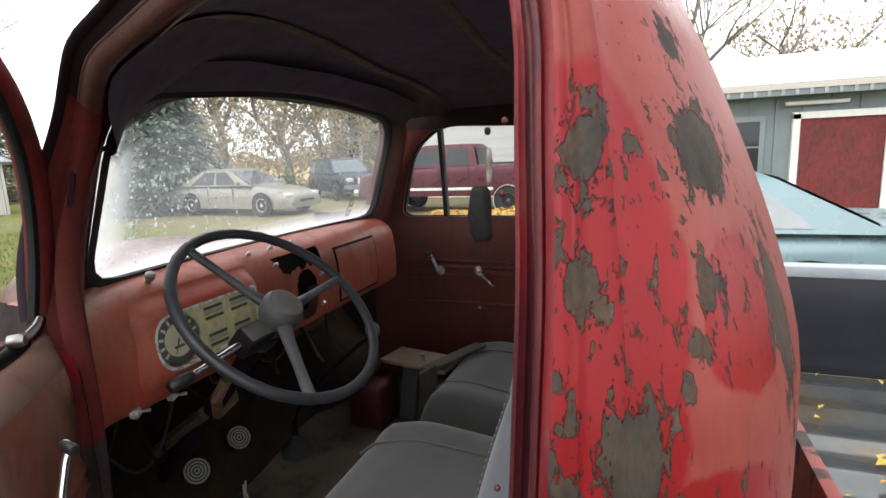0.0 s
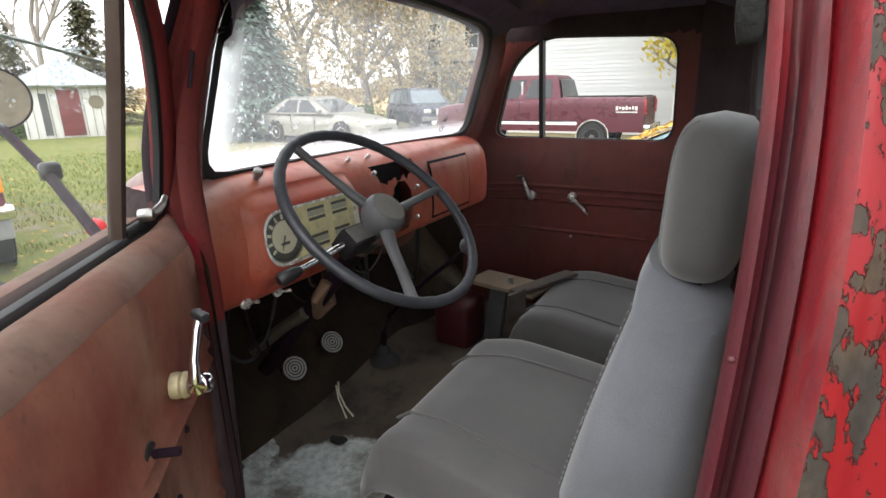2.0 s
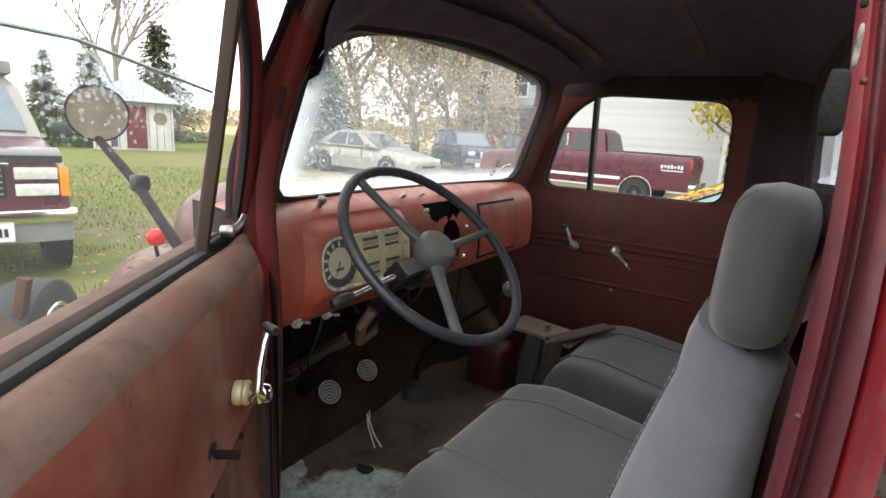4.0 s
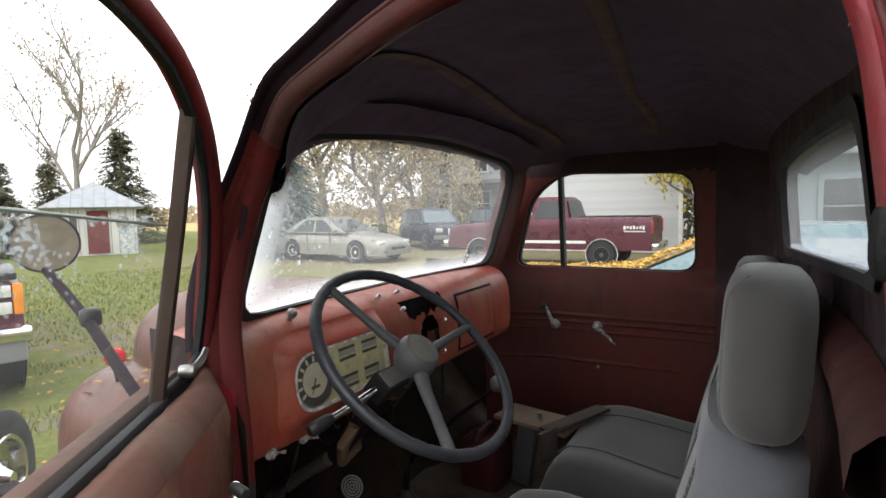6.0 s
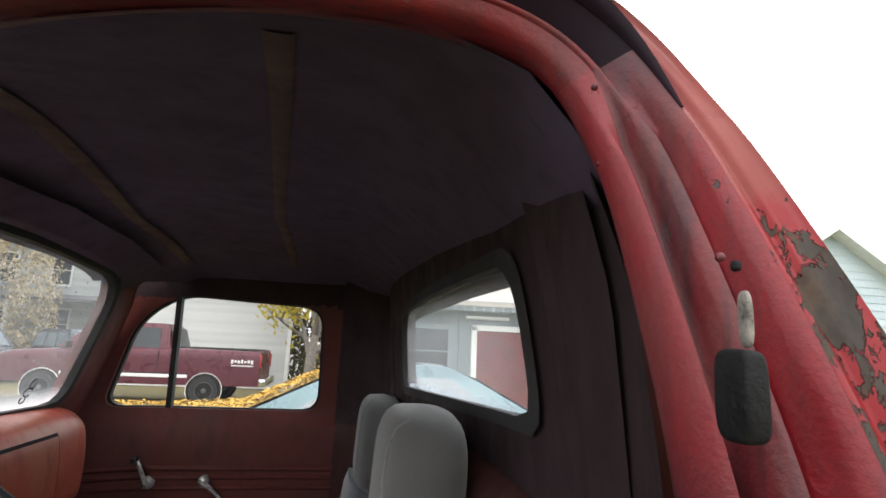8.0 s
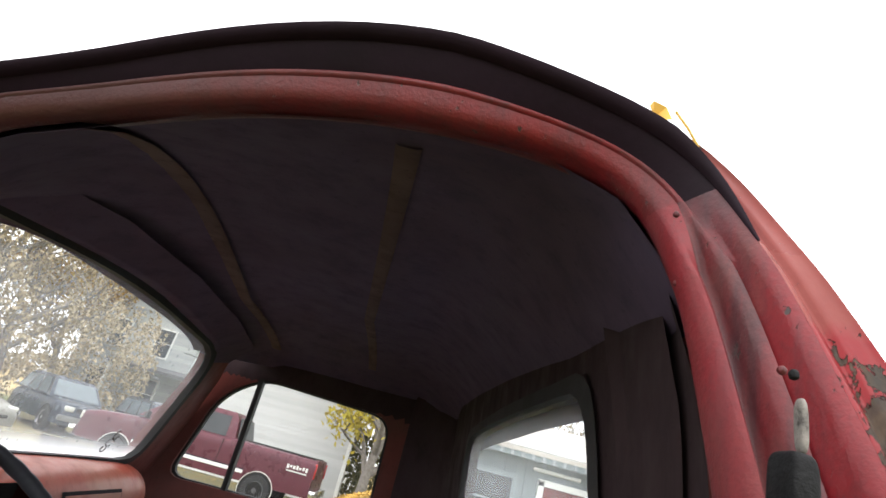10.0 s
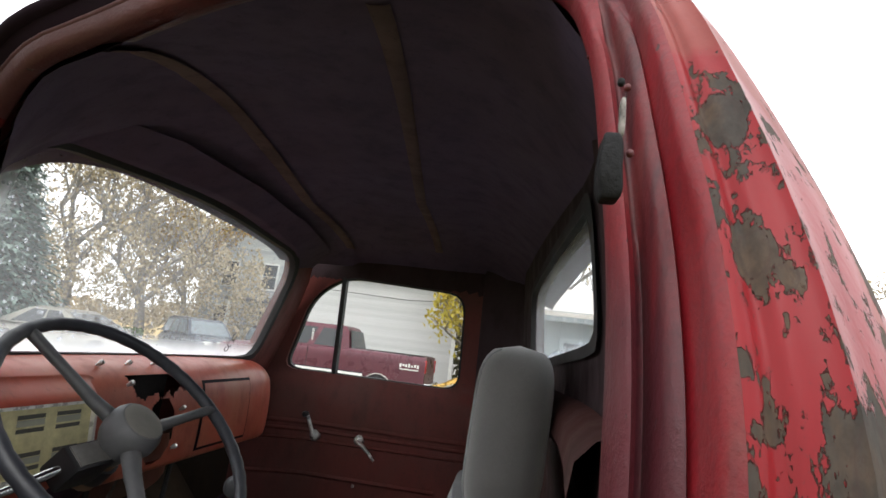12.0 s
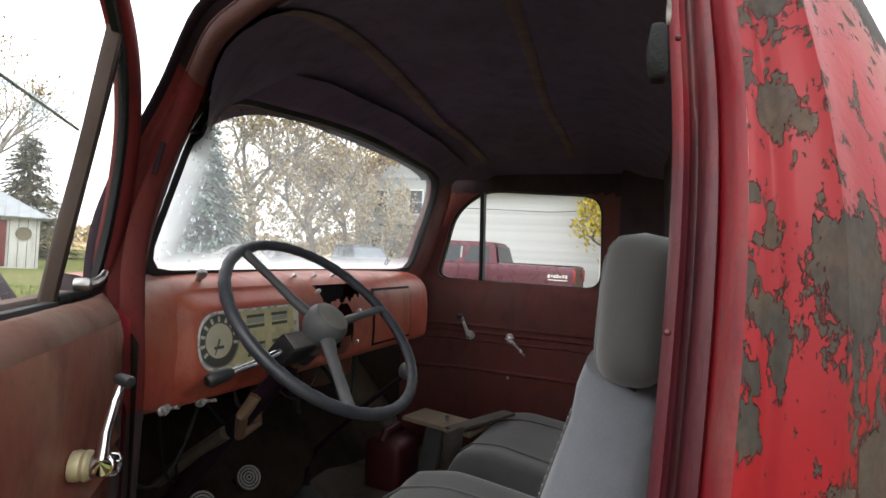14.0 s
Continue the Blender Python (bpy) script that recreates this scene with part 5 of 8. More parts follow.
# ---- bucket seats ----
def bucket_seat(m, group):
    s = thing("bucket_seat", "grey cloth bucket seat with a tall headrest", "car seat", group, m)
    # cushion: x forward edge at -0.20, local origin under the cushion middle on the floor
    rows = []
    for i in range(21):
        u = i / 20
        x = -0.195 + 0.43 * u
        top = 0.262 + 0.030 * math.sin(min(1, u * 2.2) * 1.57) - 0.055 * max(0, u - 0.35)
        wid = 0.245 - 0.030 * (1 - u) ** 3 * 1.0
        row = []
        drop = 0.10 * max(0, 1 - u / 0.16) ** 2
        for j in range(29):
            a = 2 * math.pi * j / 29
            ca, sa = math.cos(a), math.sin(a)
            y = wid * math.copysign(abs(ca) ** 0.45, ca)
            zz = math.copysign(abs(sa) ** 0.55, sa)
            bol = 0.022 * max(0, (abs(y) / wid - 0.62) / 0.38) * (1 if sa > 0 else 0)
            z = (top - drop + bol - 0.045) + 0.045 * zz if sa > 0 else (top - drop - 0.045) + zz * (top - drop - 0.045 - 0.12)
            row.append((x, y, z))
        rows.append(row)
    cu = part("cushion", Mesh().grid(rows, close_v=True, cap=True), "seat", s, "", 60)
    for yy in (-0.155, 0.155):
        pts = [(-0.17 + 0.37 * k / 10, yy * (1 - 0.25 * (1 - k / 10) ** 2), 0.262 + 0.030 * math.sin(min(1, (0.05 + 0.87 * k / 10) * 2.2) * 1.57) - 0.055 * max(0, 0.05 + 0.87 * k / 10 - 0.35) - (0.02 if k == 0 else 0.0) + 0.001) for k in range(11)]
        part("piping", Mesh().tube(pts, 0.0035, 6), "seat", cu, "", 60)
    # backrest: lofted up a leaning spine
    rows = []
    for i in range(25):
        u = i / 24
        z = 0.20 + 0.400 * u
        x = 0.262 + 0.056 * u - 0.006 * math.sin(u * math.pi)
        wid = 0.245 - 0.135 * max(0, (u - 0.35) / 0.65) ** 1.6
        dep = 0.108 - 0.046 * u
        row = []
        for j in range(33):
            a = 2 * math.pi * j / 33
            ca, sa = math.cos(a), math.sin(a)
            y = wid * math.copysign(abs(sa) ** 0.55, sa)
            d = math.copysign(abs(ca) ** 0.6, ca)
            bol = -0.014 * max(0, (abs(y) / wid - 0.55) / 0.45) ** 1.3 * (1 if ca < 0 else 0) * (1 - 0.4 * u)
            row.append((x + dep * d + bol, y, z + (-0.03 * d if u > 0.9 else 0)))
        rows.append(row)
    bk = part("backrest", Mesh().grid(rows, close_v=True, cap=True), "seatside", s, "light grey backrest sides", 60)
    for yy in (-1, 1):
        pts = []
        for i in range(2, 24):
            u = i / 24
            wid = 0.245 - 0.135 * max(0, (u - 0.35) / 0.65) ** 1.6
            x = 0.262 + 0.056 * u - 0.006 * math.sin(u * math.pi)
            pts.append((x - (0.108 - 0.046 * u) * 0.908 - 0.004, yy * wid * 0.70, 0.20 + 0.400 * u))
        part("seam", Mesh().tube(pts, 0.0022, 6), "seat", bk, "", 60)
        z = Mesh()
        for k in range(len(pts) * 3):
            t = k / 3
            i = min(len(pts) - 2, int(t))
            p = Vector(pts[i]).lerp(Vector(pts[i + 1]), t - i)
            z.box(p + Vector((-0.0015, yy * 0.003 * (1 if k % 2 else -1), 0)), (0.002, 0.006, 0.0022))
        part("stitching", z, "stitch", bk, "", 0)["kind"] = "stuff"
    # headrest: tall rounded block
    rows = []
    for i in range(27):
        u = -1 + 2 * i / 26
        z = 0.712 + 0.118 * u
        k = (1 - abs(u) ** 5) ** 0.36 if abs(u) < 1 else 0.0
        k = max(k, 0.02)
        wid, dep = 0.138 * k, 0.056 * k
        x = 0.326 + 0.006 * u
        rows.append([(x + dep * math.copysign(abs(math.cos(a)) ** 0.75, math.cos(a)), wid * math.copysign(abs(math.sin(a)) ** 0.7, math.sin(a)), z) for a in [2 * math.pi * j / 32 for j in range(32)]])
    hr = part("headrest", Mesh().grid(rows, close_v=True, cap=True), "seat", s, "", 70)
    for yy in (-0.082, 0.082):
        pts = []
        for i in range(21):
            u = -0.92 + 1.84 * i / 20
            k = (1 - abs(u) ** 5) ** 0.36
            sa = min(1, abs(yy) / (0.138 * k) if k > 0.63 else 1)
            ca = math.sqrt(max(0, 1 - (sa ** (1 / 0.7)) ** 2))
            pts.append((0.326 + 0.006 * u - 0.056 * k * ca ** 0.75 - 0.0005, math.copysign(0.138 * k * sa, yy), 0.712 + 0.118 * u))
        part("seam", Mesh().tube(pts, 0.0022, 6), "stitch", hr, "", 60)
    part("headrest_base", Mesh().box((0.302, 0, 0.590), (0.06, 0.16, 0.04)), "rubber", s, bevel=0.01)
    part("seat_base", Mesh().box((0.02, 0, 0.06), (0.36, 0.40, 0.13)), "rail", s, bevel=0.01)
    return s


bucket_seat(pose(0.250, -0.345, 0.655), "bucket seats")
bucket_seat(pose(0.250, 0.37, 0.605), "bucket seats")
strap = thing("cloth_strap", "dusty brown strap lying over the passenger seat's front corner", "strap")
part("strap_top", Mesh().box((0.095, 0.395, 0.905), (0.055, 0.26, 0.010), pose(0, 0, 0, 3, -4, -28)), "tape", strap, bevel=0.003)
part("strap_drop", Mesh().box((0.045, 0.275, 0.860), (0.012, 0.07, 0.10), pose(0, 0, 0, 8, 10, -28)), "tape", strap, bevel=0.003)

# ---- driver's door, swung open about its front hinge ----
HINGE, SWING = Vector((-0.12, -0.76, 0.02)), -52.0
DM = Matrix.Translation(HINGE) @ pose(0, 0, 0, 0, 0, SWING)
ddoor = thing("driver_door", "open red pickup door with brown, dusty inner panel and lowered glass", "vehicle door", "", DM)
# local: x along the door from the hinge, y towards the cab, z up
DX0, DLEN = 0.010, 0.68


def front_of(z):
    """Front edge of the door: its upper corner reaches forward to the vent frame."""
    return float(np.interp(z, (1.0, 1.16, 1.24, 1.33), (0.010, 0.010, -0.015, -0.075)))


def toward_hinge(x, y):
    return y * (1 if x > 0.06 else max(0.12, (x + 0.09) / 0.15))


# ribs run down towards the rear
rows = []
for i in range(49):
    row = []
    for z, y in [(0.62, 0.055), (0.70, 0.062), (0.90, 0.064), (0.914, 0.071), (0.930, 0.064), (0.940, 0.070), (0.956, 0.064), (1.02, 0.065), (1.10, 0.064), (1.112, 0.073), (1.128, 0.065), (1.137, 0.072),
                 (1.152, 0.065), (1.19, 0.066), (1.24, 0.067), (1.285, 0.066), (1.305, 0.062)]:
        u = i / 48
        x = front_of(z) + (DLEN - front_of(z)) * u
        sag = 0.075 * max(0, 1 - abs(z - 1.03) / 0.22) ** 0.5 * (0.45 - min(0.75, u)) if 0.8 < z < 1.24 else 0
        row.append((x, toward_hinge(x, y + 0.003 * noise.noise((x * 4, z * 5, 3)) + 0.0015 * noise.noise((x * 16, z * 18, 7))), z + sag))
    rows.append(row)
part("inner_panel", Mesh().grid(rows), "doorred", ddoor, "brownish red inner door panel with pressed ribs", 50)
rows = []
for i in range(61):
    row = []
    for k, (z, y) in enumerate(((1.302, 0.0625), (1.312, 0.059), (1.324, 0.050), (1.332, 0.036), (1.332, 0.026), (1.326, 0.014))):
        x = front_of(1.33) + (DLEN - front_of(1.33)) * i / 60
        rag = (0.006 * noise.noise((x * 30, 1, 3)) + 0.005 * noise.noise((x * 85, 2, 3))) if k > 2 else 0
        row.append((x, toward_hinge(x, y + rag + 0.002 * noise.noise((x * 10, z * 5, 3))), z + rag * 0.5))
    rows.append(row)
part("door_top", Mesh().grid(rows), "sillcap", ddoor, "dusty grey-brown top of the door", 60)
rows = [[(x, y, z) for z, y in [(0.62, -0.045), (0.9, -0.058), (1.2, -0.055), (1.30, -0.046), (1.325, -0.030), (1.325, -0.012)]] for x in [DX0 + (DLEN - DX0) * i / 16 for i in range(17)]]
part("outer_skin", Mesh().grid(rows), "paint", ddoor, "flaking red door skin", 50)
for x in (DX0, DLEN):
    pts = [(0.62, -0.045), (0.9, -0.058), (1.2, -0.055), (1.30, -0.046), (1.325, -0.030), (1.325, 0.03), (1.30, 0.060), (1.20, 0.066), (0.70, 0.062), (0.62, 0.055)]
    part("door_edge", Mesh().add([(x, y, z) for z, y in pts], [tuple(range(len(pts)))]), "jamb", ddoor, smooth=0, weld=False)
part("sill_rubber", Mesh().box(((DX0 + DLEN) / 2, 0.006, 1.326), (DLEN - DX0, 0.012, 0.016)), "rubber", ddoor, "black window sweep rubber", bevel=0.003)
part("sill_outer", Mesh().box(((DX0 + DLEN) / 2, -0.022, 1.330), (DLEN - DX0, 0.020, 0.014)), "sillcap", ddoor, "dull outer window sill", bevel=0.003)
# window frame: follows the door opening
LEAN = 0.12
fr = spline([(-0.070, 1.325), (-0.080, 1.42), (-0.070, 1.52), (-0.038, 1.60), (0.03, 1.675), (0.13, 1.725), (0.26, 1.748), (0.42, 1.748), (0.55, 1.728), (0.632, 1.67), (0.664, 1.58), (0.670, 1.45), (0.670, 1.325)], 6)
rows = []
for q, nrm in along(fr):
    wide = 1.0 + 0.7 * max(0, 1 - max(0, q[0] + 0.05) / 0.20)
    rows.append([(q[0] + nrm[0] * o * wide, y + LEAN * max(0, q[1] - 1.33), q[1] + nrm[1] * o * wide) for o, y in [(-0.024, -0.009), (-0.026, 0.0), (-0.024, 0.009), (-0.020, 0.014), (-0.008, 0.016), (-0.003, 0.014), (-0.003, -0.010), (0.002, -0.012), (-0.010, -0.015), (-0.022, -0.013)]])
part("window_frame", Mesh().grid(rows, close_v=True), "pillar", ddoor, "worn dark red window frame", 60)
rows = []
for q, nrm in along(fr):
    wide = 1.0 + 0.7 * max(0, 1 - max(0, q[0] + 0.05) / 0.20)
    rows.append([(q[0] + nrm[0] * o * wide, y + LEAN * max(0, q[1] - 1.33), q[1] + nrm[1] * o * wide) for o, y in [(-0.024, -0.007), (-0.031, -0.004), (-0.031, 0.005), (-0.024, 0.007)]])
part("frame_rubber", Mesh().grid(rows, close_v=True), "striker", ddoor, "black frame rubber")
# vent post, vent glass and latch
VP0, VP1 = (0.122, 1.325), (0.078, 1.700)
b = Mesh().grid([[(VP0[0] + (VP1[0] - VP0[0]) * k + dx + 0.002 * math.sin(k * 9), LEAN * 0.37 * k + dy, 1.325 + 0.375 * k) for dx, dy in ((-0.006, -0.006), (0.005, -0.007), (0.007, 0.0), (0.005, 0.009), (-0.003, 0.010), (-0.007, 0.005))] for k in [0, 0.1, 0.2, 0.3, 0.4, 0.5, 0.6, 0.7, 0.8, 0.9, 1.0]], close_v=True, cap=True)
part("vent_post", b, "postbrown", ddoor, "weathered brown vent window post")
part("post_rubber", Mesh().tube([(VP0[0] - 0.011, 0.006, 1.34), (VP1[0] - 0.011, 0.006 + LEAN * 0.36, 1.69)], 0.0035, 8), "striker", ddoor, "black vent seal")
vent = [(x + 0.034, z) for x, z in fr if x < VP1[0] and z < 1.685]
vent = vent + [(VP1[0] - 0.004, 1.685), (VP0[0] - 0.002, 1.338), (vent[0][0], 1.338)]
vg = part("vent_glass", Mesh().add([(x, 0.004 + LEAN * max(0, z - 1.33), z) for x, z in vent], [tuple(range(len(vent)))]), "sidepane", ddoor, "clear vent pane", 0, weld=False)
vg.visible_shadow = False
part("vent_sill", Mesh().tube([(-0.045, 0.006, 1.352), (-0.01, 0.006, 1.338), (0.05, 0.006, 1.334), (0.115, 0.006, 1.334)], [0.010, 0.009, 0.008, 0.008], 10), "striker", ddoor, "black rubber under the vent pane")
b = Mesh().lathe([(0, 0.008), (0.012, 0.009), (0.018, 0.007), (0.020, 0.0)], (0.066, 0.010, 1.350), (0, 1, 0), 14)
b.tube([(0.066, 0.022, 1.350), (0.046, 0.025, 1.351), (0.024, 0.026, 1.356), (0.010, 0.026, 1.364)], [0.007, 0.006, 0.005, 0.004], 8)
part("vent_latch", b, "oldchrome", ddoor, "worn chrome vent latch")
# glass half wound down, wet along the top
GT = 1.555
gpoly = [(0.124, 1.30), (DLEN - 0.03, 1.30), (DLEN - 0.02, GT - 0.01), (0.40, GT), (0.104, GT - 0.02)]
dg = part("door_glass", Mesh().add([(x, -0.006 + LEAN * max(0, z - 1.33), z) for x, z in gpoly], [tuple(range(len(gpoly)))]), "doorpane", ddoor, "wet door glass wound half down", 0, weld=False)
dg.visible_shadow = False
b = Mesh()
r = random.Random(21)
for i in range(1300):
    x = r.uniform(0.14, DLEN - 0.03)
    z = GT - 0.006 - abs(r.gauss(0, 0.026))
    if z < GT - 0.085 or noise.noise((x * 14, z * 20, 0)) < -0.15:
        continue
    q = r.uniform(0.0006, 0.0019)
    b.blob((x, -0.007 + LEAN * max(0, z - 1.33), z), (q, 0.0016, q * r.uniform(1, 1.5)), 2, 4, 7)
ob = part("rain", b, "paledrop", dg, "rain drops", 60)
ob.visible_shadow, ob["kind"] = False, "stuff"
part("glass_edge", Mesh().tube([(0.110, -0.006 + LEAN * (GT - 0.02 - 1.33), GT - 0.018), (0.40, -0.006 + LEAN * (GT - 1.33), GT), (DLEN - 0.022, -0.006 + LEAN * (GT - 0.01 - 1.33), GT - 0.010)], 0.0018, 6), plain("glass_edge", (0.30, 0.36, 0.33), 0.3, var=0.1), dg, "greenish ground glass edge")
# crank with a yellowed collar, latch pull
CR = Vector((0.206, 0.066, 1.175))
crk = part("window_crank", Mesh().lathe([(0.018, 0.012), (0.034, 0.013), (0.042, 0.011), (0.046, 0.006), (0.047, 0)], CR, (0, 1, 0), 18)
           .tube([CR + Vector((-0.004, 0.030, 0.0)), CR + Vector((0.016, 0.032, 0.003)), CR + Vector((0.026, 0.034, 0.018)), CR + Vector((0.022, 0.036, 0.042)), CR + Vector((0.006, 0.038, 0.068)), CR + Vector((0.000, 0.040, 0.084)), CR + Vector((0.004, 0.041, 0.092))], [0.010, 0.0085, 0.007, 0.0055, 0.0055, 0.0055, 0.005], 12), "chrome", ddoor, "chrome window crank")
part("collar", Mesh().lathe([(0, 0.015), (0.006, 0.016), (0.010, 0.0145), (0.014, 0.016), (0.018, 0.0145), (0.020, 0.011)], CR, (0, 1, 0), 18), "brass", crk, "yellowed plastic collar")
part("knob", Mesh().lathe([(-0.004, 0.004), (0.002, 0.006), (0.020, 0.0065), (0.024, 0.005), (0.025, 0)], CR + Vector((0.006, 0.040, 0.091)), (0.75, 0.66, 0), 14), "black", crk, "black crank knob")
part("latch_shaft", Mesh().box((0.290, 0.080, 1.145), (0.008, 0.032, 0.008)), "rail", ddoor, "bare square latch shaft", bevel=0.002)
part("latch_hole", Mesh().lathe([(0, 0.014), (0.002, 0.013), (0.002, 0)], (0.290, 0.0655, 1.145), (0, 1, 0), 12), "void", ddoor)
for x, z in ((0.19, 1.105), (0.30, 1.10), (0.245, 1.05), (0.30, 1.02), (0.36, 0.99), (0.42, 1.13)):
    part("screw", Mesh().lathe([(0, 0.005), (0.003, 0.004), (0.004, 0)], (x, 0.066, z), (0, 1, 0), 8), "rail", ddoor)

# mirror on its arm, fixed to the hinge
mir = thing("side_mirror", "round weathered door mirror on a long dark arm", "mirror")
MB, MC = Vector((-0.165, -0.795, 1.295)), Vector((-0.63, -0.705, 1.520))
part("arm", Mesh().tube([MB, MB.lerp(MC, 0.5) + Vector((0, -0.004, -0.005)), MC + Vector((-0.01, 0.0, -0.05)), MC + Vector((-0.014, 0, 0))], 0.0085, 10), "rail", mir)
part("clamp", Mesh().blob(MB.lerp(MC, 0.48), (0.013, 0.015, 0.016), 4, 8, 12), "black", mir)
mn = Vector((0.90, -0.42, 0.0)).normalized()
part("shell", Mesh().lathe([(-0.024, 0.010), (-0.020, 0.038), (-0.010, 0.053), (0.0, 0.057), (0.004, 0.056)], MC, mn, 30), "mirrorback", mir, "")
part("mirror_face", Mesh().lathe([(0.003, 0.054), (0.0035, 0.0)], MC, mn, 30, False), plain("tarnished_mirror", (0.17, 0.145, 0.10), 0.42, 0.35, 0.4, 30, 0.2), mir, "tarnished brownish mirror face")
part("mirror_rim", Mesh().lathe([(0.002, 0.057), (0.006, 0.0575), (0.006, 0.0535), (0.003, 0.0535)], MC, mn, 30, False), "rail", mir)

# latch striker and bolts on the rear jamb
st = thing("door_striker", "thick black rubber-coated door striker on the rear pillar", "striker")
sx, sy = 0.602, -0.935
b = Mesh().blob((sx - 0.002, sy + 0.003, 1.550), (0.005, 0.0085, 0.0155), 5, 24, 32)
b.v = [tuple(Vector(p) + Vector((1, 1, 0.4)) * 0.003 * noise.noise(Vector(p) * 55)) for p in b.v]
part("block", b, "striker", st)
part("plate", Mesh().blob((sx + 0.003, sy + 0.005, 1.576), (0.0014, 0.0030, 0.010), 3.2, 14, 18), plain("scraped_metal", (0.24, 0.22, 0.20), 0.7, 0.2, 0.9, 160, 0.9, 320), st, "scraped bare metal plate")
part("stud", Mesh().blob((0.604, -0.928, 1.595), (0.0017, 0.0019, 0.0021), 2.5, 8, 12), "striker", st, "dark stud")
for z, dy in ((1.665, 0.002), (1.70, -0.03), (1.601, -0.052), (1.561, -0.052), (1.40, -0.05), (1.30, -0.05)):
    part("bolt", Mesh().blob((float(np.interp(z, (1.40, 1.60, 1.67, 1.70), (0.612, 0.610, 0.598, 0.588))), side_y(0.60, z) + dy, z), (0.002, 0.002, 0.002), 2, 6, 10), "channel", st)

# front fender with marker lamp (seen through the door glass)
part("front_fender", Mesh().blob((-1.37, 0.06, 0.60), (0.62, 0.33, 0.395), 2.7, 24, 48), "fender", truck, "dull red front fender strewn with leaves", 60)
hood = part("hood", Mesh().blob((-1.16, 0.40, 0.90), (0.62, 0.46, 0.375), 3.4, 24, 48), "fender", truck, "dull red hood", 60)
rows = []
for i in range(13):
    x = -0.315 - 0.42 * i / 12
    w, z = 0.665 - 0.20 * (i / 12) ** 1.2, 1.352 - 0.13 * (i / 12) ** 1.1
    rows.append([(x, sd * (w - a), z - d) for sd, a, d in ((-1, 0, 0.20), (-1, 0.0, 0.08), (-1, 0.012, 0.035), (-1, 0.04, 0.010), (-1, 0.10, 0.0), (-1, 0.35, -0.004), (1, 0.35, -0.004), (1, 0.10, 0.0), (1, 0.04, 0.010), (1, 0.012, 0.035), (1, 0.0, 0.08), (1, 0, 0.20))])
part("cowl", Mesh().grid(rows), "fender", truck, "dull red cowl below the windscreen", 60)
part("hood_seam", Mesh().tube([(-0.62, -0.035, 0.86), (-0.80, -0.052, 0.93), (-1.10, -0.060, 0.965), (-1.50, -0.052, 0.945), (-1.72, 0.02, 0.90)], 0.007, 8), "void", hood, "dark gap between hood and fender")
lamp = thing("marker_lamp", "round red marker lamp on the front fender", "lamp")
LC = Vector((-1.48, -0.145, 1.05))
part("lens", Mesh().lathe([(0, 0.030), (0.010, 0.036), (0.022, 0.032), (0.030, 0.018), (0.032, 0)], LC, (0.9, -0.42, 0.05), 22), "lamp_red", lamp, "red lens")
part("bowl", Mesh().lathe([(-0.03, 0.006), (-0.026, 0.022), (-0.012, 0.033), (0.0, 0.036)], LC, (0.9, -0.42, 0.05), 22), "fender", lamp)
part("stem", Mesh().tube([LC + Vector((-0.01, 0, -0.03)), LC + Vector((-0.01, 0.02, -0.16))], 0.008, 8), "rail", lamp)

# load bed behind the cab
rows = []
for i in range(2):
    row = []
    for k in range(46):
        y = -0.74 + 1.44 * k / 45
        row.append((0.93 + 1.9 * i, y, 0.842 + (0.010 if k % 5 in (1, 2) else 0.0)))
    rows.append(row)
bed = part("bed_floor", Mesh().grid(rows), plain("wet_bed_metal", (0.13, 0.14, 0.14), 0.16, 0.5, 0.4, 5, 0.15, 40, tint=(0.20, 0.13, 0.05)), truck, "wet ribbed load bed floor with rust and leaves", 30)
part("bed_side", Mesh().box((1.88, 0.72, 1.0), (1.9, 0.03, 0.32)), plain("navy_bed_side", (0.012, 0.014, 0.024), 0.35, var=0.3), truck, "dark navy inside of the bed side", bevel=0.006)
part("bed_rail", Mesh().box((1.88, 0.725, 1.178), (1.92, 0.07, 0.036)), plain("pale_bed_rail", (0.34, 0.38, 0.42), 0.4, var=0.2), truck, "pale top rail of the bed", bevel=0.008)
part("bed_front", Mesh().box((0.925, 0.0, 0.98), (0.02, 1.46, 0.30)), "paint", truck, bevel=0.004)
part("bed_side", Mesh().box((1.88, -0.76, 0.98), (1.9, 0.03, 0.30)), "paint", truck, "red outer bed side", bevel=0.006)

# wheels and frame that carry the pickup
def road_wheel(parent, x, y, r, w, rim="steel"):
    t = part("wheel", Mesh().lathe([(-w / 2, r * 0.62), (-w / 2, r * 0.93), (-w * 0.36, r), (w * 0.36, r), (w / 2, r * 0.93), (w / 2, r * 0.62)], (x, y, r), (0, 1, 0), 28, False), "rubber", parent, "black tyre")
    part("rim", Mesh().lathe([(-w * 0.44, r * 0.63), (-w * 0.47, r * 0.58), (-w * 0.30, r * 0.50), (-w * 0.36, r * 0.22), (-w * 0.42, r * 0.16), (-w * 0.42, 0.0)] if y < 0 else [(w * 0.44, r * 0.63), (w * 0.47, r * 0.58), (w * 0.30, r * 0.50), (w * 0.36, r * 0.22), (w * 0.42, r * 0.16), (w * 0.42, 0.0)], (x, y, r), (0, 1, 0), 20, False), rim, t)
    return t


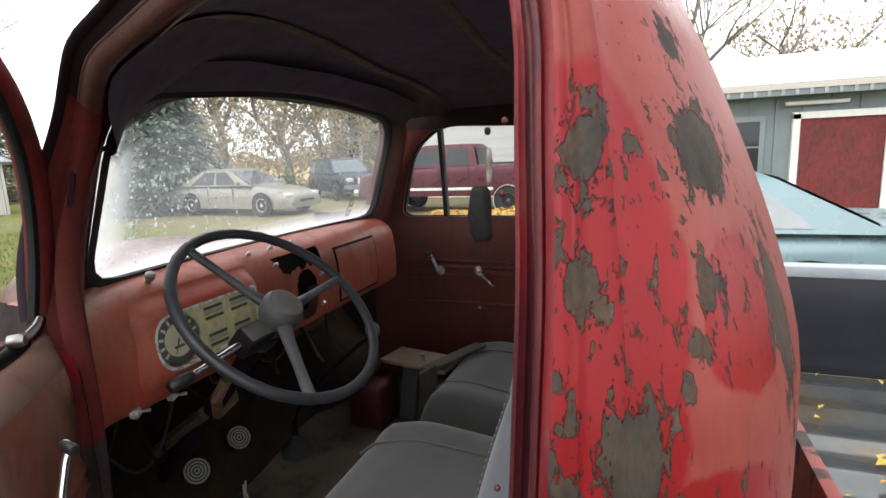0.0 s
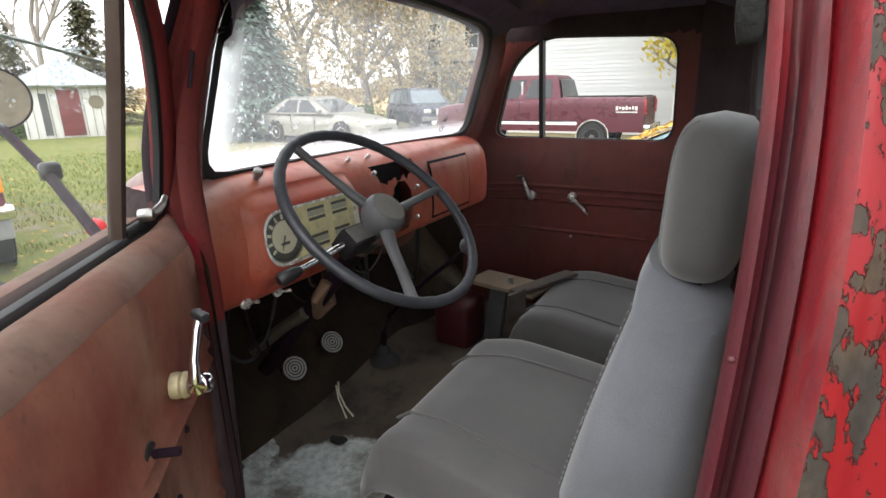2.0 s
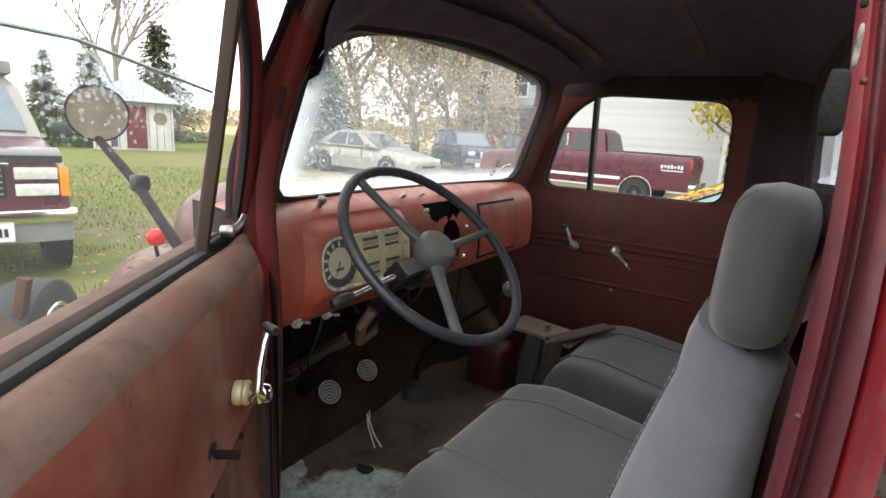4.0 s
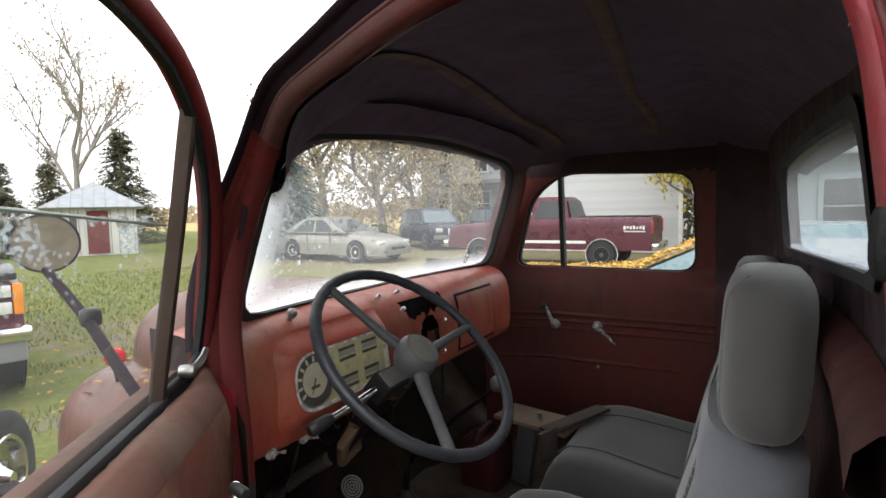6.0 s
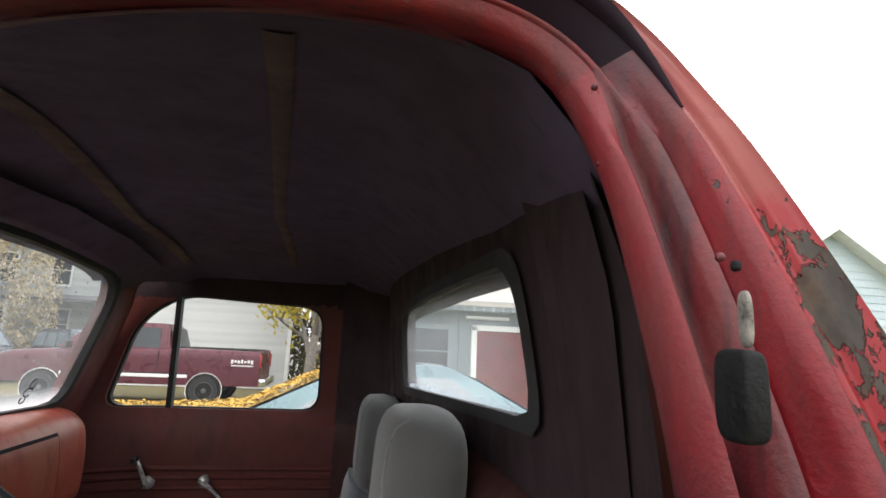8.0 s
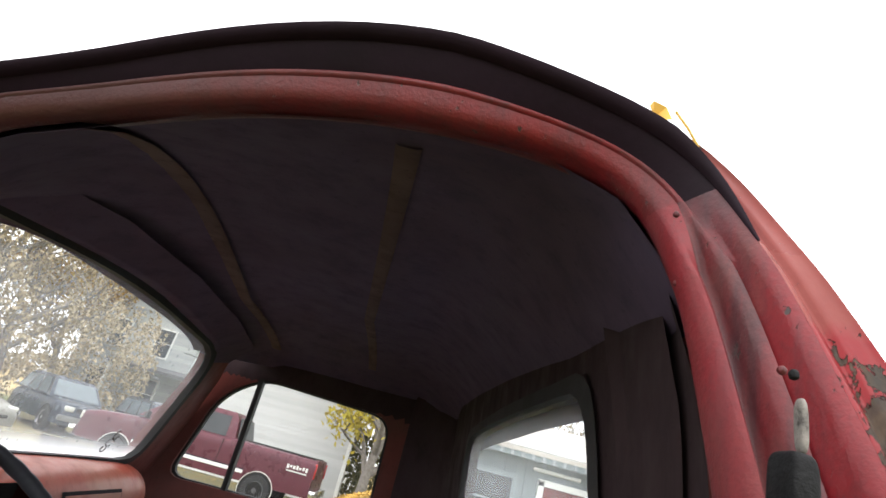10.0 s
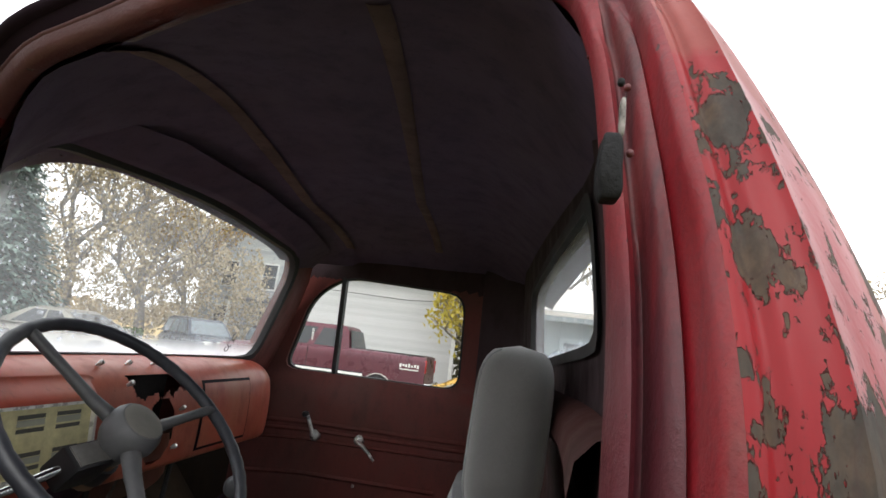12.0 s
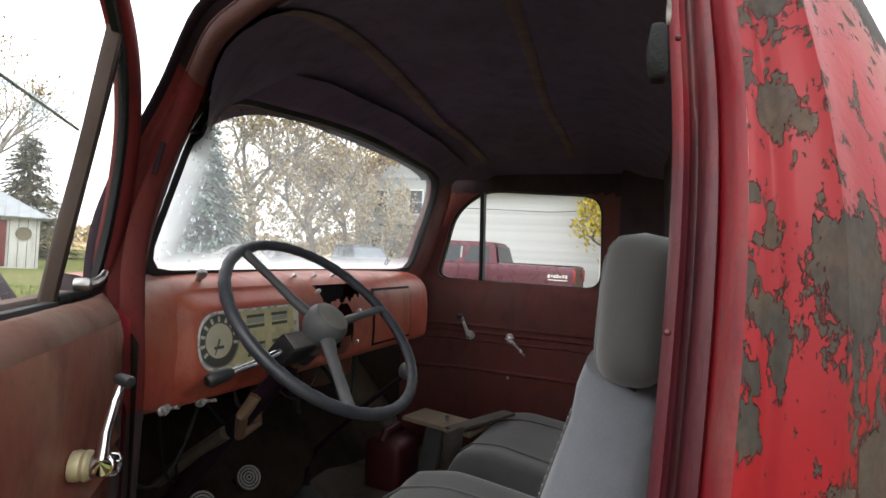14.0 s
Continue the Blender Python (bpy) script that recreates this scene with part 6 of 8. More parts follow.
for wx, wy in ((-1.45, -0.62), (-1.45, 0.62), (1.55, -0.66), (1.55, 0.66)):
    road_wheel(truck, wx, wy, 0.36, 0.18)
for wy in (-0.40, 0.40):
    part("frame_rail", Mesh().box((0.4, wy, 0.52), (4.4, 0.07, 0.16)), "rail", truck)
for wx in (-1.45, 1.55):
    part("axle", Mesh().tube([(wx, -0.62, 0.36), (wx, 0.62, 0.36)], 0.05, 10), "rail", truck)
for wx in (-0.5, 0.3, 1.2, 2.4):
    part("cross_member", Mesh().box((wx, 0, 0.60), (0.10, 1.30, 0.07)), "rail", truck)
for wy in (-0.40, 0.40):
    for wx in (1.2, 2.4):
        part("bed_mount", Mesh().box((wx, wy, 0.72), (0.10, 0.08, 0.24)), "rail", truck)
    part("spring_mount", Mesh().box((1.55, wy, 0.41), (0.14, 0.07, 0.14)), "rail", truck)
    part("spring_mount", Mesh().box((-1.45, wy, 0.41), (0.14, 0.07, 0.14)), "rail", truck)


# ---- outdoors: ground ----
def ground_material():
    m, n, l, b = shader("lawn_and_gravel")
    co = n.new("ShaderNodeTexCoord").outputs["Object"]
    a = noise_of(n, l, co, 0.35, 5, 0.6)
    c = noise_of(n, l, co, 2.2, 6, 0.65)
    f = noise_of(n, l, co, 28.0, 4, 0.7)
    g = noise_of(n, l, co, 75.0, 3, 0.7)
    grass = steps(n, l, c, [(0.3, (0.11, 0.13, 0.03)), (0.5, (0.17, 0.19, 0.045)), (0.72, (0.24, 0.20, 0.08))])
    grass = mixed(n, l, steps(n, l, f, [(0.35, (0, 0, 0)), (0.7, (0.6,) * 3)]), grass, (0.06, 0.075, 0.02))
    stone = steps(n, l, g, [(0.3, (0.07, 0.07, 0.068)), (0.5, (0.18, 0.175, 0.165)), (0.75, (0.33, 0.32, 0.30))])
    sep = n.new("ShaderNodeSeparateXYZ")
    l.new(co, sep.inputs["Vector"])
    # gravel drive: a strip in front of the truck and the yard towards the house
    ma = n.new("ShaderNodeMath")
    ma.operation = "MULTIPLY_ADD"
    l.new(c, ma.inputs[0])
    ma.inputs[1].default_value = 0.75
    l.new(a, ma.inputs[2])
    mask = steps(n, l, ma.outputs["Value"], [(0.76, (1, 1, 1)), (0.90, (0, 0, 0))])
    yard = n.new("ShaderNodeMapRange")
    for k, v in zip(("From Min", "From Max", "To Min", "To Max"), (7.5, 10.5, 0.0, 0.75)):
        yard.inputs[k].default_value = v
    l.new(sep.outputs["Y"], yard.inputs["Value"])
    far = n.new("ShaderNodeMapRange")
    for k, v in zip(("From Min", "From Max", "To Min", "To Max"), (22.0, 30.0, 1.0, 0.0)):
        far.inputs[k].default_value = v
    l.new(sep.outputs["Y"], far.inputs["Value"])
    west = n.new("ShaderNodeMapRange")
    for k, v in zip(("From Min", "From Max", "To Min", "To Max"), (-21.0, -16.0, 0.0, 1.0)):
        west.inputs[k].default_value = v
    l.new(sep.outputs["X"], west.inputs["Value"])
    mu = n.new("ShaderNodeMath")
    mu.operation = "MULTIPLY"
    l.new(yard.outputs["Result"], mu.inputs[0])
    l.new(far.outputs["Result"], mu.inputs[1])
    mu2 = n.new("ShaderNodeMath")
    mu2.operation = "MULTIPLY"
    l.new(mu.outputs["Value"], mu2.inputs[0])
    l.new(west.outputs["Result"], mu2.inputs[1])
    near = n.new("ShaderNodeMapRange")
    for k, v in zip(("From Min", "From Max", "To Min", "To Max"), (-11.0, -7.0, 0.0, 0.9)):
        near.inputs[k].default_value = v
    l.new(sep.outputs["X"], near.inputs["Value"])
    gate = n.new("ShaderNodeMath")
    gate.operation = "MULTIPLY"
    l.new(near.outputs["Result"], gate.inputs[0])
    l.new(mask, gate.inputs[1])
    gg = n.new("ShaderNodeMath")
    gg.operation = "MAXIMUM"
    l.new(gate.outputs["Value"], gg.inputs[0])
    l.new(mu2.outputs["Value"], gg.inputs[1])
    dirt = mixed(n, l, steps(n, l, c, [(0.28, (0, 0, 0)), (0.5, (1, 1, 1))]), stone, (0.24, 0.195, 0.115))
    col = mixed(n, l, gg.outputs["Value"], grass, dirt)
    # stubble field beyond the trees
    fy = n.new("ShaderNodeMapRange")
    for k, v in zip(("From Min", "From Max", "To Min", "To Max"), (30.0, 36.0, 0.0, 1.0)):
        fy.inputs[k].default_value = v
    l.new(sep.outputs["Y"], fy.inputs["Value"])
    col = mixed(n, l, fy.outputs["Result"], col, (0.46, 0.34, 0.16))
    l.new(col, b.inputs["Base Color"])
    b.inputs["Roughness"].default_value, b.inputs["Specular IOR Level"].default_value = 0.9, 0.2
    bump(n, l, b, g, 0.8, 0.02)
    return m


rows = []
axis = [-1200, -300, -120, -60] + [-40 + 2 * i for i in range(41)] + [60, 120, 300, 1200]
for x in axis:
    rows.append([(x, y, 0.02 * noise.noise((x * 0.3, y * 0.3, 0)) - 0.02 if abs(x) < 50 and abs(y) < 50 else 0.0 - 0.02) for y in axis])
gr = new("ground", mesh_of("ground", Mesh().grid(rows), ground_material(), 60))
tagged(gr, "patchy autumn lawn with wet gravel and fallen leaves", "ground", kind="structure")

# grass blades by the truck, seen through the door glass
M["blade"] = random_shade("grass_blade", (0.09, 0.12, 0.022), (0.24, 0.25, 0.07), 0.7, 0.2, "island")
M["fallen"] = random_shade("fallen_leaf", (0.36, 0.17, 0.04), (0.55, 0.36, 0.09), 0.7, 0.3, "island")
M["goldleaf"] = random_shade("golden_leaf", (0.62, 0.34, 0.05), (0.70, 0.48, 0.12), 0.65, 0.3, "island")
b = Mesh()
r = random.Random(5)
for i in range(16000):
    d = 2.3 + 16 * r.random() ** 1.7
    a = radians(r.uniform(50, 80))
    x, y = 0.6 - math.sin(a) * d, -1.28 + math.cos(a) * d
    if noise.noise((x * 0.9, y * 0.9, 4)) < -0.05 and x > -7:
        continue
    h = r.uniform(0.02, 0.055)
    t = r.uniform(0, 6.28)
    w = 0.004 + 0.0007 * d
    dx, dy = math.cos(t) * w, math.sin(t) * w
    lx, ly = r.uniform(-0.03, 0.03), r.uniform(-0.03, 0.03)
    b.add([(x - dx, y - dy, -0.03), (x + dx, y + dy, -0.03), (x + lx, y + ly, h)], [(0, 1, 2)])
ob = new("grass", mesh_of("grass", b, "blade", 0, weld=False))
tagged(ob, "short wet grass blades", "grass", kind="stuff")


def leaf(b, c, size, rnd, up=None):
    """A small curled leaf of four facets."""
    t = rnd.uniform(0, 6.28)
    n = Vector((rnd.uniform(-0.5, 0.5), rnd.uniform(-0.5, 0.5), 1)).normalized() if up is None else (Vector(up) + Vector((rnd.uniform(-0.3, 0.3), rnd.uniform(-0.3, 0.3), rnd.uniform(-0.3, 0.3)))).normalized()
    a = n.cross(Vector((math.cos(t), math.sin(t), 0.3))).normalized()
    d = n.cross(a)
    c = Vector(c)
    s = size
    pts = [c - a * s, c - a * s * 0.1 + d * s * 0.55 + n * s * 0.25, c + a * s, c - a * s * 0.1 - d * s * 0.55 + n * s * 0.25, c + n * s * 0.02]
    b.add(pts, [(0, 4, 1), (1, 4, 2), (2, 4, 3), (3, 4, 0)])


b = Mesh()
for i in range(2600):
    d = 2.5 + 22 * r.random() ** 1.3
    a = radians(r.uniform(-5, 80))
    leaf(b, (0.6 - math.sin(a) * d, -1.28 + math.cos(a) * d, 0.012), r.uniform(0.02, 0.04), r)
ob = new("fallen_leaves", mesh_of("fallen_leaves", b, "fallen", 0, weld=False))
tagged(ob, "scattered brown and yellow fallen leaves", "leaves", kind="stuff")


# ---- vehicles ----
def loft_body(stations, z0, e=5.0, n=25):
    """Body from stations (x, top, half width): rounded box sections."""
    rows = []
    for x, top, hw in stations:
        row = []
        for j in range(n):
            a = math.pi * j / (n - 1)
            ca, sa = math.cos(a), math.sin(a)
            y = hw * math.copysign(abs(ca) ** (2 / e), ca)
            z = z0 + (top - z0) * abs(sa) ** (2 / e)
            row.append((x, y, z))
        rows.append(row)
    m = Mesh().grid(rows)
    m.add(rows[0], [tuple(range(n))]).add(rows[-1], [tuple(range(n))[::-1]])
    return m


def cabin(veh, base, top, belt, roof, hb, ht, body, glassmat, posts, tag=""):
    """Greenhouse: base and top give x of windscreen and back at belt and roof; posts split the side glass."""
    (xf, xr), (tf, tr_) = base, top
    rows = []
    for k in range(7):
        t = k / 6
        z = belt + (roof - belt) * t
        f, bk = xf + (tf - xf) * t, xr + (tr_ - xr) * t
        hw = hb + (ht - hb) * t
        if k == 6:
            f, bk, hw = f - 0.10, bk + 0.10, hw - 0.09
            z = roof + 0.03
        rows.append([(f, -hw, z), (f + 0.05 * (1 - t), 0, z), (f, hw, z), ((f + bk) / 2, hw, z), (bk, hw, z), (bk - 0.03, 0, z), (bk, -hw, z), ((f + bk) / 2, -hw, z)])
    m = Mesh().grid(rows, close_v=True)
    m.add(rows[-1], [tuple(range(8))])
    c = part("cabin", m, body, veh, "", 35)

    def pane(name, pts):
        return part(name, Mesh().add(pts, [tuple(range(len(pts)))]), glassmat, c, "", 0, weld=False)

    def at(t, s, side):
        """Point on a side: t up, s from front to back."""
        z = belt + (roof - belt) * t
        f, bk = xf + (tf - xf) * t, xr + (tr_ - xr) * t
        return (f + (bk - f) * s, side * (hb + (ht - hb) * t + 0.008), z)
    for side in (-1, 1):
        for s0, s1 in posts:
            pane("side_window", [at(0.08, s0, side), at(0.08, s1, side), at(0.86, s1, side), at(0.86, s0, side)])
    for name, x0, x1, d in (("windscreen", xf, tf, 0.012), ("rear_window", xr, tr_, -0.012)):
        q = []
        for t, w in ((0.08, 0.88), (0.08, -0.88), (0.86, -0.86), (0.86, 0.86)):
            q.append((x0 + (x1 - x0) * t + d + (0.05 * (1 - t) * 0.5 if d > 0 else -0.02), w * (hb + (ht - hb) * t), belt + (roof - belt) * t + 0.01))
        pane(name, q)
    return c


def wheels(veh, xs, half, r, rim="chrome", arch="void", lip=None):
    for x in xs:
        for side in (-1, 1):
            y = side * (half - 0.10)
            prof = [(0.0, r * 1.16), (0.012, r * 1.16), (0.012, 0.0)]
            part("wheel_arch", Mesh().lathe(prof, (x, side * (half - 0.006), r * 1.02), (0, side, 0), 24, False), arch, veh)
            road_wheel(veh, x, side * (half - 0.085), r, 0.22, rim)
            if lip:
                part("arch_lip", Mesh().lathe([(0, r * 1.15), (0.016, r * 1.16), (0.016, r * 1.20), (0, r * 1.21)], (x, side * (half - 0.004), r * 1.02), (0, side, 0), 28, False), lip, veh, "pale wheel arch trim")


def car_paint(name, c, rough=0.25, metal=0.3, var=0.12):
    return plain(name, c, rough, metal, var, 4, 0.03, 200)


M["autoglass"] = plain("dark_car_glass", (0.02, 0.025, 0.03), 0.06, 0.0, 0.1, relief=0)
M["paleglass"] = plain("sky_bright_car_glass", (0.10, 0.13, 0.15), 0.05, 0.0, 0.2, relief=0, spec=0.9)
M["silver"] = car_paint("silver_car_paint", (0.26, 0.25, 0.22), 0.32, 0.35)
M["maroon"] = car_paint("maroon_paint", (0.085, 0.014, 0.026), 0.3, 0.15)
M["navy"] = car_paint("dark_blue_paint", (0.025, 0.035, 0.055), 0.25, 0.2)
M["teal"] = car_paint("pale_teal_paint", (0.13, 0.20, 0.22), 0.28, 0.25)
M["headlamp"] = plain("clear_lamp", (0.65, 0.65, 0.6), 0.15, 0.2, 0.2, 30, 0.1)
M["amber"] = plain("amber_lamp", (0.75, 0.25, 0.02), 0.2)
M["bumper"] = plain("grey_bumper", (0.20, 0.20, 0.20), 0.5)
M["white"] = plain("white_trim", (0.72, 0.72, 0.70), 0.5, var=0.1)
M["taillight"] = plain("tail_lamp", (0.40, 0.02, 0.02), 0.2)


def sedan(name, label, m, paint, glassmat="autoglass"):
    v = thing(name, label, "car", "", m)
    st = [(-2.56, 0.62, 0.70), (-2.52, 0.86, 0.80), (-2.2, 0.96, 0.88), (-1.6, 0.98, 0.92), (-0.6, 0.95, 0.935), (0.6, 0.94, 0.935), (1.2, 0.90, 0.92), (1.8, 0.82, 0.89), (2.25, 0.72, 0.82), (2.50, 0.60, 0.70), (2.56, 0.48, 0.60)]
    part("body", loft_body(st, 0.22), paint, v, "", 50)
    cabin(v, (1.10, -1.85), (0.05, -0.95), 0.90, 1.39, 0.86, 0.62, paint, glassmat, ((0.14, 0.45), (0.49, 0.84)))
    wheels(v, (1.60, -1.30), 0.93, 0.325, "bezel")
    for side in (-1, 1):
        part("headlamp", Mesh().blob((2.36, side * 0.58, 0.60), (0.12, 0.17, 0.07), 3, 8, 14), "headlamp", v)
        part("tail_lamp", Mesh().blob((-2.50, side * 0.62, 0.76), (0.06, 0.16, 0.07), 4, 8, 14), "taillight", v)
        part("wing_mirror", Mesh().blob((0.78, side * 0.98, 0.98), (0.06, 0.09, 0.06), 4, 8, 12), paint, v)
        for x in (0.50, -0.55):
            part("door_gap", Mesh().box((x, side * 0.930, 0.66), (0.012, 0.02, 0.48)), "void", v)
        part("door_strip", Mesh().box((0.0, side * 0.935, 0.58), (2.2, 0.016, 0.035)), paint, v, bevel=0.006)
    part("grille", Mesh().box((2.545, 0, 0.42), (0.03, 0.7, 0.10)), "void", v, bevel=0.01)
    return v


sedan("silver_sedan", "silver four-door sedan parked on the leafy drive", pose(-11.45, 12.6, 0, 0, 0, -4), "silver")
sedan("teal_sedan", "pale teal sedan parked beside the pickup under fallen leaves", pose(0.60, 4.40, -0.03, 0, 0, 180), "teal", "paleglass")


def suv(name, label, m, paint, glassmat="autoglass"):
    v = thing(name, label, "car", "", m)
    st = [(-2.15, 0.72, 0.78), (-2.12, 1.02, 0.86), (-1.2, 1.05, 0.90), (0.5, 1.04, 0.90), (1.2, 1.02, 0.88), (1.9, 0.96, 0.82), (2.12, 0.80, 0.74), (2.18, 0.55, 0.66)]
    part("body", loft_body(st, 0.30, 7), paint, v, "", 50)
    cabin(v, (0.95, -2.08), (0.25, -1.85), 1.0, 1.62, 0.84, 0.68, paint, glassmat, ((0.08, 0.36), (0.40, 0.66), (0.70, 0.94)))
    wheels(v, (1.35, -1.25), 0.89, 0.36, "steel")
    for side in (-1, 1):
        part("headlamp", Mesh().blob((2.10, side * 0.55, 0.78), (0.08, 0.14, 0.08), 5, 8, 12), "headlamp", v)
    part("bumper", Mesh().box((2.17, 0, 0.50), (0.12, 1.6, 0.16)), "bumper", v, bevel=0.03)
    part("grille", Mesh().box((2.14, 0, 0.78), (0.05, 0.7, 0.14)), "void", v, bevel=0.01)
    return v


suv("dark_suv", "dark blue sport utility car with a bright windscreen", pose(-11.2, 18.4, 0, 0, 0, -38), "navy", "paleglass")
suv("dark_suv", "dark parked car with a pale windscreen behind another", pose(-8.6, 20.2, 0, 0, 0, -40), "navy", "paleglass")


def modern_pickup(name, label, m, paint):
    v = thing(name, label, "pickup truck", "", m)
    st = [(-2.92, 0.70, 0.86), (-2.90, 1.30, 0.92), (-1.0, 1.31, 0.945), (0.2, 1.28, 0.945), (1.2, 1.24, 0.94), (2.4, 1.14, 0.92), (2.75, 1.06, 0.88), (2.82, 0.60, 0.84)]
    part("body", loft_body(st, 0.46, 12), paint, v, "", 50)
    cabin(v, (1.55, -0.85), (0.85, -0.70), 1.24, 1.83, 0.86, 0.70, paint, "autoglass", ((0.12, 0.50), (0.58, 0.90)))
    wheels(v, (1.75, -1.70), 0.94, 0.34, "hub", "void", "bezel")
    part("bed_opening", Mesh().box((-1.90, 0, 1.305), (1.85, 1.55, 0.02)), "void", v)
    for side in (-1, 1):
        part("side_band", Mesh().box((0.05, side * 0.948, 0.66), (2.7, 0.014, 0.075)), "white", v, "white lower band", bevel=0.003)
        part("band_line", Mesh().box((0.05, side * 0.950, 0.715), (2.7, 0.014, 0.02)), "navy", v)
        part("headlamp", Mesh().box((2.80, side * 0.66, 0.93), (0.06, 0.36, 0.18)), "headlamp", v, bevel=0.01)
        part("tail_lamp", Mesh().box((-2.91, side * 0.86, 1.05), (0.05, 0.10, 0.34)), "taillight", v, bevel=0.01)
        part("mirror", Mesh().box((1.25, side * 1.05, 1.30), (0.08, 0.18, 0.16)), "black", v, bevel=0.02)
        for k in range(7):
            part("decal_bar", Mesh().box((-2.72 + 0.075 * k, side * 0.944, 1.03 + 0.01 * (k % 2)), (0.05, 0.012, 0.09 - 0.02 * (k % 3))), "white", v, "pale script decal")
        part("decal_bar", Mesh().box((-2.50, side * 0.944, 0.94), (0.50, 0.012, 0.025)), "white", v)
        for x in (0.25, -0.62):
            part("door_gap", Mesh().box((x, side * 0.946, 0.98), (0.014, 0.014, 0.52)), "void", v)
    part("front_bumper", Mesh().box((2.86, 0, 0.58), (0.16, 1.86, 0.20)), "chrome", v, bevel=0.03)
    part("rear_bumper", Mesh().box((-2.98, 0, 0.55), (0.16, 1.80, 0.18)), "chrome", v, bevel=0.03)
    part("grille", Mesh().box((2.81, 0, 0.92), (0.05, 0.9, 0.24)), "void", v, bevel=0.01)
    # taped edge of the driver's window
    for side in (-1, 1):
        for k in range(9):
            part("tape_stripe", Mesh().box((0.22, side * 0.815, 1.28 + 0.05 * k), (0.06, 0.012, 0.022), pose(0, 0, 0, 0, 30, 0)), "white", v, "black and white striped tape")
    return v


modern_pickup("maroon_pickup", "maroon extended-cab pickup with a white lower band", pose(-4.35, 13.4, 0, 0, 0, 180), "maroon")

# front of the truck that faces the pickup
gm = thing("parked_truck", "maroon truck with a grey hood shield facing the pickup", "pickup truck", "", pose(-7.25, 0.55, 0, 0, 0, -14.5))
M["hoodgrey"] = car_paint("wet_maroon_hood", (0.05, 0.045, 0.05), 0.15, 0.2)
st = [(-3.0, 1.25, 0.92), (0.2, 1.25, 0.96), (1.0, 1.22, 0.96), (2.0, 1.13, 0.95), (2.28, 1.05, 0.93), (2.32, 0.62, 0.92)]
part("body", loft_body(st, 0.50, 14), "maroon", gm, "", 50)
part("hood_shield", Mesh().box((2.20, 0, 1.12), (0.26, 1.80, 0.07), pose(0, 0, 0, 0, 14, 0)), "hoodgrey", gm, "dark grey hood shield", bevel=0.02)
cabin(gm, (0.95, -1.6), (0.30, -1.4), 1.22, 1.82, 0.90, 0.76, "silver", "paleglass", ((0.10, 0.45), (0.52, 0.88)))
part("roof_box", Mesh().box((-0.5, 0, 1.93), (1.6, 1.5, 0.14)), "bumper", gm, "grey roof box", bevel=0.03)
part("grille", Mesh().box((2.315, 0, 0.90), (0.06, 0.98, 0.27)), "void", gm, bevel=0.01)
for k in range(5):
    part("grille_bar", Mesh().box((2.345, 0, 0.80 + 0.05 * k), (0.02, 0.94, 0.014)), "bumper", gm)
part("grille_frame", Mesh().box((2.33, 0, 1.045), (0.05, 1.04, 0.03)), "chrome", gm, bevel=0.006)
for k in range(3):
    part("emblem_bar", Mesh().box((2.36, -0.12 + 0.12 * k, 0.90), (0.02, 0.09, 0.075)), "taillight", gm, "red emblem")
for side in (-1, 1):
    for z in (0.97, 0.83):
        part("headlamp", Mesh().box((2.32, side * 0.70, z), (0.07, 0.30, 0.10)), "headlamp", gm, bevel=0.01)
    part("turn_lamp", Mesh().box((2.30, side * 0.895, 0.90), (0.10, 0.07, 0.26)), "amber", gm, bevel=0.01)
    part("mirror", Mesh().blob((0.85, side * 1.10, 1.30), (0.06, 0.11, 0.08), 5, 8, 12), "black", gm)
    part("wiper", Mesh().tube([(0.98, side * 0.1, 1.25), (0.90, side * 0.5, 1.32)], 0.012, 6), "black", gm)
part("bumper", Mesh().box((2.40, 0, 0.62), (0.18, 1.92, 0.12)), "chrome", gm, "chrome bumper", bevel=0.03)
part("bumper_valance", Mesh().box((2.38, 0, 0.48), (0.14, 1.84, 0.18)), "bumper", gm, bevel=0.02)
part("plate", Mesh().box((2.50, 0.35, 0.50), (0.012, 0.31, 0.15)), "white", gm, "white number plate")
for k in range(6):
    part("plate_bar", Mesh().box((2.508, 0.25 + 0.04 * k, 0.50), (0.006, 0.026, 0.07)), "navy", gm)
wheels(gm, (1.55, -2.0), 0.95, 0.38)

# rusty trailer frame and its wheel close to the nose of the pickup
tl = thing("rusty_trailer", "rusty bent trailer fender and frame with a chrome-rimmed wheel", "trailer")
M["rust"] = dull_red("rust", (0.085, 0.042, 0.026), (0.06, 0.045, 0.038), (0.04, 0.025, 0.02), 0.85, 0.5, 0.2)
TW = Vector((-2.55, -0.22, 0.33))
TN, FN = Vector((0.68, 0.73, 0)), Vector((0.86, -0.51, 0))
wheel_t = part("wheel", Mesh().lathe([(-0.10, 0.21), (-0.105, 0.29), (-0.085, 0.325), (-0.05, 0.332), (0.05, 0.332), (0.085, 0.325), (0.105, 0.29), (0.10, 0.21)], TW, TN, 40, False), "rubber", tl, "black trailer tyre")
part("rim", Mesh().lathe([(0.098, 0.215), (0.106, 0.205), (0.10, 0.190), (0.05, 0.175), (0.04, 0.12), (0.075, 0.085), (0.095, 0.06), (0.105, 0.05), (0.125, 0.035), (0.128, 0.0)], TW, TN, 32, False), "chrome", wheel_t, "chrome rim")
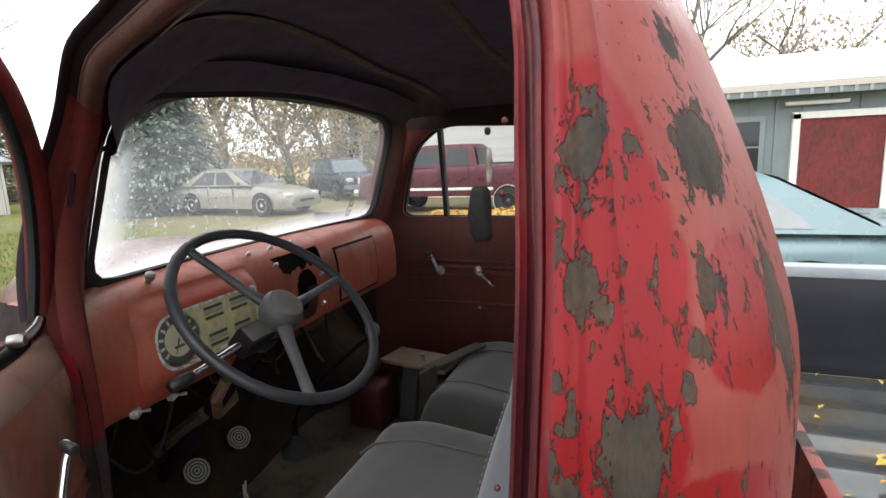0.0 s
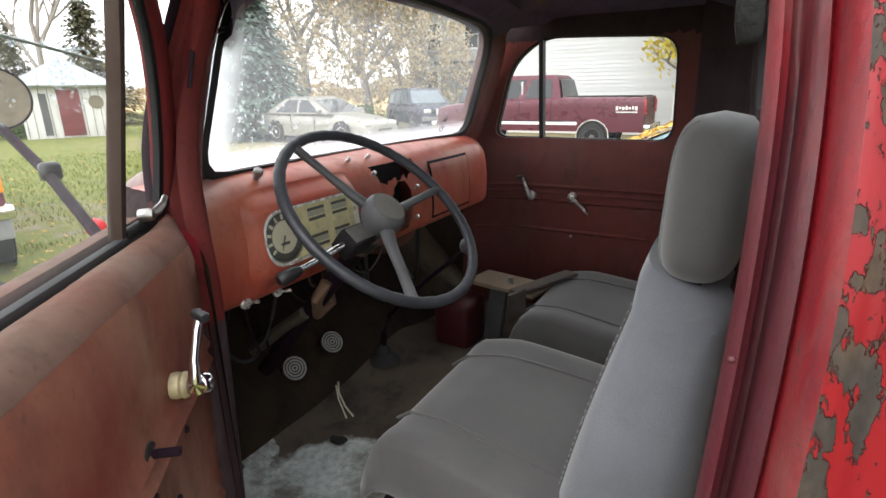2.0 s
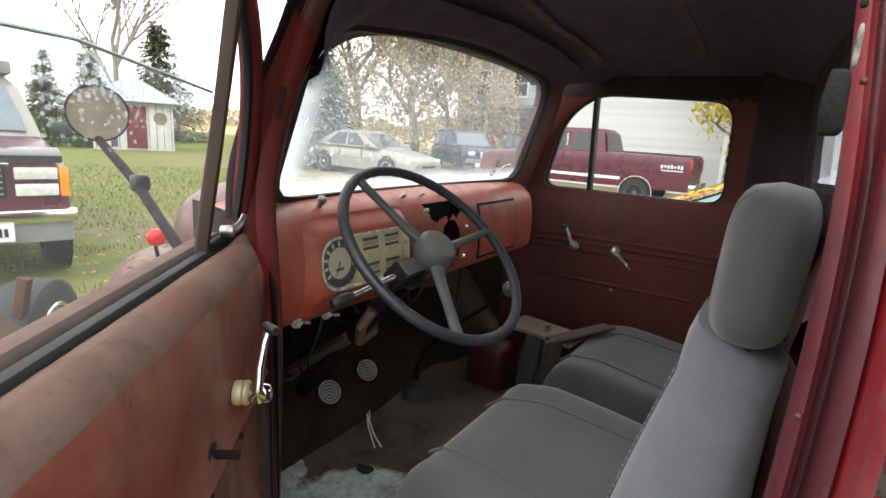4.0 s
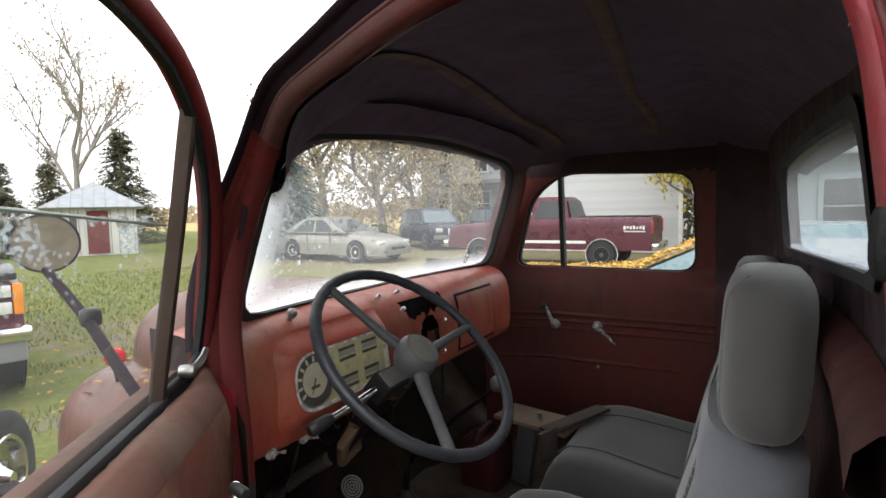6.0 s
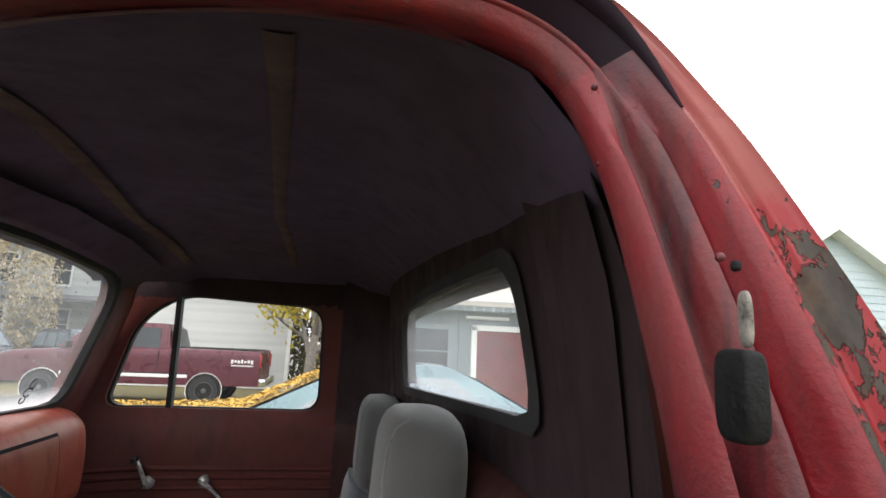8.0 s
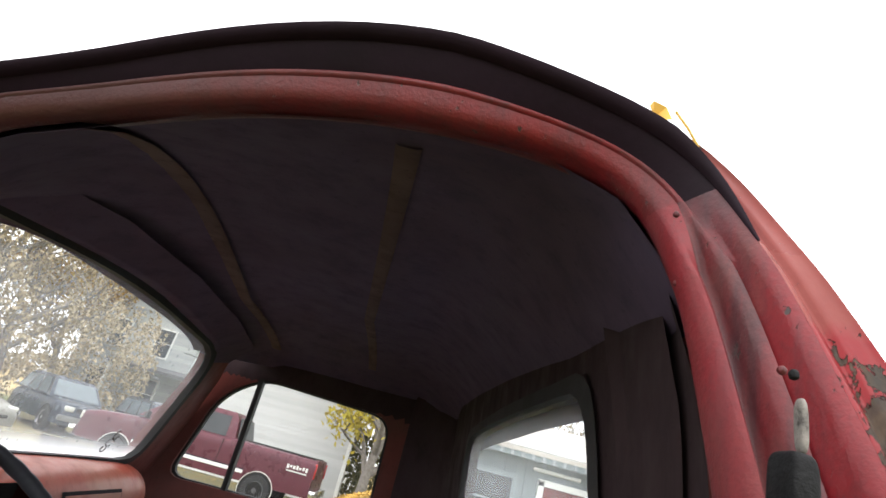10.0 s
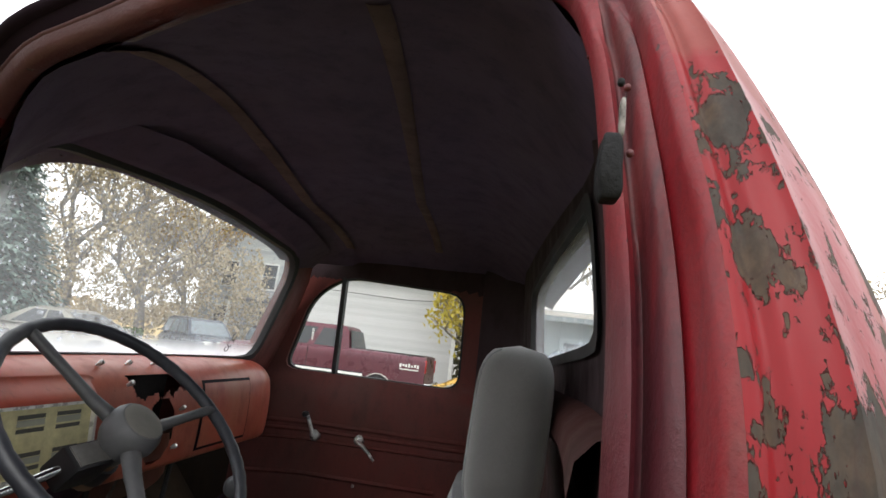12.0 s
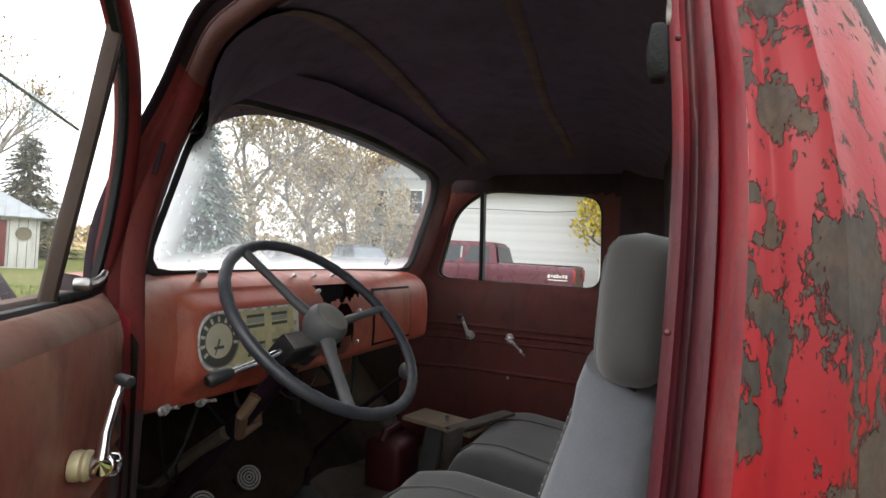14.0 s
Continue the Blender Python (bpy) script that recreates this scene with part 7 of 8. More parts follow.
for k in range(5):
    a = 2 * math.pi * k / 5
    u_, v_ = Vector((-TN.y, TN.x, 0)), Vector((0, 0, 1))
    part("wheel_nut", Mesh().lathe([(0, 0.012), (0.02, 0.012), (0.024, 0.008), (0.024, 0)], TW + TN * 0.07 + (u_ * math.cos(a) + v_ * math.sin(a)) * 0.075, TN, 6), "steel", wheel_t)
part("axle", Mesh().tube([TW - TN * 0.05, TW - TN * 0.9], 0.03, 10), "rust", tl)
# curved fender plate over the near end, with a bent flange
fc, fu = Vector((-2.20, -0.80, 0.34)), Vector((0.51, 0.86, 0))
rows = []
for k in range(19):
    a = radians(8 + 150 * k / 18)
    row = []
    for w, rise in ((-0.02, -0.05), (0.0, 0.0), (0.10, 0.008), (0.20, 0.0), (0.22, -0.05)):
        rr_ = 0.43 + rise + 0.006 * noise.noise((k * 0.6, w * 9, 4))
        row.append(fc + fu * (rr_ * math.cos(a)) - FN * w + Vector((0, 0, rr_ * math.sin(a) * 0.86)))
    rows.append(row)
part("fender", Mesh().grid(rows), "rust", tl, "rusty curved trailer fender", 60)
for w in (-0.02, 0.22):
    side_pts = [fc + fu * (0.38 * math.cos(radians(a))) - FN * w + Vector((0, 0, 0.38 * math.sin(radians(a)) * 0.86)) for a in range(8, 159, 10)]
    n_ = len(side_pts)
    part("fender_skirt", Mesh().add(side_pts + [p + Vector((0, 0, -0.10 - 0.05 * noise.noise((i_ * 0.5, w, 1)))) for i_, p in enumerate(side_pts)], [(i_, i_ + 1, n_ + i_ + 1, n_ + i_) for i_ in range(n_ - 1)]), "rust", tl, "torn rusty fender side", 40)
part("frame", Mesh().box((-2.35, -0.55, 0.30), (1.5, 0.08, 0.10), pose(0, 0, 0, 0, 3, 30)), "rust", tl, bevel=0.01)
part("frame", Mesh().box((-2.10, -0.90, 0.40), (0.62, 0.05, 0.12), pose(0, 0, 0, 0, -8, 59)), "rust", tl, bevel=0.01)
part("bracket", Mesh().box((-2.34, -0.34, 0.60), (0.05, 0.04, 0.30), pose(0, 0, 0, 0, 14, 30)), "rust", tl, "leaning rusty bracket", bevel=0.006)
part("support", Mesh().box((-1.80, -0.30, 0.12), (0.07, 0.07, 0.28)), "rust", tl)


# ---- buildings ----
def siding_wall(parent, x0, x1, y, z0, z1, mat, course=0.125, face=-1, gable=None, name="siding_board"):
    """Overlapping boards along x, each an object; gable: ridge height over the middle."""
    z = z0
    while z < (gable or z1) - 0.02:
        h = min(course, (gable or z1) - z)
        a, c = x0, x1
        if z > z1 and gable:
            t = (z - z1) / (gable - z1)
            a, c = x0 + (x1 - x0) / 2 * t, x1 - (x1 - x0) / 2 * t
        if c - a > 0.1:
            o = 0.022 * face
            m = Mesh().add([(a, y + o, z), (c, y + o, z), (c, y + 0.004 * face, z + h + 0.02), (a, y + 0.004 * face, z + h + 0.02), (a, y - 0.02 * face, z), (c, y - 0.02 * face, z), (c, y - 0.02 * face, z + h + 0.02), (a, y - 0.02 * face, z + h + 0.02)],
                           [(0, 1, 2, 3), (4, 7, 6, 5), (0, 4, 5, 1), (3, 2, 6, 7), (0, 3, 7, 4), (1, 5, 6, 2)])
            part(name, m, mat, parent, "", 0)
        z += course


def window_unit(parent, x, y, z, w, h, trim_mat="white", face=-1):
    wd = part("window", Mesh().box((x, y + 0.03 * face, z), (w + 0.16, 0.06, h + 0.16)), trim_mat, parent, bevel=0.008)
    for s in (-1, 1):
        part("pane", Mesh().box((x, y + 0.062 * face, z + s * h / 4), (w, 0.012, h / 2 - 0.03)), "autoglass", wd)


M["sidingwhite"] = random_shade("white_siding", (0.49, 0.50, 0.50), (0.58, 0.59, 0.59), 0.55, 0.3)
M["sidinggrey"] = random_shade("weathered_grey_siding", (0.36, 0.38, 0.38), (0.50, 0.52, 0.51), 0.7, 0.3)
M["sidingblue"] = random_shade("pale_blue_siding", (0.42, 0.50, 0.55), (0.50, 0.58, 0.62), 0.6, 0.3)
M["shingle"] = plain("dark_roofing", (0.10, 0.10, 0.105), 0.85, var=0.3, scale=3, relief=0.5, grain=40)
M["metalroof"] = plain("grey_metal_roof", (0.33, 0.35, 0.37), 0.35, 0.5, 0.15, 4)
M["garagewall"] = plain("blue_grey_wall", (0.20, 0.235, 0.25), 0.7, var=0.12, scale=2)
M["garagered"] = dull_red("faded_garage_red", (0.17, 0.03, 0.03), (0.12, 0.03, 0.03), (0.05, 0.03, 0.03), 0.7)
M["leafroof"] = random_shade("leafy_roof", (0.42, 0.36, 0.30), (0.60, 0.56, 0.52), 0.8, 0.2)
M["whitewash"] = plain("flaking_whitewash", (0.62, 0.61, 0.58), 0.85, var=0.35, scale=3, relief=0.3, stretch=(1, 1, 0.2), tint=(0.70, 0.69, 0.66))

hs = thing("white_house", "white house wing with horizontal siding and a dark roof", "house")
part("core", Mesh().box((-4.25, 21.5, 1.95), (5.8, 8.0, 3.9)), "white", hs)
siding_wall(hs, -7.2, -1.30, 17.48, 0.15, 3.85, "sidingwhite", 0.125)
part("corner_trim", Mesh().box((-1.30, 17.47, 1.95), (0.12, 0.10, 3.9)), "white", hs)
part("fascia", Mesh().box((-4.25, 17.15, 3.93), (6.5, 0.06, 0.22)), "white", hs)
part("soffit", Mesh().box((-4.25, 17.32, 3.86), (6.5, 0.36, 0.04)), "white", hs)
part("roof", Mesh().add([(-7.5, 17.1, 4.0), (-1.0, 17.1, 4.0), (-1.0, 21.5, 6.2), (-7.5, 21.5, 6.2), (-1.0, 25.9, 4.0), (-7.5, 25.9, 4.0), (-7.5, 17.1, 3.9), (-1.0, 17.1, 3.9), (-1.0, 25.9, 3.9), (-7.5, 25.9, 3.9)], [(0, 1, 2, 3), (3, 2, 4, 5), (6, 9, 8, 7), (0, 6, 7, 1), (5, 4, 8, 9), (1, 7, 8, 4, 2), (0, 3, 5, 9, 6)]), "shingle", hs, smooth=0)
part("power_cable", Mesh().tube([(-7.4, 16.9, 3.30), (-6, 16.9, 3.18), (-3, 16.9, 3.1), (0.5, 16.0, 3.2)], 0.012, 5), "black", hs)

fh = thing("farmhouse", "old grey-white farmhouse with a steep gable", "house")
part("core", Mesh().box((-14.4, 31.0, 2.6), (6.0, 7.0, 5.2)), "sidinggrey", fh)
siding_wall(fh, -17.4, -11.4, 27.46, 0.2, 5.2, "sidinggrey", 0.2, gable=8.6)
part("gable_core", Mesh().add([(-17.4, 27.5, 5.2), (-11.4, 27.5, 5.2), (-14.4, 27.5, 8.6), (-17.4, 34.5, 5.2), (-11.4, 34.5, 5.2), (-14.4, 34.5, 8.6)], [(0, 1, 2), (3, 5, 4), (0, 2, 5, 3), (1, 4, 5, 2), (0, 3, 4, 1)]), "sidinggrey", fh, smooth=0)
for s in (-1, 1):
    part("roof", Mesh().add([(-14.4, 27.0, 8.78), (-14.4 + s * 3.5, 27.0, 4.85), (-14.4 + s * 3.5, 35, 4.85), (-14.4, 35, 8.78), (-14.4, 27.0, 8.62), (-14.4 + s * 3.4, 27.0, 4.72), (-14.4 + s * 3.4, 35, 4.72), (-14.4, 35, 8.62)], [(0, 1, 2, 3), (4, 7, 6, 5), (0, 4, 5, 1), (1, 5, 6, 2), (2, 6, 7, 3)]), "shingle", fh, smooth=0)
for x, z in ((-15.7, 1.9), (-13.0, 1.9), (-15.6, 4.5), (-13.2, 4.5)):
    window_unit(fh, x, 27.43, z, 0.8, 1.4)
part("porch_roof", Mesh().box((-12.4, 26.3, 3.1), (4.0, 2.2, 0.15), pose(0, 0, 0, 8, 0, 0)), "shingle", fh)
for x in (-14.2, -10.6):
    part("porch_post", Mesh().box((x, 25.4, 1.45), (0.14, 0.14, 3.1)), "white", fh)

sh = thing("garden_shed", "small white shed with red door and grey hip roof", "shed", "", pose(-23.0, 10.7, 0, 0, 0, 62))
# local: front faces -y
part("wall", Mesh().box((0, 1.4, 1.0), (3.0, 2.8, 2.04)), "whitewash", sh, "flaking whitewashed boards", bevel=0.01)
for k in range(11):
    part("board_joint", Mesh().box((-1.4 + 0.28 * k, -0.004, 1.02), (0.02, 0.012, 2.0)), "hub", sh)
part("door", Mesh().box((0.1, -0.03, 0.95), (0.75, 0.06, 1.78)), "garagered", sh, "faded red door", bevel=0.01)
part("side_board", Mesh().box((-0.75, -0.02, 0.9), (0.25, 0.04, 1.6)), "hub", sh)
part("round_sign", Mesh().lathe([(0, 0.26), (0.05, 0.26), (0.05, 0.20), (0.03, 0.19), (0.03, 0)], (1.0, -0.0, 1.35), (0, -1, 0), 24), "mirrorback", sh, "round brown plaque")
part("roof", Mesh().add([(-1.85, -0.35, 2.0), (1.85, -0.35, 2.0), (1.85, 3.15, 2.0), (-1.85, 3.15, 2.0), (0, 1.4, 3.15), (-1.8, -0.3, 1.92), (1.8, -0.3, 1.92), (1.8, 3.1, 1.92), (-1.8, 3.1, 1.92)], [(0, 1, 4), (1, 2, 4), (2, 3, 4), (3, 0, 4), (5, 8, 7, 6), (0, 5, 6, 1), (1, 6, 7, 2), (2, 7, 8, 3), (3, 8, 5, 0)]), "metalroof", sh, smooth=0)
for k in range(9):
    x = -1.6 + 0.4 * k
    t = 1 - abs(x) / 1.85
    part("roof_rib", Mesh().tube([(x, -0.34, 2.02), (x * 1.0, -0.35 + 1.75 * t, 2.02 + 1.15 * t)], 0.02, 5), "metalroof", sh)

ga = thing("garage", "low blue-grey garage with a faded red door and leaf-strewn roof", "garage")
part("wall", Mesh().box((5.6, 12.0, 1.25), (9.0, 4.8, 2.5)), "garagewall", ga, "blue-grey painted wall")
for k in range(23):
    part("wall_batten", Mesh().box((1.2 + 0.40 * k, 9.585, 1.25), (0.035, 0.03, 2.4)), "garagewall", ga)
part("fascia", Mesh().box((5.6, 9.25, 2.42), (9.8, 0.05, 0.20)), "garagewall", ga)
for k in range(48):
    part("fascia_rib", Mesh().box((0.8 + 0.2 * k, 9.22, 2.42), (0.05, 0.03, 0.19)), "metalroof", ga)
part("roof", Mesh().add([(0.7, 9.2, 2.5), (10.5, 9.2, 2.5), (10.5, 12.0, 3.35), (0.7, 12.0, 3.35), (10.5, 14.8, 2.5), (0.7, 14.8, 2.5), (0.7, 9.2, 2.42), (10.5, 9.2, 2.42), (10.5, 14.8, 2.42), (0.7, 14.8, 2.42)], [(0, 1, 2, 3), (3, 2, 4, 5), (6, 9, 8, 7), (0, 6, 7, 1), (5, 4, 8, 9), (1, 7, 8, 4, 2), (0, 3, 5, 9, 6)]), "leafroof", ga, "pale metal roof strewn with leaves", smooth=0)
part("door", Mesh().box((3.75, 9.57, 0.98), (1.20, 0.06, 1.95)), "garagered", ga, "faded red garage door")
for dx in (-0.66, 0.66):
    part("door_trim", Mesh().box((3.75 + dx, 9.55, 1.0), (0.11, 0.10, 2.05)), "white", ga)
part("door_trim", Mesh().box((3.75, 9.55, 2.0), (1.43, 0.10, 0.11)), "white", ga)
part("lamp_tube", Mesh().tube([(2.9, 9.48, 2.20), (3.8, 9.48, 2.20)], 0.035, 10), "white", ga)
window_unit(ga, 2.1, 9.58, 1.5, 0.9, 0.9, "garagewall")

bl = thing("blue_house", "pale blue house with white gable trim", "house")
siding_wall(bl, 9.6, 16.0, 10.5, 0.2, 3.0, "sidingblue", 0.2, gable=5.0)
part("core", Mesh().box((12.8, 13.5, 1.55), (6.4, 6.0, 3.1)), "sidingblue", bl)
for s in (-1, 1):
    part("roof", Mesh().add([(12.8, 10.1, 5.2), (12.8 + s * 3.7, 10.1, 2.9), (12.8 + s * 3.7, 17, 2.9), (12.8, 17, 5.2), (12.8, 10.1, 5.0), (12.8 + s * 3.6, 10.1, 2.75), (12.8 + s * 3.6, 17, 2.75), (12.8, 17, 5.0)], [(0, 1, 2, 3), (4, 7, 6, 5), (0, 4, 5, 1), (1, 5, 6, 2), (2, 6, 7, 3)]), "white", bl, smooth=0)
window_unit(bl, 11.4, 10.46, 1.8, 0.9, 1.2)


# ---- trees ----
M["bark"] = plain("grey_bark", (0.24, 0.215, 0.19), 0.9, var=0.35, scale=12, relief=0.6, grain=40, dist=0.01)
M["tan"] = random_shade("brown_autumn_leaf", (0.30, 0.24, 0.15), (0.52, 0.43, 0.28), 0.8, 0.2, "island")
M["yellow"] = random_shade("yellow_autumn_leaf", (0.44, 0.33, 0.04), (0.60, 0.52, 0.09), 0.7, 0.2, "island")
M["orange"] = random_shade("orange_autumn_leaf", (0.30, 0.15, 0.03), (0.42, 0.30, 0.08), 0.7, 0.2, "island")
M["needle"] = random_shade("spruce_needles", (0.085, 0.090, 0.050), (0.17, 0.16, 0.095), 0.8, 0.2, "island")
M["bluespruce"] = random_shade("blue_spruce_needles", (0.12, 0.17, 0.145), (0.22, 0.28, 0.245), 0.8, 0.2, "island")
M["olive"] = random_shade("olive_shrub_leaves", (0.07, 0.075, 0.03), (0.16, 0.14, 0.05), 0.8, 0.2, "island")
M["hedge"] = random_shade("hedge_leaves", (0.05, 0.09, 0.02), (0.11, 0.16, 0.045), 0.8, 0.2, "island")


def broadleaf(name, label, at, height, seed, leaves, leafmat, spread=0.42, leafsize=0.10, trunk=0.16, depth=4):
    rnd = random.Random(seed)
    t = thing(name, label, "tree", "", Matrix.Translation(at))
    wood, crown = Mesh(), Mesh()

    def grow(p, d, length, rad, level):
        pts, q, dd = [p], p, d
        for k in range(4):
            dd = (dd + Vector((rnd.uniform(-1, 1), rnd.uniform(-1, 1), rnd.uniform(-0.4, 0.8))) * 0.16).normalized()
            q = q + dd * length / 4
            pts.append(q)
        wood.tube(pts, [rad, rad * 0.9, rad * 0.78, rad * 0.66, rad * 0.5], 6 if level < 2 else 4, cap=False)
        if level >= depth - 2 and leaves:
            for k in range(leaves):
                c = pts[rnd.randint(1, 4)] + Vector((rnd.gauss(0, 1), rnd.gauss(0, 1), rnd.gauss(0, 1))) * length * 0.28
                leaf(crown, c, leafsize * rnd.uniform(0.6, 1.3), rnd, (rnd.uniform(-1, 1), rnd.uniform(-1, 1), rnd.uniform(-1, 1)))
        if level < depth:
            for k in range(rnd.randint(3, 4) if level else 5):
                a = rnd.uniform(0, 6.28)
                side = Vector((math.cos(a), math.sin(a), rnd.uniform(0.1, 0.7)))
                nd = (dd * (1 - spread) + side * spread * 1.6).normalized()
                s = pts[rnd.randint(2, 4)]
                grow(s, nd, length * rnd.uniform(0.55, 0.8), rad * 0.52, level + 1)
    grow(Vector((0, 0, -0.1)), Vector((0, 0, 1)), height * 0.34, trunk, 0)
    part("trunk", wood, "bark", t, "", 60, weld=False)
    if leaves:
        part("crown", crown, leafmat, t, "", 0, weld=False)
    return t


def conifer(name, label, at, height, width, seed, mat, tufts=9000):
    rnd = random.Random(seed)
    t = thing(name, label, "tree", "", Matrix.Translation(at))
    part("trunk", Mesh().tube([(0, 0, -0.1), (0, 0, height * 0.5), (0, 0, height)], [0.16, 0.09, 0.02], 8), "bark", t)
    b2, limbs = Mesh(), Mesh()
    for k in range(tufts // 24):
        u = rnd.random() ** 0.6
        z = height * (0.04 + 0.94 * (1 - u))
        reach = width * (u * 0.95 + 0.05) * rnd.uniform(0.75, 1.12)
        a = rnd.uniform(0, 6.28)
        tip = Vector((math.cos(a) * reach, math.sin(a) * reach, z - reach * 0.28))
        limbs.tube([(0, 0, z), tip], [0.025, 0.008], 4, cap=False)
        for j in range(24):
            s = rnd.uniform(0.25, 1.05)
            c = Vector((0, 0, z)).lerp(tip, s) + Vector((rnd.gauss(0, 0.09), rnd.gauss(0, 0.09), rnd.gauss(0, 0.06))) * (0.6 + width * 0.35)
            q = rnd.uniform(0.10, 0.20) * (0.5 + 0.3 * width)
            d = Vector((math.cos(a + rnd.uniform(-0.9, 0.9)), math.sin(a + rnd.uniform(-0.9, 0.9)), rnd.uniform(-0.8, 0.1))) * q
            w = Vector((-d.y, d.x, rnd.uniform(-0.1, 0.1))) * 0.30
            b2.add([c - w, c + w, c + d], [(0, 1, 2)])
    part("bough", limbs, "bark", t, "", 0, weld=False)
    part("crown", b2, mat, t, "", 0, weld=False)
    return t


def polar(b_, d, z=0.0):
    a = radians(b_)
    return (0.65 - math.sin(a) * d, -1.28 + math.cos(a) * d, z)


broadleaf("bare_tree", "tall bare tree with a few last leaves", polar(65.0, 34), 15.5, 23, 5, "tan", 0.30, 0.09, 0.22)
conifer("spruce_tree", "brownish green spruce behind the shed", polar(60.8, 37), 7.2, 3.2, 5, "needle")
conifer("spruce_tree", "dark green spruce tree", polar(66.2, 44), 6.6, 2.4, 6, "needle")
conifer("spruce_tree", "dark green spruce tree", polar(69.5, 46), 5.5, 2.2, 7, "needle")
conifer("spruce_tree", "dark green spruce tree", polar(73.5, 40), 5.2, 2.6, 8, "needle")
conifer("spruce_tree", "pale blue-green spruce beyond the windscreen", polar(47.6, 21), 6.4, 2.3, 9, "bluespruce", 22000)
broadleaf("autumn_tree", "large tree with thin brown autumn leaves", polar(42.5, 30), 13.0, 11, 9, "tan", 0.46, 0.11, 0.26)
broadleaf("autumn_tree", "large tree with thin brown autumn leaves", polar(36.5, 29), 12.5, 12, 10, "tan", 0.46, 0.11, 0.26)
broadleaf("autumn_tree", "tree with olive yellow autumn leaves", polar(33.0, 33), 11.0, 13, 14, "orange", 0.46, 0.12, 0.22)
broadleaf("autumn_tree", "tree with thin brown autumn leaves", polar(28.5, 40), 12.0, 14, 14, "tan", 0.46, 0.12, 0.24)
broadleaf("yellow_tree", "tree with hanging yellow leaves beside the house", (-0.55, 15.6, 0), 7.5, 15, 12, "yellow", 0.46, 0.10, 0.20)
broadleaf("autumn_tree", "tree with brown leaves behind the house corner", polar(2.0, 34), 11.0, 16, 6, "orange", 0.46, 0.14, 0.22)
broadleaf("autumn_tree", "bare-topped tree behind the garage", polar(-14, 26), 10.0, 17, 4, "tan", 0.44, 0.10, 0.20)
broadleaf("autumn_tree", "bare-topped tree behind the blue house", polar(-33, 30), 10.5, 18, 4, "tan", 0.44, 0.10, 0.20)
broadleaf("bare_tree", "tall thin bare tree beyond the roofs", polar(-3, 24), 14.5, 19, 1, "yellow", 0.40, 0.08, 0.18)

# dark shrubbery between the white house and the garage
b = Mesh()
r = random.Random(91)
for i in range(9000):
    x = r.uniform(-1.6, 3.4)
    h = 3.3 + 1.5 * noise.noise((x * 0.7, 0, 3)) + 0.6 * noise.noise((x * 2.5, 0, 9))
    z = h * r.random() ** 0.8
    y = 18.6 + r.uniform(-0.7, 0.7)
    if noise.noise((x * 1.6, y, z * 1.6)) < -0.25:
        continue
    leaf(b, (x, y, z), r.uniform(0.06, 0.12), r, (r.uniform(-1, 1), r.uniform(-1, 1), r.uniform(-1, 1)))
ob = new("shrubbery", mesh_of("shrubbery", b, "olive", 0, weld=False))
tagged(ob, "dark olive shrubbery beside the white house", "bushes", kind="stuff")

# thicket of twigs and dry leaves under and between the autumn trees
b = Mesh()
r = random.Random(77)
for i in range(26000):
    a = r.uniform(25.5, 47)
    d = r.uniform(26, 36)
    h = 3.2 + 3.4 * (0.5 + 0.5 * noise.noise((a * 0.22, d * 0.2, 5))) + 1.5 * noise.noise((a * 0.9, d * 0.3, 8))
    z = h * r.random() ** 0.75
    if noise.noise((a * 0.8, d * 0.5, z * 0.8)) < -0.12:
        continue
    leaf(b, polar(a, d, z), r.uniform(0.06, 0.12), r, (r.uniform(-1, 1), r.uniform(-1, 1), r.uniform(-1, 1)))
ob = new("thicket", mesh_of("thicket", b, "tan", 0, weld=False))
tagged(ob, "dense thicket of brown autumn leaves and twigs", "bushes", kind="stuff")

# clipped hedge and far tree line
b = Mesh()
r = random.Random(31)
for i in range(5200):
    a, d = r.uniform(65.2, 84), 27.5
    c = polar(a, d + r.uniform(-0.5, 0.5), r.uniform(0.0, 1.12))
    leaf(b, c, 0.10, r, (r.uniform(-1, 1), r.uniform(-1, 1), r.uniform(-1, 1)))
ob = new("hedge", mesh_of("hedge", b, "hedge", 0, weld=False))
tagged(ob, "clipped green hedge along the lawn", "hedge", kind="stuff")
b = Mesh()
for i in range(2400):
    a = r.uniform(36, 52)
    leaf(b, polar(a, r.uniform(24.5, 25.5), r.uniform(0, 0.95)), 0.10, r, (r.uniform(-1, 1), r.uniform(-1, 1), r.uniform(-1, 1)))
ob = new("hedge", mesh_of("hedge", b, "hedge", 0, weld=False))
tagged(ob, "low dark hedge beyond the silver sedan", "hedge", kind="stuff")
b = Mesh()
for i in range(9000):
    a = r.choice((r.uniform(-60, 2), r.uniform(24, 60)))
    d = r.uniform(120, 150)
    h = 3.6 + 3.0 * noise.noise((a * 0.25, 0, 2))
    leaf(b, polar(a, d, r.uniform(0, max(1.5, h))), r.uniform(0.35, 0.7), r, (r.uniform(-1, 1), r.uniform(-1, 1), r.uniform(-1, 1)))
ob = new("far_woods", mesh_of("far_woods", b, "tan", 0, weld=False))
tagged(ob, "distant line of brown autumn woods", "woods", kind="stuff")

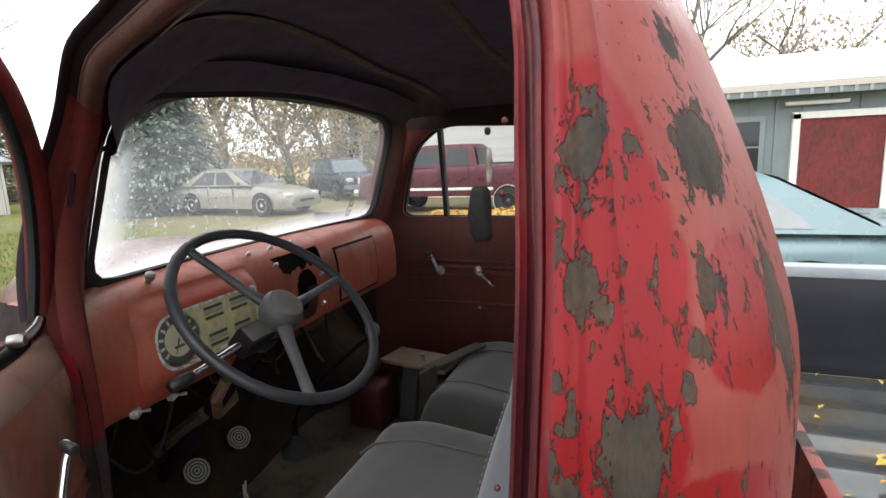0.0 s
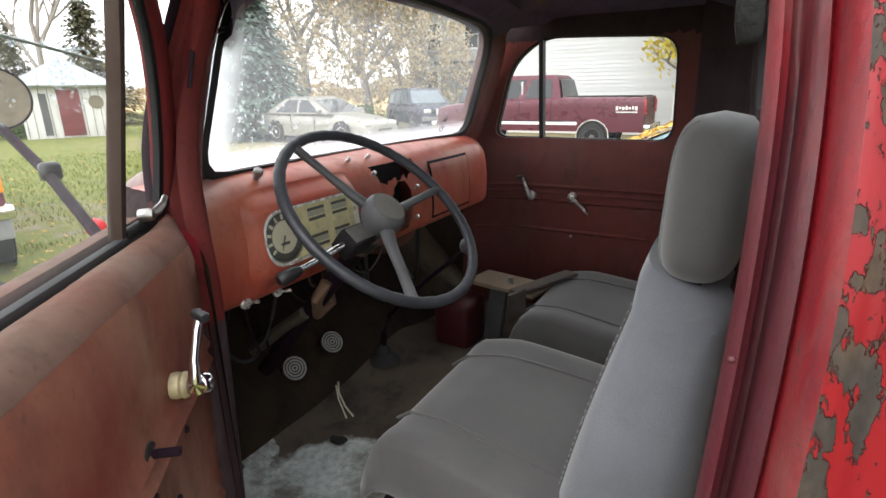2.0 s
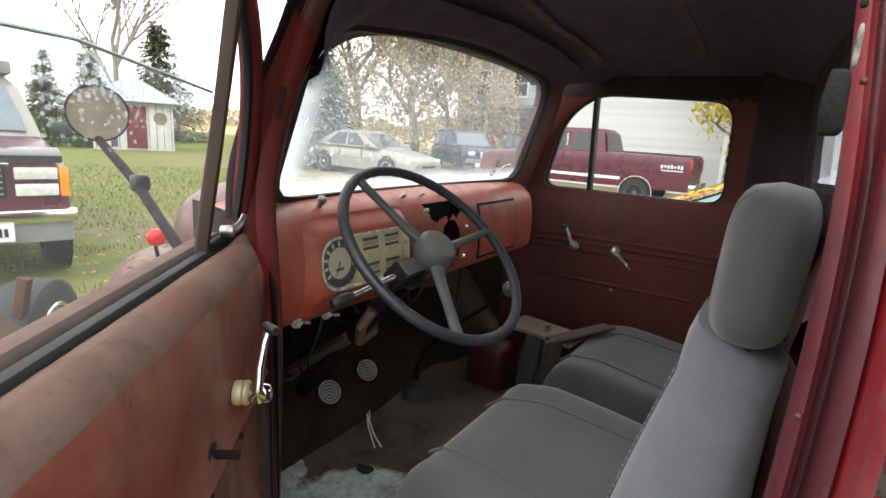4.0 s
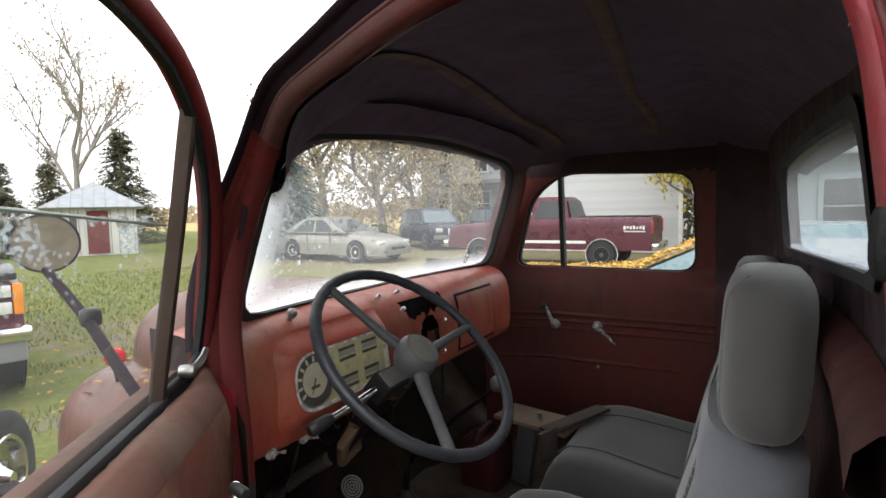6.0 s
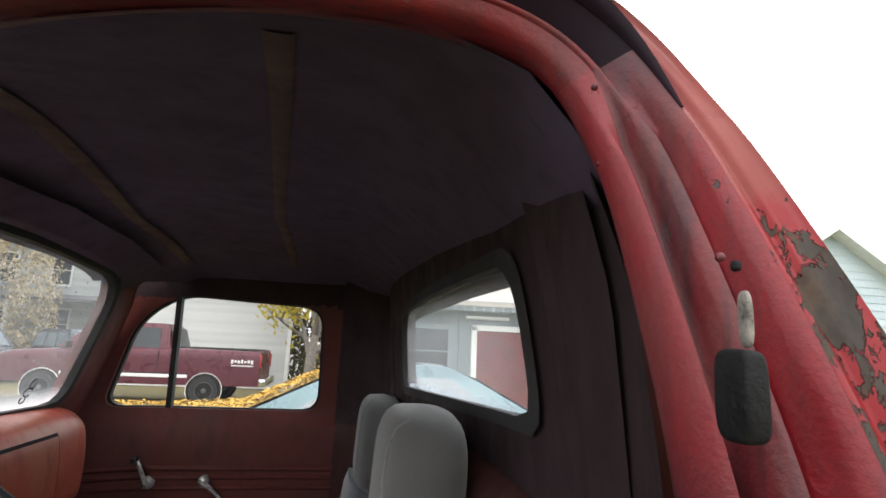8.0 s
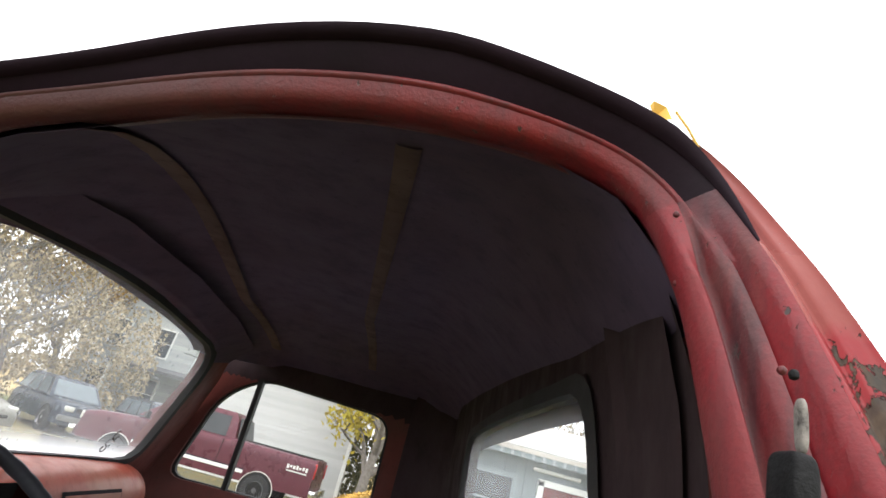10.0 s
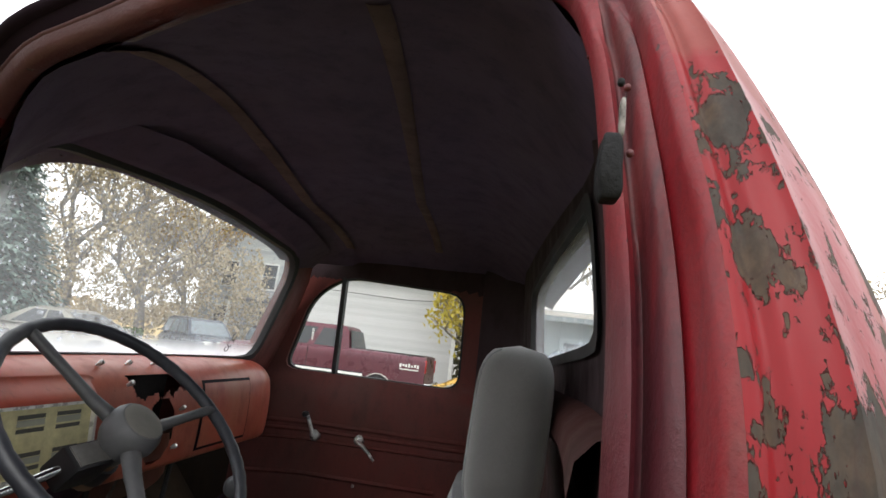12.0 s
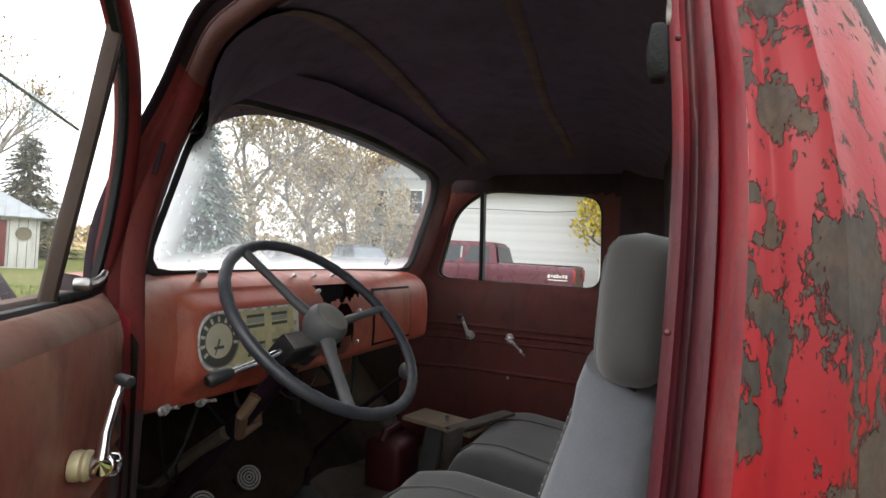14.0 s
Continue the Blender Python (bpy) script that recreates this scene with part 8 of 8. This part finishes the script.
# ---- leaves that lie on things ----
b = Mesh()
r = random.Random(41)
for i in range(4200):
    x = r.uniform(-2.1, 0.45)
    y = 2.85 + r.uniform(-0.85, 0.85)
    t = min(1, max(0, (x + 0.75) / 1.05))
    z = 0.86 + 0.07 * min(1, max(0, (x + 1.5) / 0.8)) + 0.47 * t + r.uniform(0, 0.02)
    if y < 2.85 - 0.75 + 1.0 * t + 0.25 * noise.noise((x * 4, 0, 0)):
        continue
    leaf(b, (x + 0.25, y + 1.55, z - 0.02 + r.uniform(0, 0.03)), r.uniform(0.014, 0.032), r)
ob = new("leaf_litter", mesh_of("leaf_litter", b, "goldleaf", 0, weld=False))
tagged(ob, "golden fallen leaves lying on the teal sedan", "leaves", kind="stuff")
b = Mesh()
for i in range(34):
    x = r.uniform(-1.78, -1.0)
    y = r.uniform(-0.20, 0.10)
    k = max(0.0, 1 - abs((x + 1.37) / 0.62) ** 2.7 - abs((y - 0.06) / 0.33) ** 2.7)
    if k > 0.15:
        leaf(b, (x, y, 0.60 + 0.395 * k ** (1 / 2.7) + 0.006), r.uniform(0.016, 0.028), r)
ob = new("fender_leaves", mesh_of("fender_leaves", b, "fallen", 0, weld=False))
tagged(ob, "small brown leaves on the wet fender", "leaves", kind="stuff")
b = Mesh()
for i in range(120):
    leaf(b, (r.uniform(0.98, 2.7), r.uniform(-0.5, 0.66), 0.862), r.uniform(0.010, 0.028), r)
ob = new("bed_leaves", mesh_of("bed_leaves", b, "goldleaf", 0, weld=False))
tagged(ob, "yellow leaves in the wet load bed", "leaves", kind="stuff")
rl = thing("roof_leaf", "single curled golden leaf caught on the drip rail", "leaf")
b = Mesh()
li = min(range(len(CURVE)), key=lambda i_: abs(CURVE[i_][0] - 0.555) + (9 if CURVE[i_][1] < 1.7 else 0))
LP = Vector(lip_at(*along(CURVE)[li])) + Vector((0.004, -0.004, 0.005))
b.add([LP, LP + Vector((-0.008, -0.004, 0.008)), LP + Vector((-0.004, 0.0, 0.017)), LP + Vector((0.007, 0.004, 0.018)), LP + Vector((0.010, 0.0, 0.005)), LP + Vector((0.0, 0.007, 0.009))], [(0, 5, 1), (1, 5, 2), (2, 5, 3), (3, 5, 4), (4, 5, 0)])
part("blade", b, "goldleaf", rl, "", 0, weld=False)
part("stalk", Mesh().tube([LP + Vector((0.012, 0, 0.012)), LP + Vector((0.020, -0.004, -0.004)), LP + Vector((0.026, -0.006, -0.018))], 0.001, 5), "goldleaf", rl)

b = Mesh()
for i in range(7):
    leaf(b, (0.110 + 0.014 * (i - 3) * 0.6, -1.051 - 0.014 * (i - 3) * 0.75, 1.340 + 0.003 * (i % 3)), r.uniform(0.006, 0.011), r)
ob = new("sill_leaves", mesh_of("sill_leaves", b, "fallen", 0, weld=False))
tagged(ob, "few wet brown leaves caught on the door's window sill", "leaves", kind="stuff")
